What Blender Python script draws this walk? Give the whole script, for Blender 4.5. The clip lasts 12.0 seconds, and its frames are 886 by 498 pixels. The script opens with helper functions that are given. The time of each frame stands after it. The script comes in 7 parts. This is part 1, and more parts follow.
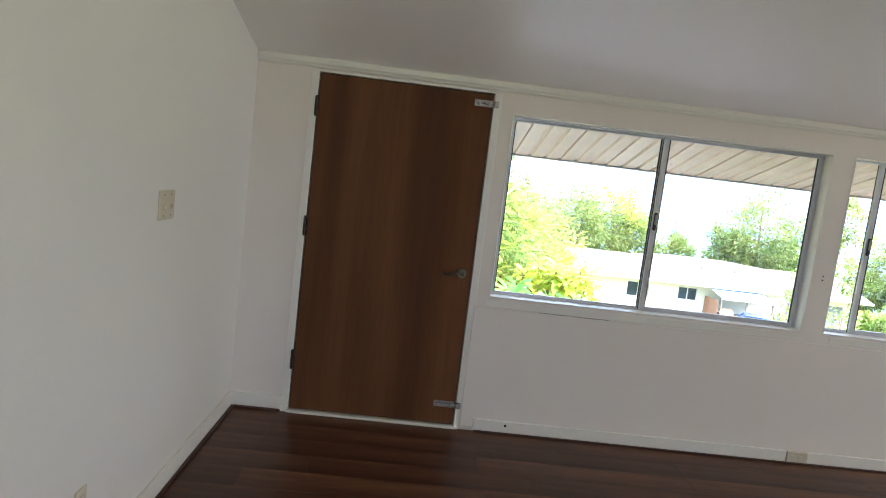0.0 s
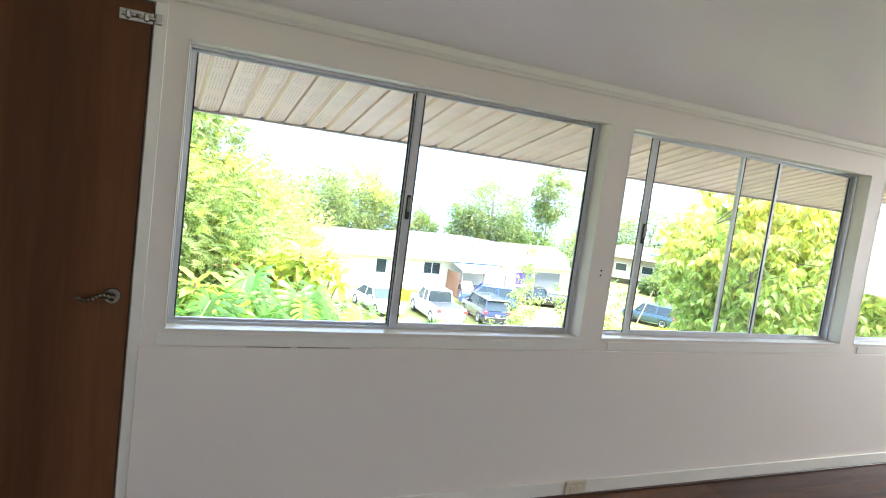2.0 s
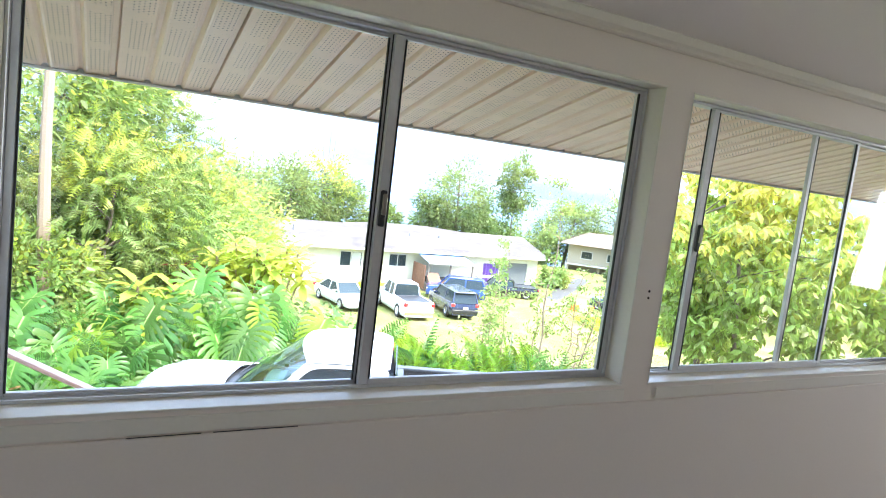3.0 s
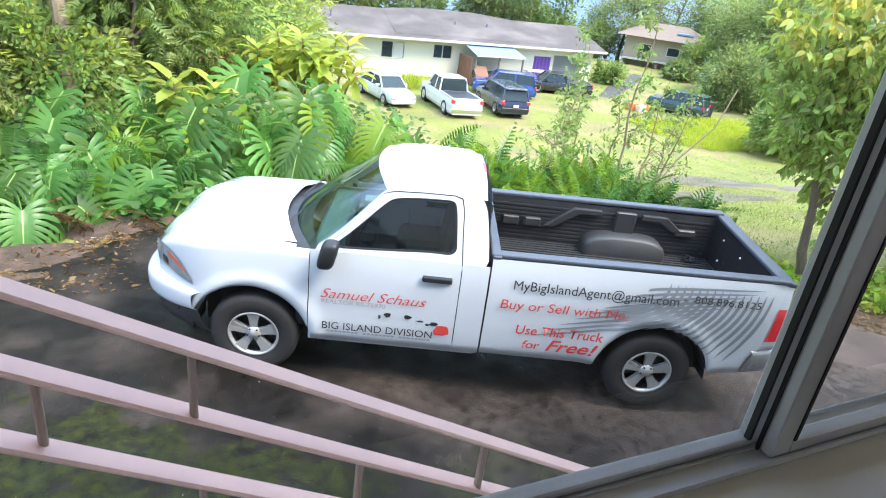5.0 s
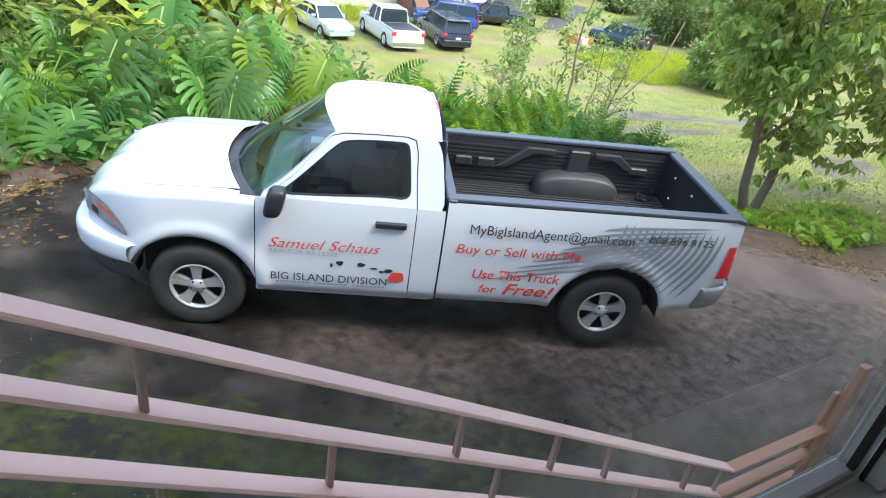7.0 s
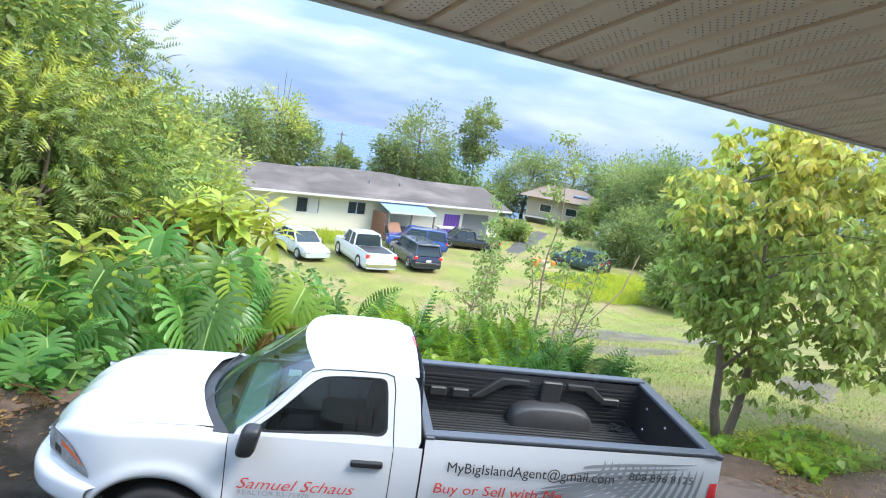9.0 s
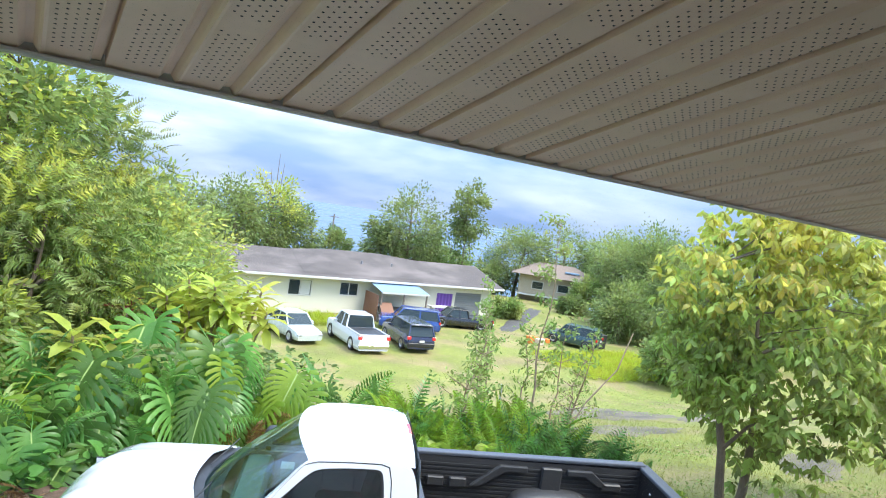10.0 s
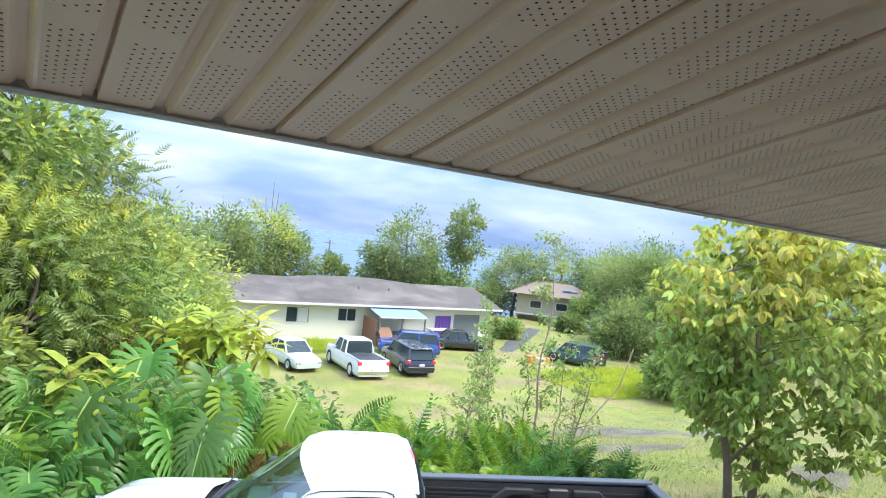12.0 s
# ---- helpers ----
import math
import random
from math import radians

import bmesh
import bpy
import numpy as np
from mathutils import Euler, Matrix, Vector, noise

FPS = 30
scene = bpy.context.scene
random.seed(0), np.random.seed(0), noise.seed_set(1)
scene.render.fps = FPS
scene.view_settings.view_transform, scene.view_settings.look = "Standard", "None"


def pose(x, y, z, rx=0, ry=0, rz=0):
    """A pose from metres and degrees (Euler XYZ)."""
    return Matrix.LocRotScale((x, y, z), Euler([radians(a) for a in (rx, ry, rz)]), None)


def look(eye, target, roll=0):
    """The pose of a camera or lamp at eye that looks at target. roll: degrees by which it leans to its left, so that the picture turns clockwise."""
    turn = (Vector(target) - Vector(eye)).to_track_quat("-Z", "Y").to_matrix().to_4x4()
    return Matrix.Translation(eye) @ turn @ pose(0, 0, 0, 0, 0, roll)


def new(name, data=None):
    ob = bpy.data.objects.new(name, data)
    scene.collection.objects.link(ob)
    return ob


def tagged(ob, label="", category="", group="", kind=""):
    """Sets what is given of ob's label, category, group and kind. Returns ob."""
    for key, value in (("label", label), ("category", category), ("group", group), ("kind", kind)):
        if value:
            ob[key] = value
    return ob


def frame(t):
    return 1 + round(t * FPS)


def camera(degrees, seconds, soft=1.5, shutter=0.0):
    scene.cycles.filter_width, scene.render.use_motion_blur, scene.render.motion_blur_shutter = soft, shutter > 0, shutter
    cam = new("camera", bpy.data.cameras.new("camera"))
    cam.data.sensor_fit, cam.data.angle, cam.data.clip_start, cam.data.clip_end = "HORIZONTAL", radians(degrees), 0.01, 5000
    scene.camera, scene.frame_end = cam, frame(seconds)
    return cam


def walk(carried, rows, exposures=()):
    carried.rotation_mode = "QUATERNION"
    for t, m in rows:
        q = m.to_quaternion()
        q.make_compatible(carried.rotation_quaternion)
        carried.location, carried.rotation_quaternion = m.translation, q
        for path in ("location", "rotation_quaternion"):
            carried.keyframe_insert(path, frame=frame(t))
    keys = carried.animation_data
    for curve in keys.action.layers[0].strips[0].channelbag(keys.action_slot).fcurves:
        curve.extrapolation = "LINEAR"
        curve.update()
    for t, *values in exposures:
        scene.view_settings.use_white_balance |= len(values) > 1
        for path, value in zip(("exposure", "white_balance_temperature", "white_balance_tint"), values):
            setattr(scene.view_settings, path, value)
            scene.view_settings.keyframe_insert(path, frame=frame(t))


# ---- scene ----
cam = camera(69.2, 12.0, soft=1.0)
PATH = [
    (0, (0.301, -0.445, 1.548), (0.399, 1.540, 1.321), 6.9),
    (0.5, (0.347, -0.256, 1.542), (0.775, 1.686, 1.332), 7.4),
    (1, (0.381, 0.049, 1.543), (1.049, 1.924, 1.348), 7.6),
    (1.5, (0.517, 0.389, 1.518), (1.305, 2.217, 1.322), 7.6),
    (2, (0.716, 0.764, 1.542), (1.557, 2.568, 1.344), 7.5),
    (2.5, (0.876, 1.227, 1.545), (1.799, 2.991, 1.354), 7.6),
    (2.7, (0.958, 1.403, 1.541), (1.894, 3.160, 1.349), 7.4),
    (4.5, (1.140, 2.912, 1.418), (1.994, 4.597, 0.760), 6.6),
    (5, (1.103, 3.131, 1.364), (1.939, 4.746, 0.532), 7.9),
    (5.5, (1.081, 3.278, 1.336), (2.009, 4.808, 0.442), 9.3),
    (6, (1.111, 3.326, 1.318), (2.065, 4.809, 0.375), 9.5),
    (6.5, (1.120, 3.344, 1.320), (2.086, 4.798, 0.345), 9.6),
    (6.7, (1.118, 3.349, 1.319), (2.089, 4.795, 0.336), 9.6),
    (8.3, (1.032, 3.371, 1.432), (2.078, 4.874, 0.627), 10),
    (8.5, (1.017, 3.366, 1.458), (2.081, 4.916, 0.776), 9.9),
    (9, (0.985, 3.338, 1.531), (2.070, 4.980, 1.174), 9.6),
    (9.5, (0.956, 3.318, 1.574), (2.042, 4.989, 1.400), 9.1),
    (10, (0.950, 3.315, 1.592), (2.039, 4.989, 1.478), 8.4),
    (10.5, (0.952, 3.315, 1.589), (2.042, 4.989, 1.505), 7.7),
    (11, (0.956, 3.311, 1.589), (2.046, 4.987, 1.519), 7.2),
    (11.5, (0.953, 3.313, 1.589), (2.045, 4.988, 1.533), 6.7),
    (12, (0.952, 3.316, 1.592), (2.044, 4.991, 1.548), 6.4),
]
EXPOSURES = ((0.0, 2.12), (2.0, 2.2), (2.7, 1.82), (3.6, 1.38), (4.5, 0.98), (5.5, 0.46), (8.3, 0.30), (9.0, 0.36), (12.0, 0.36))
walk(cam, [(t, look(eye, target, roll)) for t, eye, target, roll in PATH], EXPOSURES)

# ---- world, sun and the daylight at the openings ----
world = bpy.data.worlds.new("sky")
scene.world = world
world.use_nodes = True
wn, wl = world.node_tree.nodes, world.node_tree.links
wn.clear()
w_out, w_bg = wn.new("ShaderNodeOutputWorld"), wn.new("ShaderNodeBackground")
w_sky, w_geo = wn.new("ShaderNodeTexSky"), wn.new("ShaderNodeTexCoord")
SUN_ELEVATION, SUN_TURN = radians(56), radians(140)
w_sky.sky_type, w_sky.sun_disc = "NISHITA", False
w_sky.sun_elevation, w_sky.sun_rotation = SUN_ELEVATION, SUN_TURN
w_sky.air_density, w_sky.dust_density, w_sky.ozone_density = 1.0, 1.5, 2.0
w_map = wn.new("ShaderNodeMapping")
w_map.inputs["Scale"].default_value = (1.6, 1.6, 7.0)
w_map.inputs["Location"].default_value = (0.4, 1.7, 0.35)
w_noise = wn.new("ShaderNodeTexNoise")
w_noise.inputs["Scale"].default_value, w_noise.inputs["Detail"].default_value = 2.1, 6.0
w_ramp = wn.new("ShaderNodeValToRGB")
w_ramp.color_ramp.elements[0].position, w_ramp.color_ramp.elements[1].position = 0.40, 0.66
w_tone = wn.new("ShaderNodeValToRGB")
w_tone.color_ramp.elements[0].color, w_tone.color_ramp.elements[1].color = (2.9, 4.5, 8.2, 1), (7.6, 8.5, 10.0, 1)
w_tone.color_ramp.elements[0].position, w_tone.color_ramp.elements[1].position = 0.45, 0.76
w_mix = wn.new("ShaderNodeMixRGB")
w_cover = wn.new("ShaderNodeMapRange")
w_cover.inputs["To Min"].default_value, w_cover.inputs["To Max"].default_value = 0.85, 1.0
wl.new(w_geo.outputs["Generated"], w_map.inputs["Vector"])
wl.new(w_map.outputs["Vector"], w_noise.inputs["Vector"])
wl.new(w_noise.outputs["Fac"], w_ramp.inputs["Fac"])
wl.new(w_noise.outputs["Fac"], w_tone.inputs["Fac"])
wl.new(w_ramp.outputs["Color"], w_cover.inputs["Value"])
wl.new(w_cover.outputs["Result"], w_mix.inputs["Fac"])
wl.new(w_sky.outputs["Color"], w_mix.inputs["Color1"])
wl.new(w_tone.outputs["Color"], w_mix.inputs["Color2"])
# an overcast sky is brighter overhead than at the horizon
w_sep, w_up, w_gain = wn.new("ShaderNodeSeparateXYZ"), wn.new("ShaderNodeMapRange"), wn.new("ShaderNodeMixRGB")
w_up.inputs["To Min"].default_value, w_up.inputs["To Max"].default_value = 0.68, 3.5
w_gain.blend_type = "MULTIPLY"
w_gain.inputs["Fac"].default_value = 1.0
wl.new(w_geo.outputs["Generated"], w_sep.inputs["Vector"])
wl.new(w_sep.outputs["Z"], w_up.inputs["Value"])
wl.new(w_mix.outputs["Color"], w_gain.inputs["Color1"])
wl.new(w_up.outputs["Result"], w_gain.inputs["Color2"])
w_warm = wn.new("ShaderNodeMixRGB")
w_warm.blend_type = "MULTIPLY"
w_warm.inputs["Color2"].default_value = (1.0, 0.90, 0.72, 1)
wl.new(w_sep.outputs["Z"], w_warm.inputs["Fac"])
wl.new(w_gain.outputs["Color"], w_warm.inputs["Color1"])
wl.new(w_warm.outputs["Color"], w_bg.inputs["Color"])
w_bg.inputs["Strength"].default_value = 0.15
wl.new(w_bg.outputs["Background"], w_out.inputs["Surface"])

sun = new("sun", bpy.data.lights.new("sun", "SUN"))
sun.data.energy, sun.data.angle, sun.data.color = 4.6, radians(24), (1.0, 0.94, 0.84)
sun.matrix_world = look((0, 0, 30), (-10 * math.sin(SUN_TURN) * math.cos(SUN_ELEVATION), -10 * math.cos(SUN_TURN) * math.cos(SUN_ELEVATION), 30 - 10 * math.sin(SUN_ELEVATION)))


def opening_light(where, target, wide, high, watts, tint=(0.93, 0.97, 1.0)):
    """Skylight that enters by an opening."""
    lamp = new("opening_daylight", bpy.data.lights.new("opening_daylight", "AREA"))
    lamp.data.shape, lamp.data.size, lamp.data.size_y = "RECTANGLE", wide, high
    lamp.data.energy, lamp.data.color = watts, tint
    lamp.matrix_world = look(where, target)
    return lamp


WALL_Y, WEST, EAST, SOUTH, THICK = 3.40, -0.70, 9.2, -3.6, 0.14


def ceiling_z(y):
    return 2.125 + 0.25 * (WALL_Y - y)


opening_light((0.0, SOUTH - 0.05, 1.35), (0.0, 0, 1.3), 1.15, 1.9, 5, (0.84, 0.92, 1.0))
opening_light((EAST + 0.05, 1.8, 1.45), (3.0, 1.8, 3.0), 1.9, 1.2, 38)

# ---- materials ----


def material(name, colour, rough=0.6, metal=0.0, vary=0.12, scale=6.0, fine=60.0, bump=0.1, stretch=(1, 1, 1), second=None, patch=(0.45, 0.65),
             patch_scale=1.5, coat=0.0, per_piece=0.0, through_light=0.0, rough_vary=0.1, per_island=0.0, bump_dist=0.01, spec=0.5):
    """A surface with grain, larger blotches and relief; second: a colour that comes in patches; per_piece: how far pieces differ."""
    m = bpy.data.materials.new(name)
    m.use_nodes = True
    n, l = m.node_tree.nodes, m.node_tree.links
    b = n["Principled BSDF"]
    b.inputs["Metallic"].default_value, b.inputs["Coat Weight"].default_value = metal, coat
    b.inputs["Specular IOR Level"].default_value = spec
    co = n.new("ShaderNodeTexCoord")
    mp = n.new("ShaderNodeMapping")
    mp.inputs["Scale"].default_value = stretch
    l.new(co.outputs["Object"], mp.inputs["Vector"])

    def noise_at(s, detail=4.0, w=0.0):
        t = n.new("ShaderNodeTexNoise")
        t.inputs["Scale"].default_value, t.inputs["Detail"].default_value = s, detail
        l.new(mp.outputs["Vector"], t.inputs["Vector"])
        return t.outputs["Fac"]

    def mixed(kind, fac, a, c):
        x = n.new("ShaderNodeMixRGB")
        x.blend_type = kind
        for key, v in (("Fac", fac), ("Color1", a), ("Color2", c)):
            if isinstance(v, (int, float)):
                x.inputs[key].default_value = v
            elif isinstance(v, tuple):
                x.inputs[key].default_value = (*v, 1)
            else:
                l.new(v, x.inputs[key])
        return x.outputs["Color"]

    def ranged(v, lo, hi, a=0.25, c=0.75):
        r = n.new("ShaderNodeMapRange")
        for key, x in (("From Min", a), ("From Max", c), ("To Min", lo), ("To Max", hi)):
            r.inputs[key].default_value = x
        l.new(v, r.inputs["Value"])
        return r.outputs["Result"]

    large, small = noise_at(scale), noise_at(fine, 6.0)
    col = colour
    if second:
        col = mixed("MIX", ranged(noise_at(patch_scale, 6.0), 0, 1, *patch), colour, second)
    tone = mixed("MIX", 0.45, ranged(large, 1 - vary, 1 + vary), ranged(small, 1 - vary, 1 + vary))
    col = mixed("MULTIPLY", 1.0, col, tone)
    if per_piece:
        oi = n.new("ShaderNodeObjectInfo")
        col = mixed("MULTIPLY", 1.0, col, ranged(oi.outputs["Random"], 1 - per_piece, 1 + per_piece, 0, 1))
    if per_island:
        ge = n.new("ShaderNodeNewGeometry")
        hs = n.new("ShaderNodeHueSaturation")
        l.new(ranged(ge.outputs["Random Per Island"], 0.5 - 0.035 * per_island, 0.5 + 0.04 * per_island, 0, 1), hs.inputs["Hue"])
        l.new(ranged(ge.outputs["Random Per Island"], 1 - per_island, 1 + per_island, 0, 1), hs.inputs["Value"])
        l.new(col, hs.inputs["Color"])
        col = hs.outputs["Color"]
    if isinstance(col, tuple):
        b.inputs["Base Color"].default_value = (*col, 1)
    else:
        l.new(col, b.inputs["Base Color"])
    l.new(ranged(large, max(0.02, rough - rough_vary), min(1, rough + rough_vary)), b.inputs["Roughness"])
    if bump:
        bp = n.new("ShaderNodeBump")
        bp.inputs["Strength"].default_value, bp.inputs["Distance"].default_value = bump, bump_dist
        l.new(mixed("MIX", 0.5, large, small), bp.inputs["Height"])
        l.new(bp.outputs["Normal"], b.inputs["Normal"])
    if through_light:
        tr, ms = n.new("ShaderNodeBsdfTranslucent"), n.new("ShaderNodeMixShader")
        if not isinstance(col, tuple):
            l.new(col, tr.inputs["Color"])
        ms.inputs["Fac"].default_value = through_light
        l.new(b.outputs["BSDF"], ms.inputs[1])
        l.new(tr.outputs["BSDF"], ms.inputs[2])
        l.new(ms.outputs["Shader"], n["Material Output"].inputs["Surface"])
    return m


def glass(name, tint=(1, 1, 1), rough=0.0, share=0.06, haze=0.0):
    """A thin pane: it lets light straight through and mirrors a little; the last argument mixes in a pale haze that
    stands in for lens glare on filmed glass.
    """
    m = bpy.data.materials.new(name)
    m.use_nodes = True
    n, l = m.node_tree.nodes, m.node_tree.links
    n.remove(n["Principled BSDF"])
    tr, gl, ms, fr = (n.new("ShaderNodeBsdfTransparent"), n.new("ShaderNodeBsdfGlossy"), n.new("ShaderNodeMixShader"), n.new("ShaderNodeLayerWeight"))
    tr.inputs["Color"].default_value = (*tint, 1)
    gl.inputs["Roughness"].default_value = rough
    pw, ad = n.new("ShaderNodeMath"), n.new("ShaderNodeMath")
    pw.operation, ad.operation = "POWER", "MULTIPLY_ADD"
    pw.inputs[1].default_value, ad.inputs[1].default_value, ad.inputs[2].default_value = 4.0, 0.8, share
    l.new(fr.outputs["Facing"], pw.inputs[0])
    l.new(pw.outputs[0], ad.inputs[0])
    l.new(ad.outputs[0], ms.inputs["Fac"])
    l.new(tr.outputs["BSDF"], ms.inputs[1])
    l.new(gl.outputs["BSDF"], ms.inputs[2])
    # a pale translucent share over the view imitates lens glare
    if haze:
        veil, both = n.new("ShaderNodeBsdfTranslucent"), n.new("ShaderNodeMixShader")
        veil.inputs["Color"].default_value = (0.8, 0.8, 0.8, 1)
        both.inputs["Fac"].default_value = haze
        l.new(ms.outputs["Shader"], both.inputs[1])
        l.new(veil.outputs["BSDF"], both.inputs[2])
        l.new(both.outputs["Shader"], n["Material Output"].inputs["Surface"])
    else:
        l.new(ms.outputs["Shader"], n["Material Output"].inputs["Surface"])
    return m


M = {}
M["wall"] = material("wall_paint", (0.80, 0.735, 0.66), 0.55, vary=0.03, scale=1.2, fine=90, bump=0.06, bump_dist=0.002)
M["wall_west"] = material("wall_paint_west", (0.78, 0.75, 0.69), 0.5, vary=0.03, scale=1.2, fine=90, bump=0.06, bump_dist=0.002)
M["trim"] = material("trim_paint", (0.80, 0.77, 0.69), 0.4, vary=0.04, scale=3, fine=70, bump=0.08, bump_dist=0.002)
M["ceiling"] = material("ceiling_paint", (0.90, 0.86, 0.845), 0.31, vary=0.02, scale=0.8, fine=120, bump=0, rough_vary=0.01)
M["floor"] = material("floor_plank_wood", (0.054, 0.0205, 0.0112), 0.40, spec=0.26, vary=0.65, scale=7, fine=34, bump=0.12, bump_dist=0.002, stretch=(0.30, 4.0, 1.0), per_piece=0.28, second=(0.15, 0.066, 0.034), patch=(0.38, 0.64), patch_scale=2.0)
M["subfloor"] = material("floor_joint", (0.02, 0.01, 0.007), 0.6)
M["round"] = material("dark_quarter_round", (0.06, 0.024, 0.014), 0.4, vary=0.2)
M["door"] = material("door_veneer", (0.155, 0.064, 0.027), 0.6, spec=0.12, vary=0.2, scale=2.2, fine=16, bump=0.03, bump_dist=0.002, stretch=(4.5, 1.0, 0.30), second=(0.09, 0.037, 0.016), patch=(0.40, 0.66), patch_scale=0.9)
M["hinge"] = material("dark_bronze", (0.03, 0.022, 0.018), 0.45, metal=0.7)
M["brass"] = material("worn_brass", (0.14, 0.12, 0.09), 0.34, metal=1.0, vary=0.15)
M["steel"] = material("dull_steel", (0.33, 0.31, 0.28), 0.4, metal=1.0, vary=0.12)
M["aluminium"] = material("window_aluminium", (0.62, 0.63, 0.65), 0.42, metal=0.35, vary=0.08, scale=8)
M["gasket"] = material("black_gasket", (0.015, 0.015, 0.017), 0.5)
M["plastic"] = material("ivory_plastic", (0.62, 0.55, 0.42), 0.38, vary=0.03, bump=0)
M["pane"] = glass("window_glass", (0.97, 0.985, 0.98), share=0.025, haze=0.006)
M["soffit"] = material("soffit_metal", (0.89, 0.705, 0.55), 0.5, vary=0.06, scale=2, fine=40, bump=0.05, bump_dist=0.002)
M["hole"] = material("perforation", (0.03, 0.028, 0.025), 0.8, bump=0)
M["fascia"] = material("fascia_paint", (0.5, 0.5, 0.5), 0.45, vary=0.06)
M["roofing"] = material("grey_shingles", (0.115, 0.10, 0.094), 0.95, spec=0.2, vary=0.35, scale=1.5, fine=14, bump=0.5, bump_dist=0.02, second=(0.175, 0.15, 0.14), patch_scale=0.35)
M["rail"] = material("pink_rail_paint", (0.78, 0.49, 0.42), 0.55, vary=0.12, scale=5, fine=50, bump=0.1, bump_dist=0.003)
M["rail_wood"] = material("raw_wood_rail", (0.40, 0.20, 0.12), 0.6, vary=0.2, scale=4, fine=40, stretch=(1, 1, 1))
M["post"] = material("rail_post_paint", (0.30, 0.20, 0.165), 0.55, vary=0.15)
M["concrete"] = material("stair_concrete", (0.25, 0.23, 0.21), 0.85, vary=0.2)
M["road"] = material("grey_asphalt", (0.08, 0.075, 0.07), 0.8, vary=0.3, scale=1.3, fine=30)
M["asphalt"] = material("wet_asphalt", (0.012, 0.0094, 0.0079), 0.64, spec=0.18, vary=0.7, scale=4.5, fine=70, bump=0.8, bump_dist=0.016, second=(0.055, 0.042, 0.035), patch=(0.46, 0.70), patch_scale=1.3, rough_vary=0.42)


def add_moss(m):
    """Speckled moss that thickens towards the foot of the house wall."""
    n, l = m.node_tree.nodes, m.node_tree.links
    b = n["Principled BSDF"]
    old = b.inputs["Base Color"].links[0].from_socket
    co, sp, mr, n1, n2, mul, ramp, mix, tone = (n.new("ShaderNodeTexCoord"), n.new("ShaderNodeSeparateXYZ"), n.new("ShaderNodeMapRange"), n.new("ShaderNodeTexNoise"), n.new("ShaderNodeTexNoise"), n.new("ShaderNodeMath"), n.new("ShaderNodeMapRange"), n.new("ShaderNodeMixRGB"), n.new("ShaderNodeMixRGB"))
    n1.inputs["Scale"].default_value, n1.inputs["Detail"].default_value, n1.inputs["Roughness"].default_value = 1.9, 9.0, 0.75
    n2.inputs["Scale"].default_value, n2.inputs["Detail"].default_value = 9.0, 8.0
    for key, v in (("From Min", 7.85), ("From Max", 6.9), ("To Min", -0.13), ("To Max", 0.07)):
        mr.inputs[key].default_value = v
    mul.operation = "ADD"
    for key, v in (("From Min", 0.49), ("From Max", 0.55)):
        ramp.inputs[key].default_value = v
    l.new(co.outputs["Object"], sp.inputs["Vector"])
    side = n.new("ShaderNodeMapRange")
    for key, v in (("From Min", -4.0), ("From Max", 6.0), ("To Min", -2.7), ("To Max", 1.8)):
        side.inputs[key].default_value = v
    lean = n.new("ShaderNodeMath")
    lean.operation = "ADD"
    l.new(sp.outputs["X"], side.inputs["Value"])
    l.new(sp.outputs["Y"], lean.inputs[0])
    l.new(side.outputs["Result"], lean.inputs[1])
    l.new(lean.outputs[0], mr.inputs["Value"])
    l.new(co.outputs["Object"], n1.inputs["Vector"])
    l.new(co.outputs["Object"], n2.inputs["Vector"])
    l.new(mr.outputs["Result"], mul.inputs[0])
    l.new(n1.outputs["Fac"], mul.inputs[1])
    l.new(mul.outputs[0], ramp.inputs["Value"])
    tone.inputs["Color1"].default_value, tone.inputs["Color2"].default_value = (0.007, 0.006, 0.004, 1), (0.040, 0.046, 0.009, 1)
    sharp = n.new("ShaderNodeMapRange")
    sharp.inputs["From Min"].default_value, sharp.inputs["From Max"].default_value = 0.36, 0.68
    n2.inputs["Roughness"].default_value = 0.7
    l.new(n2.outputs["Fac"], sharp.inputs["Value"])
    l.new(sharp.outputs["Result"], tone.inputs["Fac"])
    l.new(ramp.outputs["Result"], mix.inputs["Fac"])
    l.new(old, mix.inputs["Color1"])
    l.new(tone.outputs["Color"], mix.inputs["Color2"])
    # brown silt trodden over the upper end of the driveway
    silt, wob, reach = n.new("ShaderNodeMixRGB"), n.new("ShaderNodeMath"), n.new("ShaderNodeMapRange")
    n3 = n.new("ShaderNodeTexNoise")
    n3.inputs["Scale"].default_value, n3.inputs["Detail"].default_value = 0.8, 7.0
    l.new(co.outputs["Object"], n3.inputs["Vector"])
    wob.operation, wob.inputs[1].default_value = "MULTIPLY_ADD", 7.0
    l.new(n3.outputs["Fac"], wob.inputs[0])
    l.new(sp.outputs["X"], wob.inputs[2])
    for key, v in (("From Min", 6.2), ("From Max", 10.4), ("To Min", 0.0), ("To Max", 0.72)):
        reach.inputs[key].default_value = v
    l.new(wob.outputs[0], reach.inputs["Value"])
    l.new(reach.outputs["Result"], silt.inputs["Fac"])
    grit = n.new("ShaderNodeMixRGB")
    grit.inputs["Color1"].default_value, grit.inputs["Color2"].default_value = (0.065, 0.046, 0.037, 1), (0.25, 0.185, 0.152, 1)
    l.new(sharp.outputs["Result"], grit.inputs["Fac"])
    l.new(grit.outputs["Color"], silt.inputs["Color2"])
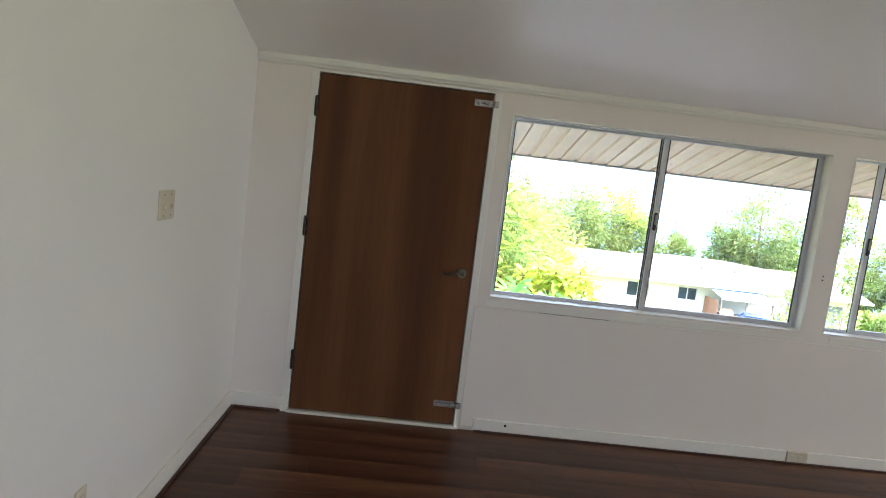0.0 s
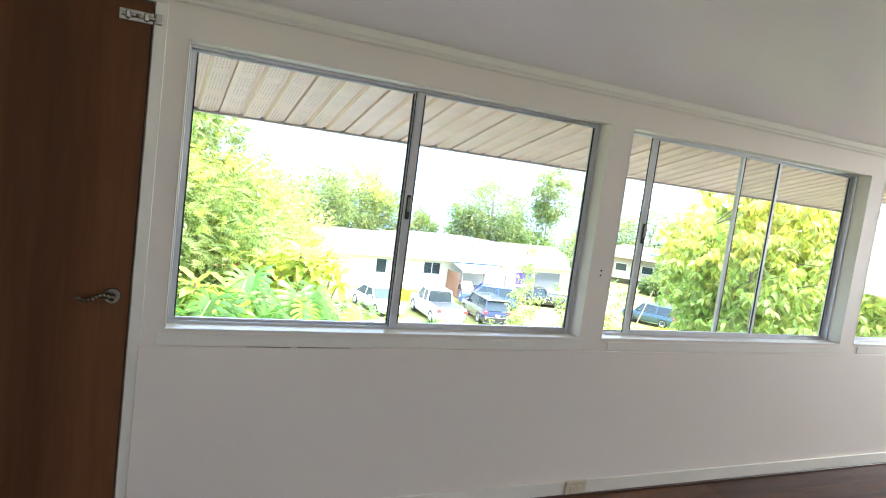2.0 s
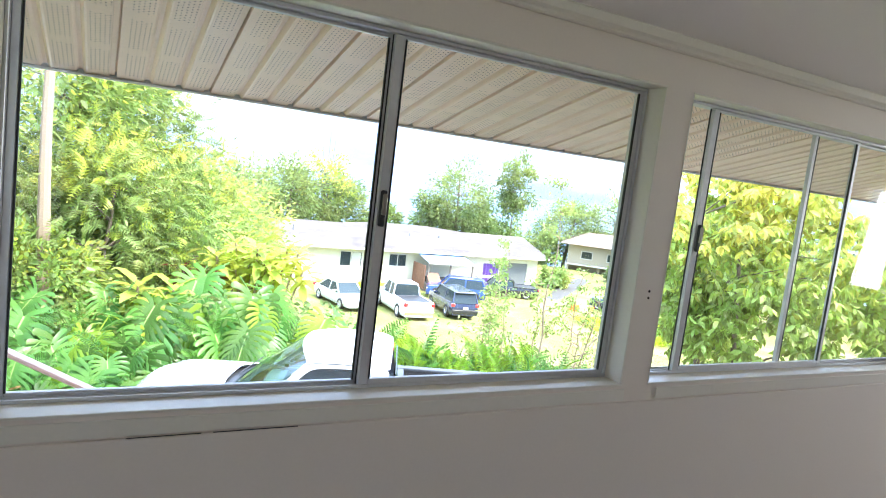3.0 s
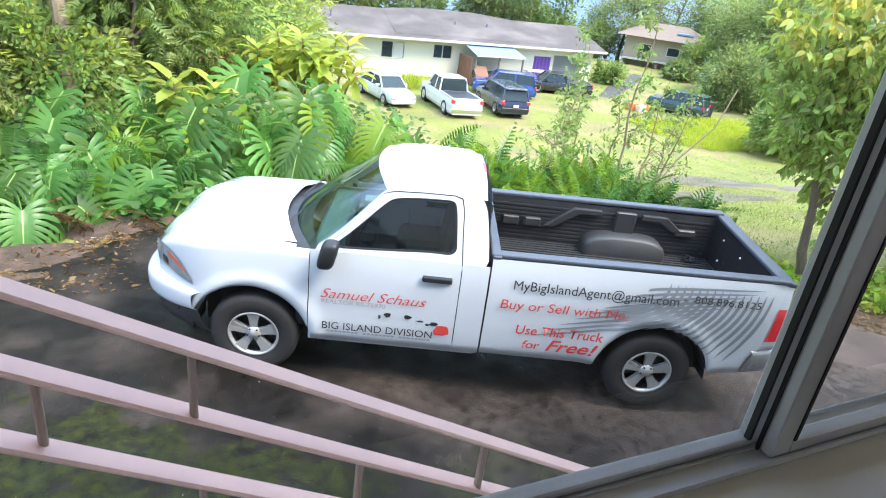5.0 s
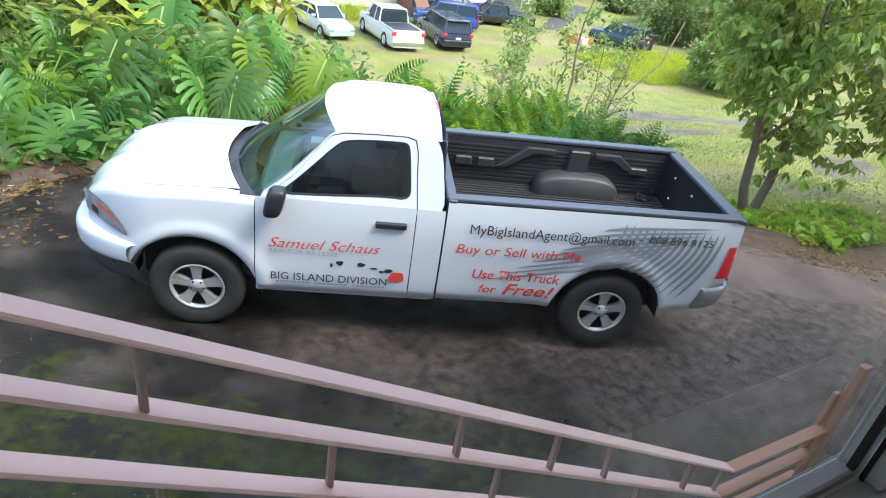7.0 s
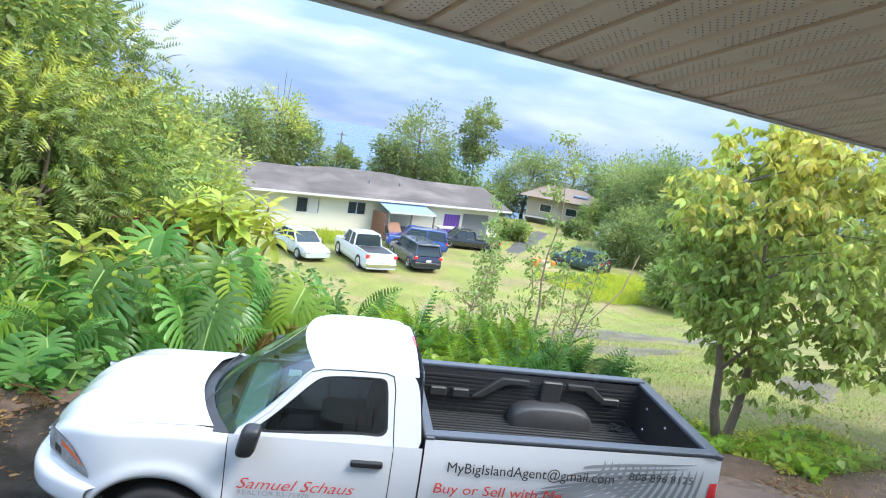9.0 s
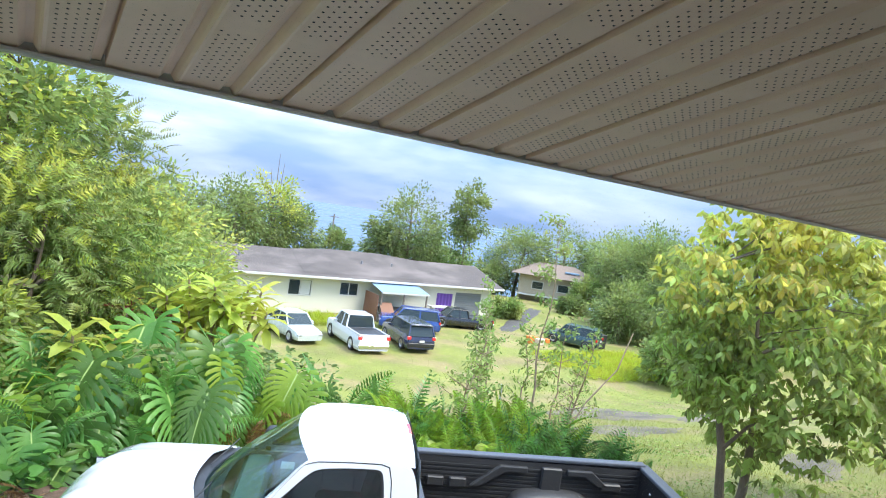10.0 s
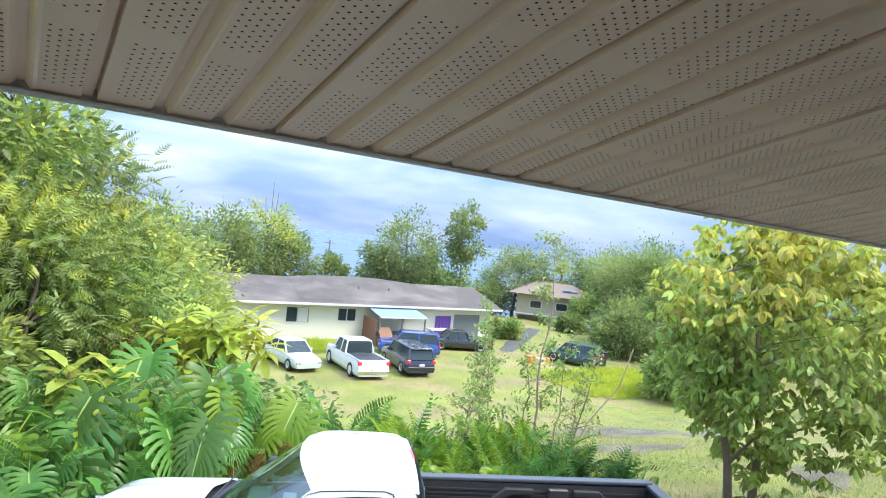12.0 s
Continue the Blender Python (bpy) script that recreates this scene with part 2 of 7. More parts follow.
    l.new(mix.outputs["Color"], silt.inputs["Color1"])
    l.new(silt.outputs["Color"], b.inputs["Base Color"])


add_moss(M["asphalt"])
M["gravel"] = material("loose_gravel", (0.20, 0.16, 0.13), 0.9, vary=0.4, bump=0, per_island=0.6)
M["moss"] = material("moss", (0.055, 0.07, 0.012), 0.95, vary=0.5, scale=6, fine=60, bump=0.8, bump_dist=0.03, second=(0.06, 0.05, 0.025), patch_scale=3)
M["lawn"] = material("lawn_soil", (0.185, 0.20, 0.042), 0.95, vary=0.5, scale=0.45, fine=9, bump=0.7, bump_dist=0.06, second=(0.25, 0.205, 0.085), patch=(0.46, 0.62), patch_scale=0.42)
M["litter"] = material("leaf_litter", (0.065, 0.042, 0.027), 0.95, vary=0.5, scale=5, fine=40, bump=0.9, bump_dist=0.03, second=(0.105, 0.064, 0.045), patch_scale=7)
M["dirt"] = material("bare_dirt", (0.17, 0.145, 0.10), 0.95, vary=0.35, scale=1.2, fine=20, bump=0.8, bump_dist=0.04, second=(0.10, 0.088, 0.07), patch_scale=0.8)
M["water"] = material("sea_water", (0.07, 0.13, 0.2), 0.25, vary=0.1, scale=0.002, fine=0.02, bump=0.1)
M["paint_white"] = material("white_car_paint", (0.67, 0.695, 0.74), 0.22, vary=0.02, scale=2, fine=30, bump=0, coat=1.0, rough_vary=0.04)
M["valance"] = material("dark_moulded_plastic", (0.05, 0.05, 0.052), 0.3, vary=0.2, bump=0)
M["black_trim"] = material("black_trim_plastic", (0.022, 0.023, 0.026), 0.45, vary=0.2, bump=0.1, bump_dist=0.002)
M["liner"] = material("bed_liner", (0.036, 0.037, 0.040), 0.5, vary=0.25, scale=5, fine=80, bump=0.15, bump_dist=0.003)
M["gate_liner"] = material("black_gate_liner", (0.016, 0.016, 0.018), 0.62, vary=0.25, spec=0.25)
M["cap"] = material("bed_rail_cap", (0.075, 0.085, 0.105), 0.42, vary=0.12)
M["rubber"] = material("tyre_rubber", (0.028, 0.026, 0.026), 0.75, vary=0.3, scale=8, fine=60, bump=0.2, bump_dist=0.004)
M["rim"] = material("painted_alloy", (0.46, 0.45, 0.44), 0.32, metal=0.35, vary=0.08)
M["bumper"] = material("grey_metal_bumper", (0.42, 0.42, 0.44), 0.32, metal=0.75, vary=0.1, bump=0)
M["chrome"] = material("chrome", (0.7, 0.71, 0.73), 0.12, metal=1.0, vary=0.04, bump=0)
M["dark_glass"] = glass("tinted_glass", (0.34, 0.35, 0.36), share=0.10)
M["shield"] = glass("windshield_glass", (0.58, 0.76, 0.72), share=0.17)
M["cabin"] = material("dark_cabin", (0.03, 0.03, 0.033), 0.7)
M["dash"] = material("teal_dash", (0.10, 0.16, 0.16), 0.6)
M["lamp_red"] = material("tail_lamp_red", (0.85, 0.02, 0.03), 0.18, vary=0.15, coat=1.0, bump=0)
M["lamp_clear"] = material("headlamp_lens", (0.58, 0.60, 0.62), 0.1, vary=0.75, scale=12, metal=0.5, coat=1.0, bump=0)
M["lamp_amber"] = material("amber_reflector", (0.7, 0.12, 0.03), 0.2, bump=0)
M["letter_red"] = material("red_vinyl", (0.72, 0.07, 0.06), 0.4, vary=0.05, bump=0)
M["letter_grey"] = material("grey_vinyl", (0.03, 0.032, 0.036), 0.4, vary=0.05, bump=0)
M["letter_pale"] = material("pale_grey_vinyl", (0.35, 0.36, 0.38), 0.4, vary=0.05, bump=0)
M["swoosh"] = material("silver_vinyl", (0.27, 0.285, 0.31), 0.35, vary=0.08, bump=0)
M["house"] = material("cream_siding", (0.66, 0.64, 0.52), 0.75, vary=0.06, scale=1, fine=12)
M["house_trim"] = material("white_trim", (0.60, 0.595, 0.56), 0.6, vary=0.05)
M["tan_house"] = material("tan_siding", (0.44, 0.38, 0.29), 0.8, vary=0.1)
M["shutter"] = material("grey_roller_door", (0.19, 0.2, 0.215), 0.55, vary=0.1)
M["purple"] = material("purple_cloth", (0.17, 0.08, 0.36), 0.8, vary=0.25, scale=3, fine=20)
M["metal_roof"] = material("pale_blue_sheet_metal", (0.20, 0.31, 0.46), 0.5, vary=0.1)
M["redwood"] = material("reddish_wood", (0.24, 0.12, 0.075), 0.75, vary=0.2)
M["brown_roof"] = material("brown_shingles", (0.21, 0.16, 0.13), 0.9, vary=0.2)
M["timber"] = material("weathered_timber", (0.2, 0.17, 0.14), 0.85, vary=0.2)
M["silver_paint"] = material("silver_green_car_paint", (0.50, 0.55, 0.53), 0.25, coat=1.0, bump=0, vary=0.04)
M["navy_paint"] = material("navy_car_paint", (0.022, 0.03, 0.075), 0.22, coat=1.0, bump=0, vary=0.05)
M["blue_paint"] = material("blue_car_paint", (0.025, 0.07, 0.28), 0.25, coat=1.0, bump=0, vary=0.05)
M["black_paint"] = material("black_car_paint", (0.015, 0.016, 0.02), 0.25, coat=1.0, bump=0)
M["teal_paint"] = material("teal_car_paint", (0.02, 0.06, 0.075), 0.3, coat=1.0, bump=0)
M["red_paint"] = material("red_car_paint", (0.35, 0.03, 0.05), 0.3, coat=1.0, bump=0)
M["car_glass"] = material("car_window", (0.03, 0.045, 0.05), 0.1, bump=0, vary=0.1)
M["orange"] = material("orange_plastic", (0.75, 0.22, 0.04), 0.5)
M["bark"] = material("tree_bark", (0.17, 0.13, 0.095), 0.9, vary=0.35, scale=8, fine=40, bump=0.7, bump_dist=0.02, stretch=(1, 1, 0.3))
M["pale_bark"] = material("pale_bark", (0.31, 0.225, 0.155), 0.9, vary=0.2, scale=6, fine=30, bump=0.4, bump_dist=0.01)


def leaf_material(name, colour, second, isl=0.35, gloss=0.45):
    return material(name, colour, gloss, vary=0.15, scale=0.5, fine=9, bump=0, second=second, patch=(0.42, 0.62), patch_scale=0.5, through_light=0.55, per_island=isl)


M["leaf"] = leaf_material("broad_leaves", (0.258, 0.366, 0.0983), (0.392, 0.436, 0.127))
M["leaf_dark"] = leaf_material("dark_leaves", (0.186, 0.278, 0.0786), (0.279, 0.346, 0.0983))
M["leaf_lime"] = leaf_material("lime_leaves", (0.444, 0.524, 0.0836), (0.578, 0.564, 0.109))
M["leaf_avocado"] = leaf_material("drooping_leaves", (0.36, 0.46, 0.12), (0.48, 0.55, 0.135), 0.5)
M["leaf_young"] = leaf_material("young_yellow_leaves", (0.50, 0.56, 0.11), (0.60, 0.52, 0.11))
M["leaf_split"] = leaf_material("split_leaves", (0.119, 0.267, 0.059), (0.186, 0.356, 0.0737), 0.35, 0.34)
M["leaf_split_lime"] = leaf_material("split_leaves_pale", (0.248, 0.415, 0.0442), (0.351, 0.476, 0.0541), 0.3, 0.4)
M["midrib"] = material("pale_midrib", (0.30, 0.42, 0.12), 0.5, vary=0.1, bump=0)
M["leaf_far"] = leaf_material("far_leaves", (0.171, 0.238, 0.0786), (0.279, 0.321, 0.103), 0.4)
M["leaf_red"] = leaf_material("red_leaves", (0.16, 0.02, 0.025), (0.2, 0.05, 0.03))
M["leaf_dry"] = leaf_material("dry_leaves", (0.26, 0.15, 0.07), (0.35, 0.2, 0.07))
M["grass"] = leaf_material("grass_blades", (0.25, 0.28, 0.05), (0.34, 0.33, 0.075))
M["grass_bright"] = leaf_material("bright_grass", (0.42, 0.50, 0.04), (0.5, 0.52, 0.06))

# ---- builders ----


def finish(ob, bm, mat, smooth=False):
    me = bpy.data.meshes.new(ob)
    bm.normal_update()
    bm.to_mesh(me)
    bm.free()
    for m in (mat if isinstance(mat, (list, tuple)) else [mat]):
        me.materials.append(m)
    if smooth:
        me.polygons.foreach_set("use_smooth", [True] * len(me.polygons))
    return me


def part(name, bm, mat, parent=None, label="", smooth=False, at=None):
    """Links a bmesh as one mesh object, under parent if there is one."""
    ob = new(name, finish(name, bm, mat, smooth))
    if at is not None:
        ob.matrix_basis = at
    if parent is not None:
        ob.parent = parent
    if label:
        ob["label"] = label
    return ob


def thing(name, label, category, at=None, group="", kind=""):
    ob = new(name)
    ob.empty_display_size = 0.1
    if at is not None:
        ob.matrix_basis = at
    return tagged(ob, label, category, group, kind)


def box(x0, x1, y0, y1, z0, z1, bevel=0.0, bm=None, seg=1):
    bm = bm or bmesh.new()
    geo = bmesh.ops.create_cube(bm, size=1.0)["verts"]
    for v in geo:
        v.co = Vector((x0 + (v.co.x + 0.5) * (x1 - x0), y0 + (v.co.y + 0.5) * (y1 - y0), z0 + (v.co.z + 0.5) * (z1 - z0)))
    if bevel:
        edges = list({e for v in geo for e in v.link_edges})
        bmesh.ops.bevel(bm, geom=edges, offset=bevel, segments=seg, affect="EDGES", profile=0.5)
    return bm


def tube(a, b, r0, r1=None, seg=12, bm=None):
    """A round bar from a to b."""
    bm = bm or bmesh.new()
    a, b = Vector(a), Vector(b)
    r1 = r0 if r1 is None else r1
    q = (b - a).to_track_quat("Z", "Y").to_matrix()
    rings = []
    for p, r in ((a, r0), (b, r1)):
        rings.append([bm.verts.new(p + q @ Vector((r * math.cos(k * math.tau / seg), r * math.sin(k * math.tau / seg), 0))) for k in range(seg)])
    for k in range(seg):
        bm.faces.new((rings[0][k], rings[0][(k + 1) % seg], rings[1][(k + 1) % seg], rings[1][k]))
    bm.faces.new(rings[0][::-1])
    bm.faces.new(rings[1])
    return bm


def beam(a, b, wide, high, bm=None, bevel=0.006):
    """A rectangular bar from a to b, its height upright."""
    bm = bm or bmesh.new()
    a, b = Vector(a), Vector(b)
    d = (b - a).normalized()
    side = d.cross(Vector((0, 0, 1)))
    side = Vector((1, 0, 0)) if side.length < 1e-4 else side.normalized()
    up = side.cross(d)
    vs = [[bm.verts.new(p + side * sx * wide / 2 + up * sz * high / 2) for sx, sz in ((-1, -1), (1, -1), (1, 1), (-1, 1))] for p in (a, b)]
    faces = [bm.faces.new(vs[0][::-1]), bm.faces.new(vs[1])]
    for k in range(4):
        faces.append(bm.faces.new((vs[0][k], vs[0][(k + 1) % 4], vs[1][(k + 1) % 4], vs[1][k])))
    if bevel:
        bmesh.ops.bevel(bm, geom=list({e for f in faces for e in f.edges}), offset=bevel, segments=1, affect="EDGES", profile=0.5)
    return bm


def sheet(rows, bm=None, close=False):
    """A skin over rows of points."""
    bm = bm or bmesh.new()
    vs = [[bm.verts.new(p) for p in row] for row in rows]
    for a, b in zip(vs, vs[1:]):
        n = len(a)
        for k in range(n if close else n - 1):
            bm.faces.new((a[k], a[(k + 1) % n], b[(k + 1) % n], b[k]))
    return bm


def prism(points, y0, y1, bevel=0.0, bm=None):
    """A solid with an outline in x and z, from y0 to y1."""
    bm = bm or bmesh.new()
    a = [bm.verts.new((x, y0, z)) for x, z in points]
    b = [bm.verts.new((x, y1, z)) for x, z in points]
    faces = [bm.faces.new(a), bm.faces.new(b[::-1])]
    n = len(a)
    for k in range(n):
        faces.append(bm.faces.new((a[k], b[k], b[(k + 1) % n], a[(k + 1) % n])))
    bmesh.ops.recalc_face_normals(bm, faces=faces)
    if bevel:
        bmesh.ops.bevel(bm, geom=list({e for f in faces for e in f.edges}), offset=bevel, segments=2, affect="EDGES", profile=0.5)
    return bm


def structure(name, bm, mat, label, category):
    return tagged(part(name, bm, mat), label, category, kind="structure")


# ---- the room ----
DOOR_X0, DOOR_X1, DOOR_TOP = -0.335, 0.680, 2.05
SILL, HEAD = 0.847, 1.957
WINDOWS = ((0.807, 2.785), (2.918, 4.868), (5.000, 6.950))
Y0, Y1 = WALL_Y, WALL_Y + THICK
TOP = ceiling_z(WALL_Y) + 0.02

cuts = [(DOOR_X0 - 0.012, DOOR_X1 + 0.012, -0.1, DOOR_TOP + 0.012)] + [(a, b, SILL, HEAD) for a, b in WINDOWS]
bm = bmesh.new()
left = WEST - 0.12
for a, b, z0, z1 in cuts:
    box(left, a, Y0, Y1, -0.2, TOP, bm=bm)
    if z0 > 0:
        box(a, b, Y0, Y1, -0.2, z0, bm=bm)
    box(a, b, Y0, Y1, z1, TOP, bm=bm)
    left = b
box(left, EAST + 0.12, Y0, Y1, -0.2, TOP, bm=bm)
wall_north = structure("wall_north", bm, M["wall"], "cream painted wall with a door and a row of windows", "wall")
part("wall_board", box(0.722, 7.4, Y0 - 0.012, Y0, 0.02, 0.785, 0.003), M["wall"], wall_north, "cream painted board set proud under the windows")
for a, b in ((0.722, 2.79), (2.905, 4.87), (4.99, 7.0)):
    part("sill_strip", box(a + 0.06, b + 0.012, Y0 - 0.006, Y0, 0.79, SILL - 0.012, 0.002), M["trim"], wall_north)
bm = bmesh.new()
for a, b in ((1.12, 1.30), (1.33, 1.56)):
    box(a, b, Y0 - 0.0135, Y0 - 0.011, 0.7857, 0.7875, bm=bm)
part("caulk_crack", bm, M["gasket"], wall_north, "thin dark crack in the caulking")


def gable(x0, x1, bm=None, holes=()):
    """A wall along y under the sloping ceiling."""
    bm = bm or bmesh.new()
    ys = [SOUTH, *[v for h in holes for v in h[:2]], Y0]
    for k, (a, b) in enumerate(zip(ys, ys[1:])):
        spans = [(-0.2, None)] if k % 2 == 0 else [(-0.2, holes[k // 2][2]), (holes[k // 2][3], None)]
        for z0, z1 in spans:
            za, zb = (z1, z1) if z1 else (ceiling_z(a) + 0.03, ceiling_z(b) + 0.03)
            vs = [bm.verts.new(c) for c in ((x0, a, z0), (x0, b, z0), (x0, b, zb), (x0, a, za), (x1, a, z0), (x1, b, z0), (x1, b, zb), (x1, a, za))]
            for f in ((0, 1, 2, 3), (7, 6, 5, 4), (0, 4, 5, 1), (1, 5, 6, 2), (2, 6, 7, 3), (3, 7, 4, 0)):
                bm.faces.new([vs[i] for i in f])
    bmesh.ops.recalc_face_normals(bm, faces=bm.faces)
    return bm


structure("wall_west", gable(WEST - 0.12, WEST), M["wall_west"], "plain white painted wall beside the door", "wall")
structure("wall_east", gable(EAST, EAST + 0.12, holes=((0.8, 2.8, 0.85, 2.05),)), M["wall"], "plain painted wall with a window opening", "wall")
bm = bmesh.new()
zs = ceiling_z(SOUTH) + 0.05
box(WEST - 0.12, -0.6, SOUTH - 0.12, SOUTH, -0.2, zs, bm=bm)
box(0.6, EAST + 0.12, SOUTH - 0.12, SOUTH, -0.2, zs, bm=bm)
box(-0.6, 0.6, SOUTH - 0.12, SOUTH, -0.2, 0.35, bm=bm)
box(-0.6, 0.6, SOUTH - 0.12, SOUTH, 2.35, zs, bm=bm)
structure("wall_south", bm, M["wall"], "plain painted wall with a window opening", "wall")
bm = bmesh.new()
rows = []
for y, dz in ((SOUTH - 0.12, 0), (Y0 + 0.02, 0)):
    rows.append([(WEST - 0.12, y, ceiling_z(y)), (EAST + 0.12, y, ceiling_z(y))])
for y in (Y0 + 0.02, SOUTH - 0.12):
    rows.append([(WEST - 0.12, y, ceiling_z(y) + 0.12), (EAST + 0.12, y, ceiling_z(y) + 0.12)])
rows.append(rows[0])
structure("ceiling", sheet(rows), M["ceiling"], "sloping off-white painted ceiling with a soft sheen", "ceiling")
floor = structure("floor", box(WEST - 0.1, EAST + 0.1, SOUTH - 0.1, Y0 + 0.05, -0.16, -0.006), M["subfloor"], "dark reddish-brown wood plank floor", "floor")

# skirting, cornice and corner strips
bm = box(DOOR_X1 + 0.125, 2.817, Y0 - 0.026, Y0 - 0.012, 0.004, 0.082, 0.003)
box(2.953, EAST, Y0 - 0.026, Y0 - 0.012, 0.004, 0.082, 0.003, bm=bm)
box(WEST, DOOR_X0 - 0.045, Y0 - 0.016, Y0 + 0.002, 0.004, 0.098, 0.003, bm=bm)
structure("baseboard_north", bm, M["trim"], "low cream painted baseboard", "baseboard")
structure("baseboard_west", box(WEST, WEST + 0.016, SOUTH, Y0 - 0.02, 0.004, 0.098, 0.003), M["trim"], "low white painted baseboard", "baseboard")
bm = box(DOOR_X1 + 0.13, EAST, Y0 - 0.04, Y0 - 0.026, 0, 0.013, 0.004)
box(WEST + 0.016, WEST + 0.034, SOUTH, Y0 - 0.02, 0, 0.016, 0.005, bm=bm)
box(WEST + 0.03, DOOR_X0 - 0.05, Y0 - 0.034, Y0 - 0.016, 0, 0.016, 0.005, bm=bm)
structure("floor_moulding", bm, M["round"], "thin dark wood moulding along the baseboards", "trim")
bm = box(WEST, EAST, Y0 - 0.022, Y0, 2.075, 2.13, 0.006)
box(WEST, EAST, Y0 - 0.036, Y0 - 0.018, 2.088, 2.134, 0.01, bm=bm)
structure("trim_cornice", bm, M["trim"], "narrow painted cornice where wall meets ceiling", "trim")


def lath(a, b, y0, y1, bm=None):
    return box(a[0], b[0], y0, y1, a[1], b[1], 0.002, bm=bm)


frame_bm = lath((DOOR_X0 - 0.05, 0), (DOOR_X0 - 0.006, DOOR_TOP + 0.006), Y0 - 0.008, Y0 + 0.09)
lath((DOOR_X1 + 0.006, 0), (DOOR_X1 + 0.05, DOOR_TOP + 0.006), Y0 - 0.008, Y0 + 0.09, frame_bm)
lath((DOOR_X0 - 0.05, DOOR_TOP + 0.006), (DOOR_X1 + 0.05, DOOR_TOP + 0.022), Y0 - 0.008, Y0 + 0.09, frame_bm)
lath((DOOR_X0 - 0.02, 0), (DOOR_X1 + 0.02, DOOR_TOP + 0.01), Y0 + 0.05, Y0 + 0.062, frame_bm)
structure("door_frame", frame_bm, M["trim"], "narrow cream painted door frame", "door frame")
structure("threshold", box(DOOR_X0 - 0.02, DOOR_X1 + 0.03, Y0 - 0.03, Y0 + 0.05, -0.002, 0.014, 0.005), M["trim"], "pale strip under the closed door", "threshold")

# ---- the door ----
door = tagged(part("door_1", box(DOOR_X0, DOOR_X1, Y0 - 0.004, Y0 + 0.04, 0.022, DOOR_TOP, 0.003), M["door"]), "closed flush door of dark brown veneered wood", "door", kind="structure")
for z in (1.86, 1.155, 0.335):
    h = part("hinge", box(DOOR_X0 - 0.018, DOOR_X0 - 0.004, Y0 - 0.016, Y0 - 0.006, z - 0.055, z + 0.055, 0.002), M["hinge"], door, "dark bronze butt hinge")
    part("hinge_pin", tube((DOOR_X0 - 0.008, Y0 - 0.017, z - 0.06), (DOOR_X0 - 0.008, Y0 - 0.017, z + 0.06), 0.007), M["hinge"], h)
handle = part("door_handle", tube((0.622, Y0 - 0.002, 0.975), (0.622, Y0 - 0.014, 0.975), 0.031, 0.027, 20), M["brass"], door, "worn brass lever handle")
bm = tube((0.622, Y0 - 0.012, 0.975), (0.622, Y0 - 0.055, 0.975), 0.011)
pts = [(0.622 - 0.115 * k / 10, Y0 - 0.055 - 0.006 * math.sin(k / 10 * math.pi), 0.975 + 0.011 * math.sin(k / 10 * math.tau)) for k in range(11)]
for k in range(10):
    tube(pts[k], pts[k + 1], 0.0105 - 0.0004 * k, 0.0105 - 0.0004 * (k + 1), 10, bm)
part("lever", bm, M["brass"], handle, smooth=True)


def bolt(name, x0, x1, z, stuff):
    b = thing(name, "old metal barrel bolt screwed to the door edge", "bolt", pose(x0, Y0 - 0.004, z))
    w = x1 - x0
    part("back_plate", box(0, w * 0.78, -0.004, 0, -0.02, 0.02, 0.002), stuff, b)
    part("rod", tube((w * 0.05, -0.013, 0), (w * 1.0, -0.013, 0), 0.007), stuff, b)
    for k in (0.2, 0.62):
        part("staple", box(w * k - 0.008, w * k + 0.008, -0.024, -0.003, -0.015, 0.015, 0.004), stuff, b)
    part("knob", tube((w * 0.42, -0.012, 0), (w * 0.42, -0.036, 0.006), 0.006), stuff, b)
    part("catch_plate", box(w * 0.82, w, -0.026, -0.004, -0.018, 0.018, 0.003), stuff, b)
    return b


bolt("barrel_bolt", 0.572, 0.714, 1.993, M["steel"])
bolt("barrel_bolt", 0.546, 0.712, 0.150, M["steel"])


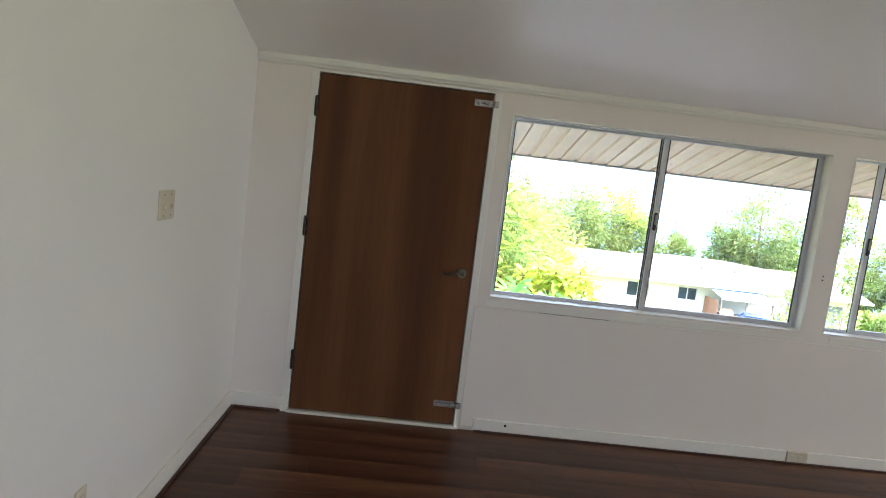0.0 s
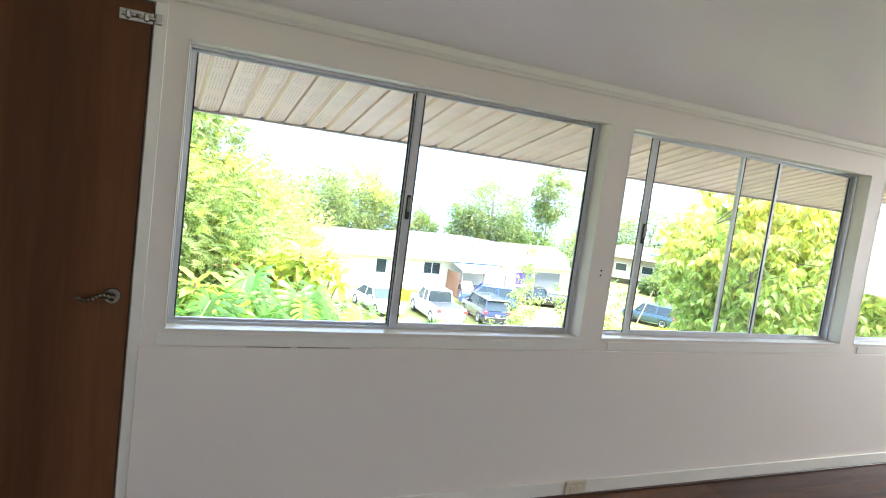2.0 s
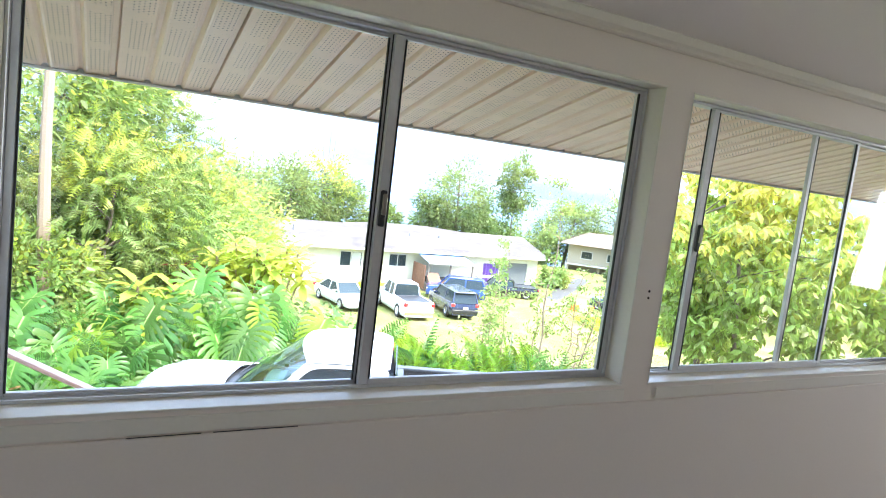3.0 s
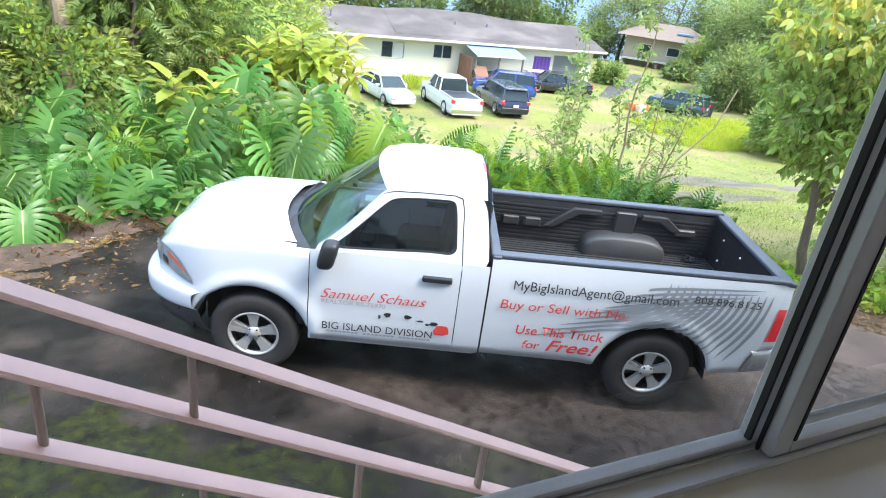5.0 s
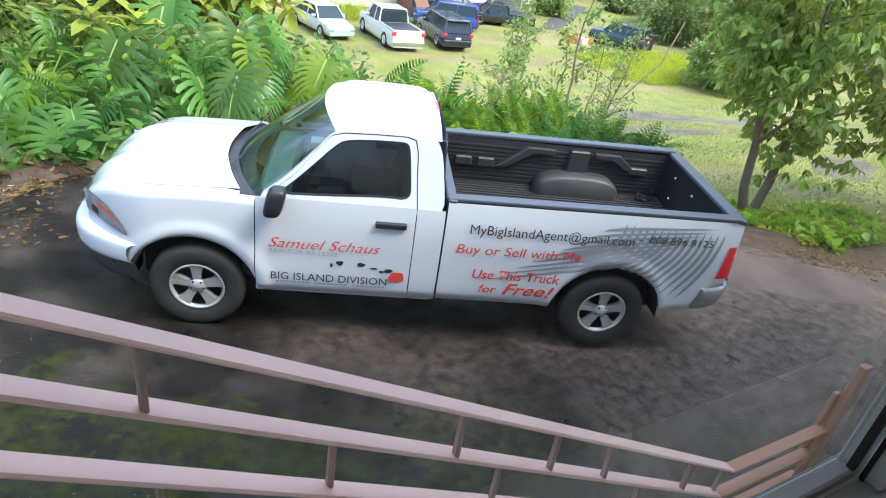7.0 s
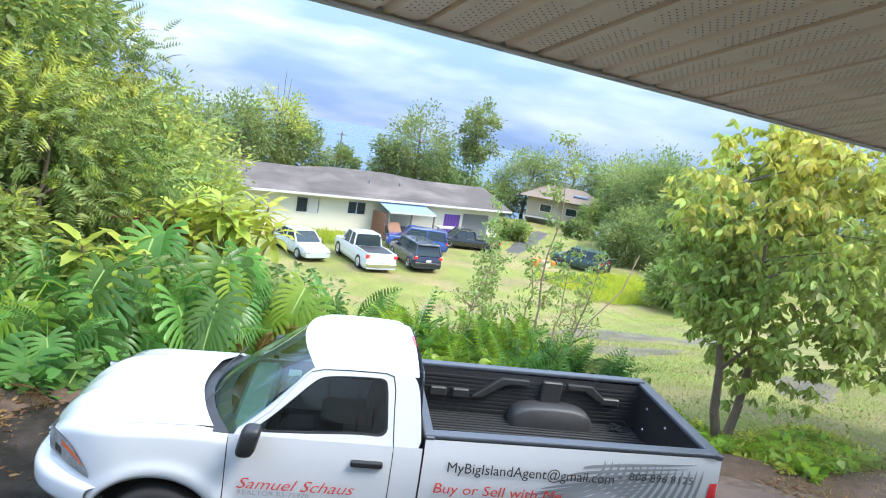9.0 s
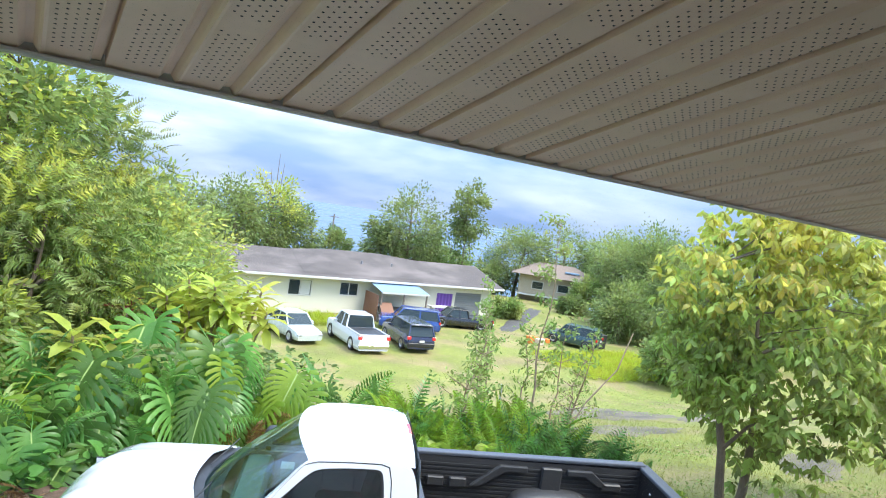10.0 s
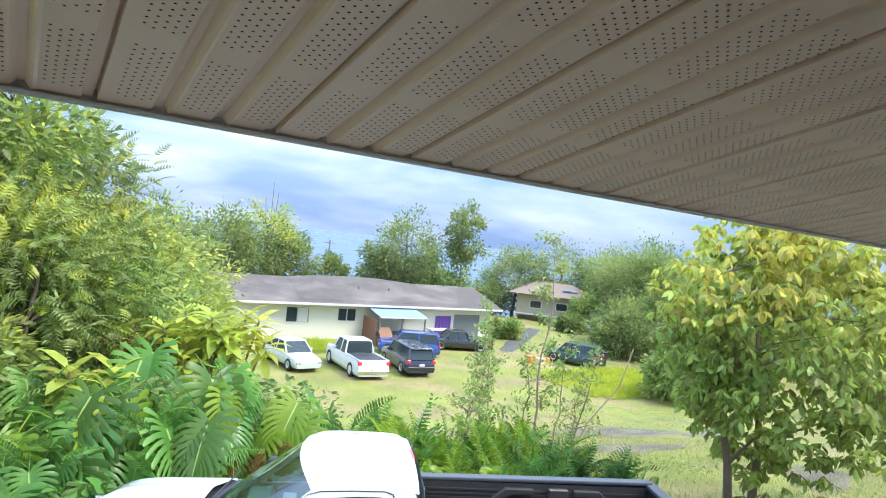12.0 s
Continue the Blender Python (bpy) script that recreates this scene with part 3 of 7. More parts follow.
# ---- windows ----
def window(name, x0, x1, sashes, label):
    """An aluminium slider: frame, then sashes (left, right, depth, latch)."""
    w = thing(name, label, "window", pose(0, 0, 0), kind="structure")
    al = M["aluminium"]
    y = Y0 + 0.085
    for nm, bx in (("window_sill", (x0, x1, Y0 - 0.006, y, SILL, SILL + 0.008)), ("head_lining", (x0, x1, Y0 - 0.002, y, HEAD - 0.008, HEAD)),
                   ("side_lining", (x0, x0 + 0.006, Y0 - 0.002, y, SILL + 0.008, HEAD - 0.008)), ("side_lining", (x1 - 0.008, x1, Y0 - 0.002, y, SILL + 0.008, HEAD - 0.008))):
        part(nm, box(*bx, 0.002), M["trim"], w)
    a, b, z0, z1 = x0 + 0.006, x1 - 0.008, SILL + 0.008, HEAD - 0.008
    fr = part("window_frame", box(a, b, y - 0.002, y + 0.055, z0, z0 + 0.006, 0.001), al, w, "grey aluminium frame")
    for dy, dz in ((-0.002, 0.010), (0.024, 0.009), (0.05, 0.012)):
        part("track", box(a, b, y + dy, y + dy + 0.003, z0 + 0.006, z0 + dz), al, fr)
    part("head_frame", box(a, b, y - 0.002, y + 0.055, z1 - 0.012, z1, 0.002), al, w)
    part("side_frame", box(a, a + 0.010, y - 0.002, y + 0.055, z0 + 0.006, z1 - 0.012, 0.002), al, w)
    part("side_frame", box(b - 0.012, b, y - 0.002, y + 0.055, z0 + 0.006, z1 - 0.012, 0.002), al, w)
    for s0, s1, d, latch in sashes:
        q0, q1, t = z0 + 0.007, z1 - 0.013, 0.021
        ta, tb = (0.032 if latch else t), (t if latch or s1 > b - 0.05 else 0.026)
        low = 0.020 if d < 0.02 else 0.010
        sash = part("sash", box(s0, s0 + ta, y + d, y + d + 0.019, q0, q1, 0.002), al, w, "sliding aluminium sash")
        part("stile", box(s1 - tb, s1, y + d, y + d + 0.019, q0, q1, 0.002), al, sash)
        part("bottom_rail", box(s0 + ta, s1 - tb, y + d, y + d + 0.019, q0, q0 + low, 0.002), al, sash)
        part("top_rail", box(s0 + ta, s1 - tb, y + d, y + d + 0.019, q1 - 0.010, q1, 0.002), al, sash)
        yp = y + d + 0.01
        pane = part("pane", sheet([[(s0 + ta, yp, q0 + low), (s1 - tb, yp, q0 + low)], [(s0 + ta, yp, q1 - 0.010), (s1 - tb, yp, q1 - 0.010)]]), M["pane"], sash, "clear glass pane")
        pane.visible_shadow = False
        part("gasket", box(s0 + ta, s0 + ta + 0.005, y + d - 0.001, y + d + 0.007, q0 + low, q1 - 0.010), M["gasket"], sash)
        part("gasket", box(s1 - tb - 0.005, s1 - tb, y + d - 0.001, y + d + 0.007, q0 + low, q1 - 0.010), M["gasket"], sash)
        if latch:
            lx, lz = latch
            part("weather_strip", box(s0 - 0.003, s0 - 0.0005, y + d + 0.016, y + d + 0.021, q0, q1), M["gasket"], sash, "black weather strip on the meeting stile")
            part("latch", box(lx - 0.010, lx + 0.010, y + d - 0.014, y + d, lz - 0.055, lz + 0.055, 0.004), M["gasket"], sash, "small dark sash latch")
            part("latch_catch", box(lx - 0.006, lx + 0.009, y + d - 0.022, y + d - 0.012, lz - 0.02, lz + 0.045, 0.003), M["steel"], sash)
    return w


a, b = WINDOWS[0]
window("window_1", a, b, ((a + 0.016, 1.786, 0.030, None), (1.768, b - 0.020, 0.004, (1.782, 1.42))), "wide closed sliding window in grey aluminium")
a, b = WINDOWS[1]
window("window_2", a, b, ((3.146, 4.150, 0.004, (3.163, 1.42)), (3.848, b - 0.020, 0.030, None)), "wide sliding window standing a little open")
a, b = WINDOWS[2]
window("window_3", a, b, ((a + 0.016, 6.0, 0.030, None), (5.98, b - 0.020, 0.004, (5.99, 1.42))), "wide sliding window in grey aluminium")

# ---- small fittings ----
plate = thing("light_switch", "ivory plastic double light switch on the white wall", "light switch", pose(WEST, 2.18, 1.297))
part("cover_plate", box(0, 0.007, -0.078, 0.078, -0.06, 0.06, 0.003), M["plastic"], plate)
for y in (-0.034, 0.034):
    part("toggle", box(0.006, 0.020, y - 0.006, y + 0.006, -0.016, 0.004, 0.002), M["plastic"], plate)
    for z in (-0.042, 0.042):
        part("screw", tube((0.006, y, z), (0.0085, y, z), 0.004, seg=8), M["steel"], plate)
sock = thing("wall_outlet", "ivory plastic socket low on the white wall", "outlet", pose(WEST, 1.62, 0.32))
part("cover_plate", box(0, 0.007, -0.036, 0.036, -0.058, 0.058, 0.003), M["plastic"], sock)
for z in (-0.02, 0.02):
    part("socket_face", box(0.006, 0.010, -0.017, 0.017, z - 0.015, z + 0.015, 0.004), M["plastic"], sock)
sock = thing("baseboard_outlet", "tan plastic socket set into the baseboard", "outlet", pose(2.885, Y0 - 0.012, 0.041))
part("cover_plate", box(-0.066, 0.066, -0.02, 0, -0.037, 0.04, 0.004), M["plastic"], sock)
for x in (-0.024, 0.024):
    part("socket_face", box(x - 0.016, x + 0.016, -0.023, -0.018, -0.014, 0.016, 0.004), M["plastic"], sock)
bm = tube((1.005, Y0 - 0.012, 0.056), (1.005, Y0 - 0.030, 0.056), 0.010, 0.008, 10)
tagged(part("door_stop", bm, M["hinge"]), "small dark peg on the baseboard", "door stop")
bm = tube((WEST, 1.8, 2.05), (WEST + 0.02, 1.8, 2.052), 0.002, seg=6)
tagged(part("nail", bm, M["hinge"]), "bare nail in the white wall", "nail")
for z in (1.21, 1.185):
    tagged(part("screw_plug", tube((2.852, Y0 + 0.001, z), (2.852, Y0 - 0.002, z), 0.005, seg=8), M["hinge"]), "small dark screw hole in the post", "screw")

# ---- eaves ----
EDGE_Y, EDGE_Z = 4.87, 1.79


def eave_z(y):
    return EDGE_Z + 0.25 * (EDGE_Y - y)


X_EAVE = (-6.0, 11.0)
PITCH = 0.1285
bm = bmesh.new()
first = 1.438 - 55 * PITCH
count = int((X_EAVE[1] - first) / PITCH)
profile = []
for k in range(count):
    x = first + k * PITCH
    if k % 3 == 1:
        profile += [(x - 0.026, 0.0), (x - 0.022, 0.010), (x - 0.004, 0.010), (x - 0.003, 0.024), (x + 0.003, 0.024), (x + 0.004, 0.0)]
    else:
        profile += [(x - 0.021, 0.0), (x - 0.010, 0.014), (x + 0.004, 0.015), (x + 0.012, 0.002), (x + 0.018, -0.003), (x + 0.025, 0.0)]
rows = [[(x, y, eave_z(y) + d) for x, d in profile] for y in (Y1, EDGE_Y)]
soffit = structure("soffit", sheet(rows), M["soffit"], "beige ribbed metal soffit under the eave, perforated", "soffit")
# small vent holes between the ribs, joined
vs, fs = [], []
for k in range(30, 95):
    x0 = first + k * PITCH
    if not 0.4 < x0 < 4.5:
        continue
    for i in range(5):
        for j in range(60):
            x = x0 + 0.036 + i * 0.0155
            y = Y1 + 0.05 + j * 0.0205 + (i % 2) * 0.010
            if j % 16 > 12:
                continue
            z = eave_z(y) - 0.0012
            n = len(vs)
            vs += [(x - 0.0024, y - 0.0022, z + 0.00055), (x + 0.0024, y - 0.0022, z + 0.00055), (x + 0.0024, y + 0.0022, z - 0.00055), (x - 0.0024, y + 0.0022, z - 0.00055)]
            fs.append((n + 3, n + 2, n + 1, n))
me = bpy.data.meshes.new("vent_holes")
me.from_pydata(vs, [], fs)
me.materials.append(M["hole"])
holes = tagged(new("vent_holes", me), kind="stuff", label="small round vent holes in the soffit")
holes.parent = soffit
bm = box(X_EAVE[0], X_EAVE[1], EDGE_Y, EDGE_Y + 0.025, EDGE_Z - 0.012, EDGE_Z + 0.16, 0.004)
box(X_EAVE[0], X_EAVE[1], EDGE_Y - 0.02, EDGE_Y, EDGE_Z - 0.012, EDGE_Z - 0.004, 0.002, bm=bm)
structure("fascia", bm, M["fascia"], "grey painted metal fascia along the eave", "fascia")
rows = [[(x, y, eave_z(y) + dz) for x in X_EAVE] for y, dz in ((SOUTH - 0.8, 0.16), (EDGE_Y + 0.04, 0.16), (EDGE_Y + 0.04, 0.2), (SOUTH - 0.8, 0.2))]
structure("roof", sheet(rows + [rows[0]]), M["roofing"], "grey shingled roof over the room", "roof")
bm = box(WEST - 0.12, EAST + 0.12, Y0 + 0.01, Y1, -2.5, -0.2)
box(WEST - 0.12, EAST + 0.12, SOUTH - 0.12, SOUTH, -2.5, -0.2, bm=bm)
structure("wall_lower", bm, M["house"], "plain wall of the storey below", "wall")

# ---- outside stair with its rail ----
GROUND = -2.355
stair = thing("outside_stair", "plain concrete steps down along the house wall", "stairs", pose(0, 0, 0))
part("landing", box(-0.9, 0.8, Y1, 4.60, -0.30, -0.18, 0.01), M["concrete"], stair)
for k in range(9):
    x = 0.8 + k * 0.345
    part("step", box(x, x + 0.37, Y1, 4.60, -0.36 - k * 0.188 - 0.17, -0.36 - k * 0.188, 0.008), M["concrete"], stair)
part("lower_landing", box(3.9, 5.3, Y1, 4.60, GROUND - 0.1, -2.02, 0.01), M["concrete"], stair)
part("stringer", beam((0.6, 4.57, -0.46), (4.0, 4.57, -2.24), 0.05, 0.2), M["timber"], stair)
part("pier", box(-0.85, -0.6, 4.2, 4.5, GROUND - 0.1, -0.30), M["concrete"], stair)
RAIL_Y = 4.54


def rail_z(x):
    return 0.415 - 0.572 * (x - 1.187) if x < 3.99 else -1.19


rail = thing("stair_railing", "pink painted wooden stair railing with three rails", "railing", pose(0, 0, 0))
for nm, dz in (("top_rail", 0.0), ("middle_rail", -0.205), ("lower_rail", -0.425)):
    part(nm, beam((-0.2, RAIL_Y, rail_z(-0.2) + dz), (4.0, RAIL_Y, rail_z(3.98) + dz), 0.074, 0.016), M["rail"], rail)
    part("level_rail", beam((4.0, RAIL_Y, -1.195 + dz), (4.96, RAIL_Y + 0.01, -1.24 + dz), 0.074, 0.02), M["rail_wood"], rail, "bare reddish wood rail")
for x in (-0.15, 3.97):
    foot = -0.2 if x < 0.8 else -0.36 - 0.188 * 8
    part("post", beam((x, RAIL_Y + 0.012, foot), (x, RAIL_Y + 0.012, rail_z(x) - 0.01), 0.020, 0.026), M["post"], rail)
for x in (0.55, 1.184, 2.085, 2.555, 2.905, 3.58):
    part("baluster", beam((x, RAIL_Y - 0.012, rail_z(x) - 0.215), (x, RAIL_Y - 0.012, rail_z(x) - 0.01), 0.020, 0.030), M["post"], rail)
for x in (0.85, 1.655, 2.32, 3.25):
    part("baluster", beam((x, RAIL_Y + 0.012, rail_z(x) - 0.435), (x, RAIL_Y + 0.012, rail_z(x) - 0.215), 0.020, 0.030), M["post"], rail)
for x in (1.2, 2.1, 2.95):
    foot = -0.36 - 0.188 * min(8, int((x - 0.8) / 0.345))
    part("post", beam((x, RAIL_Y + 0.012, foot), (x, RAIL_Y + 0.012, rail_z(x) - 0.435), 0.020, 0.026), M["post"], rail)
part("end_post", beam((4.97, RAIL_Y, -2.03), (5.0, RAIL_Y, -0.75), 0.05, 0.08), M["rail_wood"], rail, "splintered bare wood end post")
part("end_brace", beam((4.93, RAIL_Y + 0.045, -1.5), (4.95, RAIL_Y + 0.045, -0.98), 0.03, 0.05), M["rail_wood"], rail)
part("loose_lath", beam((4.72, RAIL_Y - 0.05, -1.62), (4.86, RAIL_Y - 0.04, -1.34), 0.02, 0.03), M["rail_wood"], rail)

# ---- pickup truck: x runs from the front axle to the tail, y across, z up ----
TRUCK = Matrix(((0.9126, 0.4090, 0, 1.970), (-0.4090, 0.9126, 0, 8.128), (0, 0, 1, GROUND), (0, 0, 0, 1))) @ pose(0, 0, 0, 1.2, -0.6, 0)
truck = thing("pickup_truck", "white pickup truck with red lettering parked on wet driveway", "pickup truck", TRUCK)
WIDE = 1.76
AXLES = (-0.06, 3.57)
ARCH_R = 0.545


def side_y(z, u):
    """How far the flank lies in from the widest line, by height."""
    y = 0.012 + 0.10 * max(0, (0.62 - z) / 0.62) ** 1.6 + 0.16 * max(0, (z - 0.95) / 0.9) ** 2.0
    if u < -0.35:
        y += 0.30 * ((-0.35 - u) / 0.65) ** 2
    if u > 4.3:
        y += 0.05 * ((u - 4.3) / 0.4) ** 2
    for c in AXLES:
        d = math.hypot(u - c, z - 0.40)
        y -= 0.020 * math.exp(-((d - 0.575) / 0.06) ** 2)
    return y


def arch_floor(u, base):
    z = base
    for c, r in ((AXLES[0] - 0.03, ARCH_R), (AXLES[1] + 0.005, ARCH_R)):
        if abs(u - c) < r:
            z = max(z, 0.37 + math.sqrt(r * r - (u - c) ** 2))
    return z


def smooth_step(t):
    t = max(0.0, min(1.0, t))
    return t * t * (3 - 2 * t)


def flank(u0, u1, bottom, top, far, n_z=12, shoulder=False):
    """A body panel between two stations, with the wheel arch cut out of its lower edge."""
    us = sorted({u0 + (u1 - u0) * k / 40 for k in range(41)} | {c + s * ARCH_R * math.sin(math.radians(a)) for c in (AXLES[0] - 0.03, AXLES[1] + 0.005) for s in (-1, 1) for a in (62, 70, 76, 81, 85, 88, 89.9) if u0 < c + s * ARCH_R * math.sin(math.radians(a)) < u1})
    rows = []
    for u in us:
        b, t = arch_floor(u, bottom(u)), top(u)
        row = [(side_y(b, u) + 0.05, b + 0.005)]
        for k in range(n_z + 1):
            z = b + (t - b) * k / n_z
            row.append((side_y(z, u), z))
        if shoulder:
            y = row[-1][0]
            h = 1.0 - 0.75 * smooth_step((u - 0.15) / 0.27)
            row += [(y + 0.018, t + 0.018 * h), (y + 0.05, t + 0.034 * h), (y + 0.10, t + 0.046 * h)]
        rows.append([(u, WIDE - y if far else y, z) for y, z in row])
    bm = sheet(rows)
    bmesh.ops.recalc_face_normals(bm, faces=bm.faces)
    return bm


def crease(u):
    return 1.235 + 0.045 * (u + 0.9) / 1.3 - 0.27 * max(0.0, (-0.48 - u) / 0.55) ** 2.6


def front_low(u):
    return 0.42 if u > -0.6 else 0.68


def cab_height(points):
    """Brings the upper cab down to the height of its roof."""
    return [(u, z if z < 1.31 else 1.27 + (z - 1.27) * 0.925 - 0.008) for u, z in points]


def rounded(points):
    """A closed outline with its corners cut once."""
    out = []
    for (a, b), (c, d) in zip(points, points[1:] + points[:1]):
        out += [(0.75 * a + 0.25 * c, 0.75 * b + 0.25 * d), (0.25 * a + 0.75 * c, 0.25 * b + 0.75 * d)]
    return out


white = M["paint_white"]
for far in (False, True):
    part("front_fender", flank(-0.94, 0.425, front_low, crease, far, shoulder=True), white, truck, smooth=True)
    part("cab_corner", flank(1.735, 1.97, lambda u: 0.44, lambda u: 1.32, far), white, truck, smooth=True)
    part("bed_side", flank(1.985, 4.66, lambda u: 0.45 + 0.07 * max(0, (u - 3.6)) / 1.0 + 0.25 * smooth_step((u - 4.42) / 0.06), lambda u: 1.40 + 0.03 * (u - 2) / 2.6, far), white, truck, smooth=True)
    d = part("door", flank(0.433, 1.727, lambda u: 0.44, lambda u: 1.32, far), white, truck, smooth=True)
    y0 = WIDE - 0.02 if far else 0.02
    s = -1 if far else 1
    hb = box(1.40, 1.66, y0 - s * 0.035, y0 + s * 0.03, 1.135, 1.185, 0.012, seg=2)
    part("door_handle", hb, M["black_trim"], d, "black plastic pull handle")
    part("rocker", box(0.42, 1.95, y0 + s * 0.06, y0 + s * 0.12, 0.38, 0.45, 0.01), white, truck)
    # greenhouse: a frame with the side glass
    outer = [(0.40, 1.27), (0.62, 1.46), (0.84, 1.70), (0.99, 1.88), (1.10, 1.93), (1.35, 1.945), (1.62, 1.945), (1.80, 1.935), (1.885, 1.87), (1.935, 1.55), (1.96, 1.27), (1.60, 1.27), (1.2, 1.29), (0.8, 1.28)]
    inner = [(0.58, 1.350), (0.73, 1.48), (0.90, 1.66), (1.03, 1.80), (1.11, 1.855), (1.33, 1.875), (1.50, 1.88), (1.61, 1.88), (1.635, 1.80), (1.655, 1.60), (1.675, 1.39), (1.45, 1.40), (1.15, 1.38), (0.9, 1.365)]

    outer, inner = rounded(rounded(cab_height(outer))), rounded(rounded(cab_height(inner)))

    def lean(u, z, dy=0.0):
        y = 0.035 + 0.30 * max(0, z - 1.27) + 0.25 * max(0, z - 1.85) ** 1.3 + dy + 0.02 * max(0, 0.9 - u)
        return (u, WIDE - y if far else y, z)

    rows = [[lean(*p, 0.05) for p in outer], [lean(*p) for p in outer], [lean(*p) for p in inner], [lean(*p, 0.03) for p in inner]]
    gf = part("window_surround", sheet(rows, close=True), white, truck, smooth=False)
    rim = [[lean(u, z, 0.002) for u, z in inner], [lean(1.2 + (u - 1.2) * 0.955, 1.58 + (z - 1.58) * 0.94, 0.004) for u, z in inner], [lean(1.2 + (u - 1.2) * 0.955, 1.58 + (z - 1.58) * 0.94, 0.02) for u, z in inner]]
    part("window_seal", sheet(rim, close=True), M["black_trim"], gf)
    bm = bmesh.new()
    bm.faces.new([bm.verts.new((u, (lambda v: WIDE - v if far else v)(0.052 + 0.30 * (z - 1.27)), z)) for u, z in inner])
    seam = [(0.52, 1.345), (0.73, 1.53), (0.88, 1.73), (1.00, 1.875), (1.10, 1.905), (1.35, 1.917), (1.60, 1.92), (1.665, 1.90), (1.69, 1.80), (1.705, 1.55), (1.727, 1.31)]
    strip = [[lean(u, z, -0.0015), lean(u + 0.008 * (1 if u > 1.62 else 0.4), z + 0.007 * (0 if u > 1.67 else 1), -0.0015)] for u, z in cab_height(seam)]
    part("door_seam", sheet(strip), M["black_trim"], gf)
    part("side_glass", bm, M["dark_glass"], gf, "dark tinted side glass")

# mirrors
for far in (False, True):
    y0, s = (WIDE, 1) if far else (0.0, -1)
    rows = []
    for k in range(13):
        v = -math.pi / 2 + math.pi * k / 12
        cv, sv = math.copysign(abs(math.cos(v)) ** 0.55, math.cos(v)), math.copysign(abs(math.sin(v)) ** 0.55, math.sin(v))
        rows.append([(0.60 + 0.075 * cv * math.copysign(abs(math.cos(a)) ** 0.6, math.cos(a)) + 0.045 * sv * 0.6, y0 + s * 0.085 + 0.085 * cv * math.copysign(abs(math.sin(a)) ** 0.6, math.sin(a)), 1.345 + 0.125 * sv) for a in [j * math.tau / 20 for j in range(20)]])
    m = part("mirror", sheet(rows, close=True), M["black_trim"], truck, "black plastic door mirror", smooth=True)
    part("mirror_arm", beam((0.60, y0 - s * 0.06, 1.29), (0.60, y0 + s * 0.05, 1.31), 0.05, 0.05), M["black_trim"], m)

# hood, roof, windscreen
rows = []
for k in range(19):
    f = k / 18
    row = []
    for j in range(21):
        q = j / 20 * 2 - 1
        u0, u1 = -1.04 + 0.10 * abs(q) ** 3, 0.09 + 0.21 * q * q
        u = u0 + (u1 - u0) * f
        edge = 0.098 + side_y(crease(u), u)
        y = WIDE / 2 + q * (WIDE / 2 - edge)
        z = crease(u) + 0.047 + 0.065 * (1 - abs(q) ** 2.6) - 0.035 * (1 - f) ** 8 + 0.022 * math.exp(-((abs(q) - 0.50) / 0.14) ** 2)
        row.append((u, y, z))
    rows.append(row)
hood = part("hood", sheet(rows), white, truck, smooth=True)
for j, away in ((0, 1), (20, -1)):
    line = [[(r[j][0], r[j][1] - away * 0.004, r[j][2] + 0.003), (r[j][0], r[j][1] + away * 0.005, r[j][2] + 0.003)] for r in rows[2:]]
    part("hood_gap", sheet(line), M["letter_pale"], hood)
rows = []
for k in range(9):
    f = k / 8
    row = []
    for j in range(17):
        q = j / 16 * 2 - 1
        u = 0.90 + 0.13 * q * q + (0.99 - 0.14 * q * q) * f
        y = WIDE / 2 + q * (WIDE / 2 - 0.235)
        z = 1.905 + 0.036 * (1 - q * q) - 0.028 * abs(2 * f - 1) ** 3 - 0.03 * abs(q) ** 6
        row.append((u, y, z))
    rows.append(row)
part("roof", sheet(rows), white, truck, smooth=True)
rows = []
for k in range(7):
    f = k / 6
    row = []
    for j in range(15):
        q = j / 14 * 2 - 1
        row.append((0.16 + 0.27 * q * q + (0.75 - 0.15 * q * q) * f, WIDE / 2 + q * (WIDE / 2 - 0.085 - 0.17 * f), 1.335 - 0.04 * q * q + (0.552 + 0.03 * (1 - q * q)) * f + 0.02 * math.sin(f * math.pi)))
    rows.append(row)
part("windshield", sheet(rows), M["shield"], truck, "greenish windshield glass", smooth=True)
rows = [[(0.03 + 0.18 * q * q + d, WIDE / 2 + q * (WIDE / 2 - 0.09), 1.345 + 0.02 * d - 0.05 * q * q) for q in [j / 7 - 1 for j in range(15)]] for d in (0.0, 0.30)]
part("cowl", sheet(rows), M["black_trim"], truck, "black plastic cowl under the windshield")
for y in (0.45, 1.1):
    part("wiper", beam((0.16, y, 1.36), (0.33, y + 0.5, 1.42), 0.014, 0.014), M["black_trim"], truck)
rows = [[(1.945 - 0.05 * max(0, z - 1.4), WIDE / 2 + q * (WIDE / 2 - 0.06 - 0.30 * max(0, z - 1.27)), z) for q in (-1, -0.5, 0, 0.5, 1)] for z in (0.5, 1.3, 1.42, 1.77, 1.895)]
part("cab_back", sheet(rows), white, truck)
part("rear_window", box(1.94, 1.955, 0.38, 1.46, 1.40, 1.76, 0.004), M["car_glass"], truck)
part("brake_light", box(1.86, 1.90, 0.80, 1.04, 1.885, 1.915, 0.006), M["lamp_red"], truck, "red high brake light")
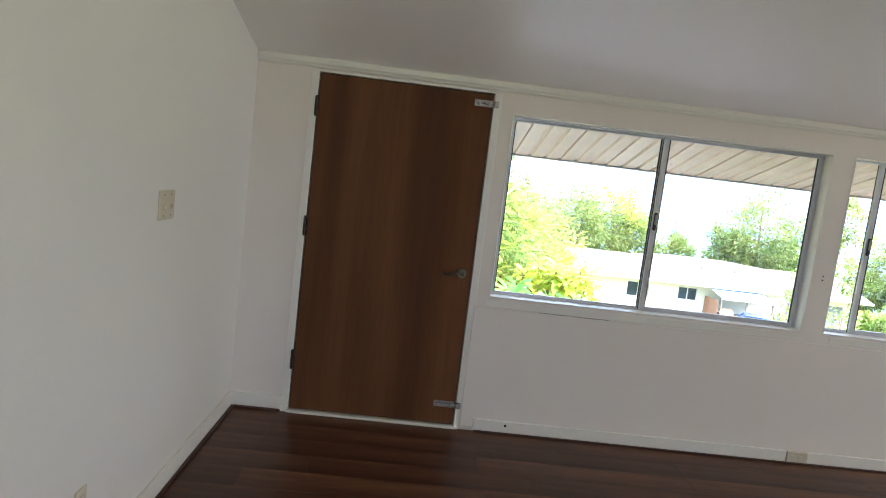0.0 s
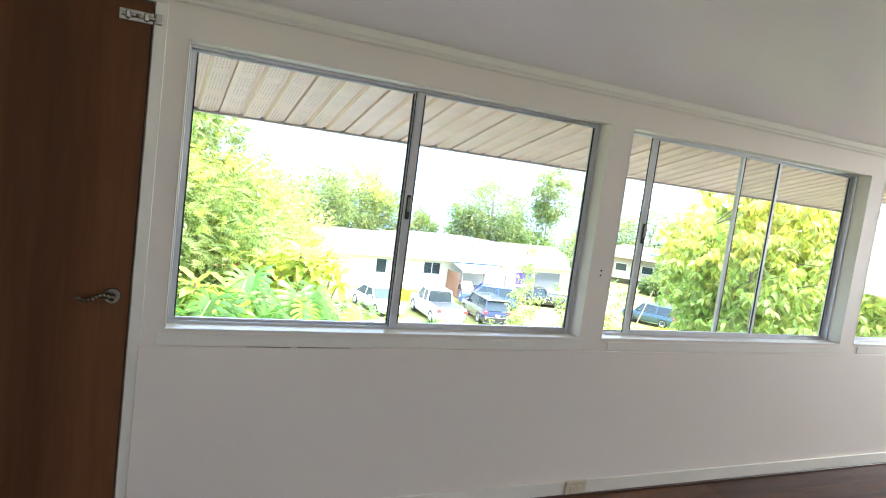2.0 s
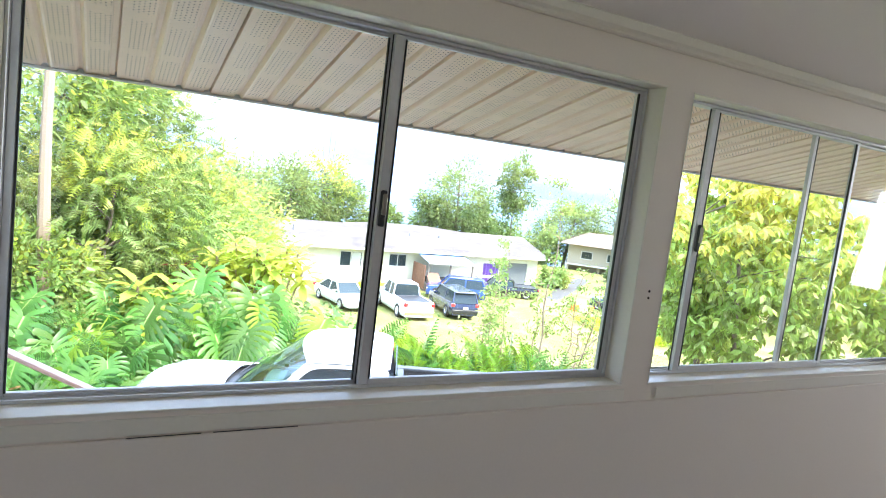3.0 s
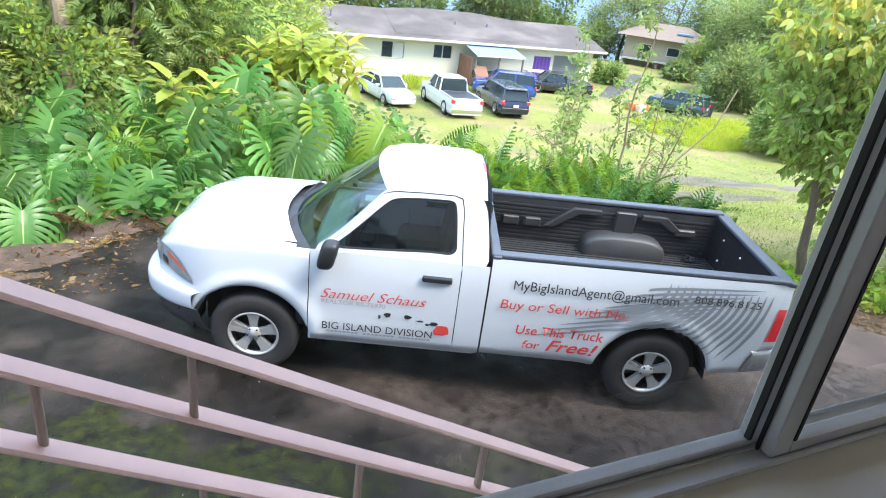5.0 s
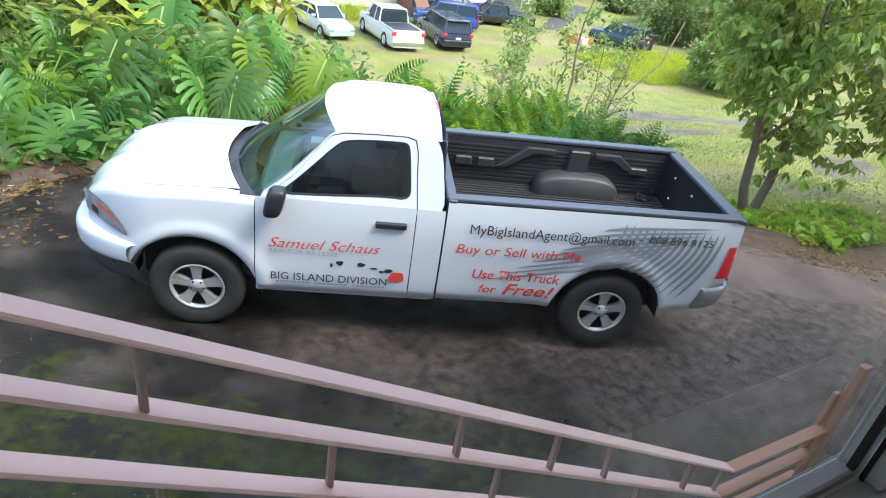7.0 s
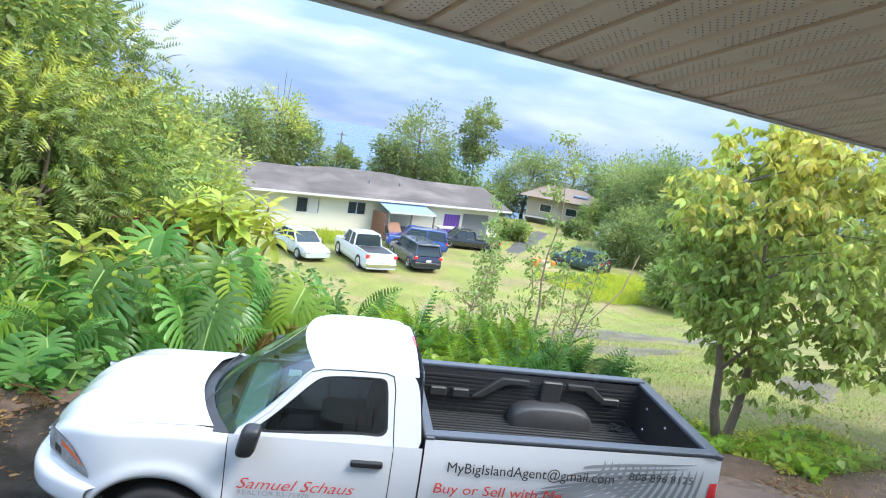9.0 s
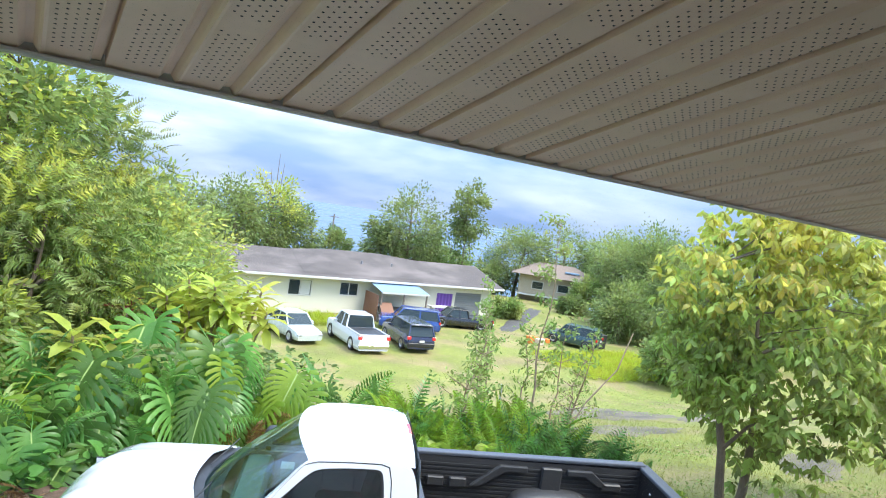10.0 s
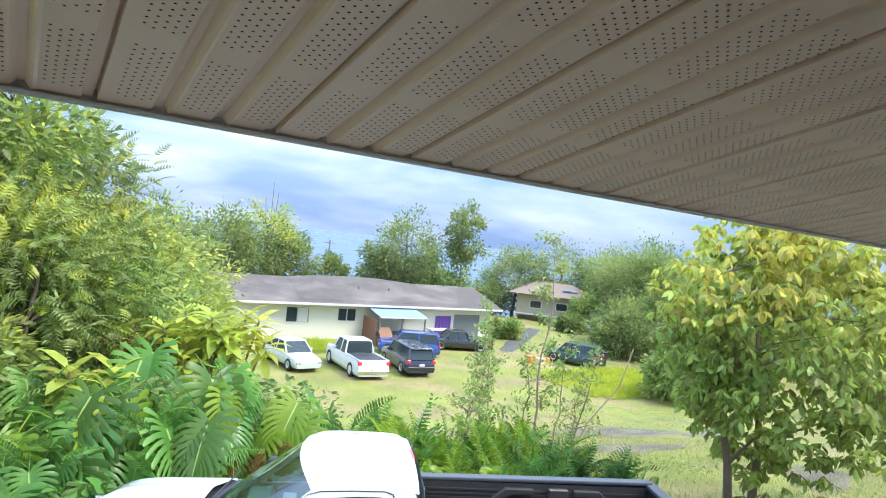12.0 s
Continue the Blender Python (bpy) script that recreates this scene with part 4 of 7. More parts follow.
# inside of the cab
part("dashboard", box(0.40, 0.68, 0.14, WIDE - 0.14, 1.05, 1.28, 0.04), M["dash"], truck)
part("cab_floor", box(0.3, 1.88, 0.12, WIDE - 0.12, 0.5, 0.72), M["cabin"], truck)
for y in (0.24, 1.10):
    s = part("seat", box(1.12, 1.62, y, y + 0.5, 0.72, 0.98, 0.05), M["cabin"], truck)
    part("seat_back", prism([(1.55, 0.9), (1.72, 0.9), (1.80, 1.52), (1.68, 1.52)], y, y + 0.5, 0.03), M["cabin"], s)
    part("headrest", box(1.68, 1.79, y + 0.12, y + 0.38, 1.54, 1.72, 0.04), M["cabin"], s)
rows = [[(0.80 + 0.05 * math.sin(a) * 1.0 + 0.018 * math.cos(c) * 0.4, 0.49 + (0.18 + 0.016 * math.cos(c)) * math.cos(a), 1.22 + (0.17 + 0.016 * math.cos(c)) * math.sin(a) + 0.016 * math.sin(c) * 0.3) for c in [k * math.tau / 6 for k in range(6)]] for a in [k * math.tau / 20 for k in range(21)]]
part("steering_wheel", sheet(rows, close=True), M["black_trim"], truck, smooth=True)
part("papers", box(0.78, 0.9, 0.95, 1.10, 1.30, 1.44, 0.004), M["house_trim"], truck, "pale card hanging in the cab")

# front end
def bumper_row(f, inset=0.0):
    """One level line of the front bumper; f runs from its lower edge to its upper lip."""
    row = []
    for j in range(33):
        q = math.sin((j / 32 * 2 - 1) * math.pi / 2)
        z = 0.615 + f * (0.175 + 0.115 * (1 - abs(q) ** 3))
        u = -1.12 + 0.53 * abs(q) ** 6 + inset + 0.05 * (2 * f - 1) ** 4
        row.append((u, WIDE / 2 + q * (WIDE / 2 - 0.004 - 0.3 * inset), z))
    return row


bumper_rows = [bumper_row(k / 8) for k in range(9)]
part("front_bumper", sheet(bumper_rows + [bumper_row(1.0, 0.12)]), white, truck, "white moulded front bumper", smooth=True)
low_rows = [bumper_rows[0]]
for dz, du in ((-0.02, 0.015), (-0.10, 0.035), (-0.19, 0.09), (-0.235, 0.17)):
    low_rows.append([(u + du, WIDE / 2 + (y - WIDE / 2) * (1 - 0.12 * du), z + dz) for u, y, z in bumper_rows[0]])
part("lower_valance", sheet(low_rows), M["valance"], truck, "dark lower edge of the bumper", smooth=True)
part("grille", box(-1.02, -0.94, 0.42, WIDE - 0.42, 0.86, 1.06, 0.02), M["black_trim"], truck)
for k in range(4):
    part("grille_bar", box(-1.032, -1.01, 0.44, WIDE - 0.44, 0.88 + 0.045 * k, 0.894 + 0.045 * k, 0.004), M["chrome"], truck)
for far in (False, True):
    rows = []
    for k in range(7):
        f = k / 6
        u = -0.935 + 0.365 * f
        zb, zt = 0.975 - 0.125 * f, 1.165 - 0.13 * f - 0.165 * f ** 4
        row = []
        for j in range(7):
            z = zb + (zt - zb) * j / 6
            y = side_y(z, max(u, -0.94)) - 0.008 + 0.004 * abs(j - 3) / 3
            row.append((u - 0.006, WIDE - y if far else y, z))
        rows.append(row)
    h = part("headlight", sheet(rows), M["lamp_clear"], truck, "clear wraparound headlight", smooth=True)
    rows2 = [[(u + 0.002, (y + (0.004 if far else -0.004)), z) for u, y, z in r[4:6]] for r in rows[2:6]]
    part("amber_corner", sheet(rows2), M["lamp_amber"], h)
    rows2 = [[(u, (y + (0.003 if far else -0.003)), z) for u, y, z in r[1:4]] for r in rows[1:3]]
    part("lamp_bowl", sheet(rows2), M["chrome"], h, "bright reflector bowl")
    rim = [(r[-1], (r[-1][0], r[-1][1] + (0.004 if far else -0.004), r[-1][2] + 0.010)) for r in rows]
    part("lamp_gap", sheet([list(p) for p in rim]), M["black_trim"], h)

# underbody and arch liners
part("underbody", box(-0.55, 4.5, 0.30, WIDE - 0.30, 0.36, 0.86), M["black_trim"], truck)
for c in AXLES:
    for far in (False, True):
        rows = []
        for y in (0.04, 0.38):
            rows.append([(c + 0.54 * math.cos(a), WIDE - y if far else y, 0.37 + 0.53 * math.sin(a)) for a in [k * math.pi / 16 for k in range(17)]])
        part("arch_liner", sheet(rows), M["black_trim"], truck)
part("frame_rail", box(0.55, 4.4, 0.34, 0.44, 0.30, 0.42), M["black_trim"], truck)


def revolve(profile, seg=36, bm=None, y0=0.0):
    """Spins an outline (radius, depth) round an axle along y."""
    rows = [[(r * math.cos(a), y0 + d, r * math.sin(a)) for r, d in profile] for a in [k * math.tau / seg for k in range(seg + 1)]]
    bm = sheet(rows, bm)
    bmesh.ops.remove_doubles(bm, verts=bm.verts, dist=1e-5)
    return bm


def wheel(parent, u, y, r, rim_r, flip, detail=True):
    w = part("wheel", revolve([(rim_r, 0.01), (rim_r + 0.02, -0.008), (r * 0.86, -0.018), (r * 0.955, -0.004), (r, 0.03), (r, 0.21), (r * 0.95, 0.245), (rim_r, 0.24)]), M["rubber"], parent, "black tyre", smooth=True,
             at=pose(u, y, r, 0, 0, 180 if flip else 0))
    rim = part("rim", revolve([(rim_r + 0.004, 0.0), (rim_r - 0.014, 0.004), (rim_r - 0.02, 0.05), (rim_r - 0.03, 0.10), (0.0, 0.11)]), M["rim"] if not detail else M["black_trim"], w, smooth=False)
    part("rim_lip", revolve([(rim_r + 0.006, 0.0), (rim_r + 0.002, -0.008), (rim_r - 0.014, -0.004), (rim_r - 0.022, 0.03)]), M["rim"], w, smooth=True)
    if not detail:
        return w
    for k in range(5):
        a = math.radians(90 + 72 * k)
        bm = bmesh.new()
        outline = [(0.045, 0.030), (0.11, 0.036), (0.16, 0.044), (rim_r - 0.010, 0.066), (rim_r - 0.010, -0.066), (0.16, -0.044), (0.11, -0.036), (0.045, -0.030)]
        pts = []
        for depth in (0.006, 0.05):
            pts.append([bm.verts.new((q * math.cos(a) - p * math.sin(a), depth + 0.012 * (1 - q / rim_r), q * math.sin(a) + p * math.cos(a))) for q, p in outline])
        n = len(outline)
        bm.faces.new(pts[0])
        for i in range(n):
            bm.faces.new((pts[0][i], pts[0][(i + 1) % n], pts[1][(i + 1) % n], pts[1][i]))
        bmesh.ops.recalc_face_normals(bm, faces=bm.faces)
        part("spoke", bm, M["rim"], w, "broad silver alloy spoke")
    hub = part("hub", revolve([(0.07, 0.03), (0.066, 0.008), (0.035, 0.0), (0.03, -0.006), (0.0, -0.006)], 24), M["rim"], w, smooth=True)
    for k in range(5):
        a = math.radians(54 + 72 * k)
        part("lug_nut", tube((0.055 * math.cos(a), 0.02, 0.055 * math.sin(a)), (0.055 * math.cos(a), -0.002, 0.055 * math.sin(a)), 0.009, seg=6), M["black_trim"], w)
    return w


for u in AXLES:
    wheel(truck, u, 0.035, 0.40, 0.225, False)
    wheel(truck, u, WIDE - 0.035, 0.40, 0.225, True)

# cargo bed
B0, B1, BF = 2.05, 4.57, 0.90
part("bed_floor", box(B0, B1, 0.10, WIDE - 0.10, BF - 0.04, BF), M["liner"], truck, "ribbed black plastic bed liner")
for k in range(26):
    y = 0.17 + k * (WIDE - 0.34) / 25
    part("liner_rib", box(B0 + 0.02, B1 - 0.02, y - 0.012, y + 0.012, BF, BF + 0.012), M["liner"], truck)
for far in (False, True):
    s = (lambda y: WIDE - y) if far else (lambda y: y)
    ya, yb = sorted((s(0.10), s(0.16)))
    part("bed_inner_wall", box(B0, B1, ya, yb, BF, 1.40), M["liner"], truck)
    for k in range(9):
        z = BF + 0.05 + k * 0.045
        yc, yd = sorted((s(0.16), s(0.168)))
        part("liner_rib", box(B0 + 0.05, B1 - 0.05, yc, yd, z, z + 0.022), M["liner"], truck)
    yc, yd = sorted((s(0.060), s(0.165)))
    part("rail_cap", box(1.99, 4.63, yc, yd, 1.395, 1.435, 0.012, seg=2), M["cap"], truck, "dark grey plastic cap on the bed rail", at=pose(0, 0, 0, 0, -0.66, 0) @ pose(0, 0, -0.022))
    rows = []
    for k in range(13):
        a = k / 12 * math.pi
        u = 3.56 + 0.46 * math.copysign(abs(math.cos(a)) ** 0.7, math.cos(a))
        z = BF + 0.24 * math.sin(a) ** 0.6
        rows.append([(u, s(0.15), z), (u, s(0.34), z), (3.56 + (u - 3.56) * 0.93, s(0.38), BF + (z - BF) * 0.9), (3.56 + (u - 3.56) * 0.93, s(0.385), BF)])
    part("wheel_housing", sheet(rows), M["liner"], truck, "rounded black wheel housing in the bed", smooth=True)
    yc, yd = sorted((s(0.16), s(0.215)))
    for u0, u1, z0, z1 in ((2.22, 2.40, 1.10, 1.20), (2.46, 2.64, 1.10, 1.20), (4.12, 4.34, 1.16, 1.24), (3.44, 3.66, 1.10, 1.37)):
        part("liner_pocket", box(u0, u1, yc, yd, z0, z1, 0.012), M["liner"], truck)
    for pts in ([(2.68, 1.12), (2.78, 1.12), (3.05, 1.30), (3.28, 1.30), (3.28, 1.36), (2.98, 1.36)], [(3.72, 1.36), (3.72, 1.30), (3.92, 1.30), (4.08, 1.20), (4.20, 1.20), (4.0, 1.36)]):
        part("liner_moulding", prism(pts, yc, yd, 0.01), M["liner"], truck)
part("bulkhead", box(1.985, 2.05, 0.10, WIDE - 0.10, 0.5, 1.40), M["liner"], truck)
part("bulkhead_cap", box(1.98, 2.06, 0.05, WIDE - 0.05, 1.385, 1.425, 0.01), M["cap"], truck)
gate = part("tailgate", box(4.58, 4.655, 0.10, WIDE - 0.10, 0.80, 1.40, 0.012), white, truck)
part("tailgate_liner", box(4.565, 4.582, 0.14, WIDE - 0.14, BF, 1.40, 0.004), M["gate_liner"], gate)
part("tailgate_cap", box(4.545, 4.67, 0.08, WIDE - 0.08, 1.40, 1.445, 0.014, seg=2), M["cap"], gate, "dark grey plastic tailgate cap")
for y in (0.5, 0.92, 1.34):
    for z in (1.02, 1.26):
        part("liner_bolt", tube((4.566, y, z), (4.552, y, z), 0.018, 0.008, seg=3), M["bumper"], gate)
for y in (0.24, WIDE - 0.24):
    part("tie_down", tube((4.44, y - 0.02, 1.02), (4.44, y + 0.02, 1.02), 0.03, seg=12), M["chrome"], truck)
bm = bmesh.new()
for k in range(9):
    a, b = (k * 2.4), (k * 2.4 + 1.7)
    tube((4.32 + 0.06 * math.cos(a), 1.48 + 0.06 * math.sin(a), BF + 0.02 + 0.004 * k), (4.32 + 0.06 * math.cos(b), 1.48 + 0.07 * math.sin(b), BF + 0.03 + 0.004 * k), 0.010, seg=6, bm=bm)
tagged(part("ratchet_strap", bm, M["black_trim"], at=TRUCK), "tangled dark strap lying in the truck bed", "strap")
bm = box(4.33, 4.40, 1.44, 1.50, BF + 0.012, BF + 0.05, 0.008)
tagged(part("ratchet_buckle", bm, M["chrome"], at=TRUCK), "small metal buckle lying in the truck bed", "buckle")
# tail lamps and rear bumper
for far in (False, True):
    rows = []
    for k in range(8):
        f = k / 7
        z = 0.865 + 0.33 * f
        row = []
        for j in range(6):
            g = j / 5
            u = 4.53 + 0.035 * f ** 0.8 + (0.15 - 0.06 * f ** 0.8) * g
            y = side_y(z, min(u, 4.66)) - 0.008 + 0.03 * max(0, g - 0.7)
            row.append((u, WIDE - y if far else y, z))
        row.append((4.665, WIDE - 0.17 if far else 0.17, z))
        rows.append(row)
    part("tail_lamp", sheet(rows), M["lamp_red"], truck, "red wraparound tail lamp", smooth=True)
rows = []
for z, du, dy in ((0.50, -0.03, 0.05), (0.53, 0.0, 0.01), (0.58, 0.02, 0.0), (0.715, 0.035, 0.0), (0.75, 0.02, 0.008), (0.76, -0.03, 0.05)):
    qs = [math.sin(j / 20 * math.pi / 2) for j in range(-20, 21)]
    row = [(4.77 + du - 0.34 * abs(q) ** 12, WIDE / 2 + q * (WIDE / 2 + 0.006 - dy), z) for q in qs]
    row = [(4.45 - 0.05 * (z < 0.6), row[0][1] + 0.004, z)] + row + [(4.45 - 0.05 * (z < 0.6), row[-1][1] - 0.004, z)]
    rows.append(row)
part("rear_bumper", sheet(rows), M["bumper"], truck, "grey metal rear bumper", smooth=True)
part("bumper_step", box(4.55, 4.80, 0.2, WIDE - 0.2, 0.74, 0.768, 0.006), M["black_trim"], truck)


# ---- lettering on the flank ----
def lettering(text, u, z, wide, high, mat, shear=0.0, name="lettering", tilt=0.0, bold=0.0):
    """Flat vinyl words on the flank, scaled to their true width and height."""
    cu = bpy.data.curves.new("words", "FONT")
    cu.body, cu.shear, cu.offset, cu.resolution_u = text, shear, bold, 3
    tmp = bpy.data.objects.new("words", cu)
    scene.collection.objects.link(tmp)
    me = bpy.data.meshes.new_from_object(tmp.evaluated_get(bpy.context.evaluated_depsgraph_get()))
    bpy.data.objects.remove(tmp)
    co = np.array([v.co[:] for v in me.vertices])
    lo, hi = co.min(0), co.max(0)
    for v in me.vertices:
        a = (v.co.x - lo[0]) / (hi[0] - lo[0])
        uu, zz = u + wide * a, z + high * (v.co.y - lo[1]) / (hi[1] - lo[1]) + tilt * a
        v.co = (uu, side_y(zz, uu) - 0.012, zz)
    me.materials.append(mat)
    ob = new(name, me)
    ob.parent = truck
    ob["label"] = "vinyl lettering on the door" if u < 1.9 else "vinyl lettering on the bed side"
    return ob


lettering("Samuel Schaus", 0.535, 0.880, 0.925, 0.095, M["letter_red"], 0.4, bold=-0.006)
lettering("REALTOR RS-75970", 0.545, 0.825, 0.56, 0.042, M["letter_pale"], 0.0)
lettering("BIG ISLAND DIVISION", 0.56, 0.562, 0.98, 0.075, M["letter_grey"], 0.0)
lettering("MyBigIslandAgent@gmail.com", 2.195, 1.115, 1.46, 0.122, M["letter_grey"], 0.0)
lettering("-  808.896.8125", 3.69, 1.190, 0.695, 0.066, M["letter_grey"], 0.0)
lettering("Buy or Sell with Me.", 2.105, 0.925, 1.135, 0.118, M["letter_red"], 0.12)
lettering("Use This Truck", 2.28, 0.705, 0.79, 0.095, M["letter_red"], 0.12, bold=0.01)
lettering("for", 2.36, 0.560, 0.16, 0.085, M["letter_red"], 0.12, bold=0.01)
lettering("Free!", 2.575, 0.548, 0.465, 0.125, M["letter_red"], 0.35, bold=0.015)
bm = bmesh.new()
for k in range(26):
    uu = 0.60 + k * 0.036
    if k % 9 != 8:
        for z0, h in ((0.528, 0.018),):
            bm.faces.new([bm.verts.new((a, side_y(z, a) - 0.007, z)) for a, z in ((uu, z0), (uu + 0.027, z0), (uu + 0.027, z0 + h), (uu, z0 + h))])
part("small_print", bm, M["letter_pale"], truck, "line of small grey print")


def blot(cu, cz, ru, rz, mat, seed, label=""):
    rnd = random.Random(seed)
    bm = bmesh.new()
    pts = []
    for k in range(14):
        a, r = k * math.tau / 14, rnd.uniform(0.72, 1.1)
        uu, zz = cu + ru * r * math.cos(a), cz + rz * r * math.sin(a)
        pts.append(bm.verts.new((uu, side_y(zz, uu) - 0.007, zz)))
    bm.faces.new(pts)
    return part("island_shape", bm, mat, truck, label)


for k, (a, b, c, d) in enumerate(((1.06, 0.735, 0.012, 0.025), (1.13, 0.76, 0.036, 0.026), (1.31, 0.757, 0.036, 0.024), (1.42, 0.728, 0.04, 0.010), (1.49, 0.70, 0.022, 0.014), (1.545, 0.712, 0.042, 0.020))):
    blot(a, b, c, d, M["letter_grey"], k)
blot(1.617, 0.648, 0.076, 0.062, M["letter_red"], 11, "red vinyl island shape")


def swoosh(points, width):
    """A tapering curved stripe over the flank."""
    p = [Vector((*q, 0)) for q in points]
    rows, n = [], 18
    for k in range(n + 1):
        t = k / n
        c = p[0] * (1 - t) ** 2 + 2 * p[1] * t * (1 - t) + p[2] * t * t
        d = ((p[1] - p[0]) * (1 - t) + (p[2] - p[1]) * t).normalized()
        w = width * (math.sin(t * math.pi) ** 0.6) * 0.5 + 0.001
        row = []
        for sgn in (-1, 1):
            u, z = c.x - d.y * w * sgn, c.y + d.x * w * sgn
            if math.hypot(u - AXLES[1], z - 0.37) < 0.53:
                u, z = AXLES[1] + (u - AXLES[1]) * 0.53 / math.hypot(u - AXLES[1], z - 0.37), 0.37 + (z - 0.37) * 0.53 / math.hypot(u - AXLES[1], z - 0.37)
            row.append((u, side_y(z, u) - 0.0045, z))
        rows.append(row)
    part("palm_frond_stripe", sheet(rows), M["swoosh"], truck, "silver vinyl frond stripe")


for k in range(9):
    f = k / 8
    swoosh(((2.42 + 0.95 * f, 0.70 + 0.56 * f), (3.2 + 0.12 * f, 0.84 + 0.45 * f), (3.85 + 0.55 * f, 1.04 + 0.32 * f)), 0.024)
for k in range(15):
    f = k / 14
    swoosh(((3.55 + 0.93 * f, 1.345 - 0.03 * f), (3.58 + 0.86 * f, 1.08 - 0.12 * f), (2.98 + 1.22 * f, 1.02 - 0.40 * f)), 0.036)

# ---- ground, driveway, sea ----


def smooth(t):
    t = max(0.0, min(1.0, t))
    return t * t * (3 - 2 * t)


EDGE = ((-40, 9.5), (-8, 9.2), (-3, 9.7), (0, 10.6), (1.4, 11.7), (3.5, 11.3), (6, 9.9), (8, 8.5), (10, 7.2), (13, 5.8), (18, 4.6), (60, 0.0))


def drive_edge(x):
    """The far edge of the driveway."""
    for (a, ya), (b, yb) in zip(EDGE, EDGE[1:]):
        if a <= x <= b:
            return ya + (yb - ya) * smooth((x - a) / (b - a))
    return 9.5


def ground_z(x, y):
    d = y - drive_edge(max(-39, min(59, x)))
    z = GROUND - 0.04 - 4.25 * smooth((d + 1.0) / 25.0)
    z -= 0.20 * max(0.0, math.hypot(x, y) - 75.0) ** 0.95
    if -3 < d < 60:
        z += 0.10 * noise.noise(Vector((x * 0.25, y * 0.25, 0))) * smooth(d / 3)
    return max(z, -150)


xs = sorted({*np.arange(-30, 60, 1.0).tolist(), *np.arange(-300, 400, 25.0).tolist(), *[s * v for s in (-1, 1) for v in (700, 1300, 2400, 4200)]})
ys = sorted({*np.arange(-6, 64, 1.0).tolist(), *np.arange(-200, 500, 25.0).tolist(), *[s * v for s in (-1, 1) for v in (700, 1300, 2400, 4200)]})
ground = structure("ground", sheet([[(x, y, ground_z(x, y)) for x in xs] for y in ys]), M["lawn"], "yellowish-green rough lawn sloping down", "ground")
ground.data.polygons.foreach_set("use_smooth", [True] * len(ground.data.polygons))
bm = sheet([[(-4500, 300, -60), (4500, 300, -60)], [(-4500, 4700, -60), (4500, 4700, -60)]])
structure("water", bm, M["water"], "grey-blue sea far below", "sea")

rows = []
for x in np.arange(-24, 30, 0.25):
    e = drive_edge(x) + 0.22 * noise.noise(Vector((x * 1.1, 3, 0))) + 0.09 * noise.noise(Vector((x * 5, 9, 0)))
    near = Y1 + 0.001
    ts = [k / 24 for k in range(25)]
    row = [(x, near + (e - near) * t, GROUND + 0.010 * noise.noise(Vector((x * 0.7, (near + (e - near) * t) * 0.7, 0)))) for t in ts]
    rows.append(row + [(x, e + 0.05, GROUND - 0.10)])
drive = structure("driveway", sheet(rows), M["asphalt"], "dark wet worn asphalt driveway", "driveway")
drive.data.polygons.foreach_set("use_smooth", [True] * len(drive.data.polygons))


def patch(name, cx, cy, rx, ry, mat, label, seed, lift=0.02, turn=0.0, height=ground_z, kind="structure", category="ground"):
    """A ragged low patch lying on the ground."""
    rows = []
    for i in range(7):
        row = []
        for k in range(48):
            a = k * math.tau / 48
            r = (1 + 0.35 * noise.noise(Vector((2.2 * math.cos(a), 2.2 * math.sin(a), seed))) + 0.14 * noise.noise(Vector((7 * math.cos(a), 7 * math.sin(a), seed)))) * i / 6
            px, py = rx * r * math.cos(a), ry * r * math.sin(a)
            x, y = cx + px * math.cos(turn) - py * math.sin(turn), cy + px * math.sin(turn) + py * math.cos(turn)
            row.append((x, y, height(x, y) + lift * (1 - (i / 6) ** 2) + (0.004 if i < 6 else -0.06) + 0.3 * lift * noise.noise(Vector((x * 3, y * 3, seed)))))
        rows.append(row)
    bm = sheet(rows, close=True)
    bmesh.ops.remove_doubles(bm, verts=bm.verts, dist=1e-4)
    bmesh.ops.recalc_face_normals(bm, faces=bm.faces)
    return tagged(part(name, bm, mat, smooth=True), label, category, kind=kind)


for k, (x, y, a, b) in enumerate(((-2.0, 10.6, 3.4, 0.9), (1.5, 11.9, 1.5, 0.6), (8.6, 8.4, 2.4, 0.5), (11.5, 6.6, 2.8, 0.5))):
    patch("leaf_litter", x, y, a, b, M["litter"], "brown fallen leaves along the driveway", 40 + k, 0.05, (0.1, 0, -0.6, -0.45)[k], lambda x, y: max(ground_z(x, y), GROUND - 0.03), "stuff", "leaf litter")
for k, (x, y, a, b) in enumerate(((22.2, 21.4, 3.4, 2.0), (18.6, 17.6, 2.6, 1.3), (14.0, 15.0, 1.6, 0.5), (25.5, 19.0, 3.0, 1.0), (17.5, 11.0, 2.2, 0.8))):
    patch("bare_soil", x, y, a, b, M["dirt"], "bare grey soil in the lawn", 60 + k, 0.03, 0.2 * k - 0.3, ground_z, "structure", "soil")
M["worn"] = material("worn_gravelly_asphalt", (0.125, 0.09, 0.076), 0.85, vary=0.4, scale=2.5, fine=60, bump=0.6, bump_dist=0.012, second=(0.085, 0.062, 0.055), patch=(0.42, 0.6), patch_scale=1.6)
flat = lambda x, y: GROUND + 0.006
patch("worn_patch", 8.6, 7.1, 2.3, 0.55, M["worn"], "pale gravelly worn edge of the asphalt", 81, 0.012, -0.55, flat, "structure", "driveway")
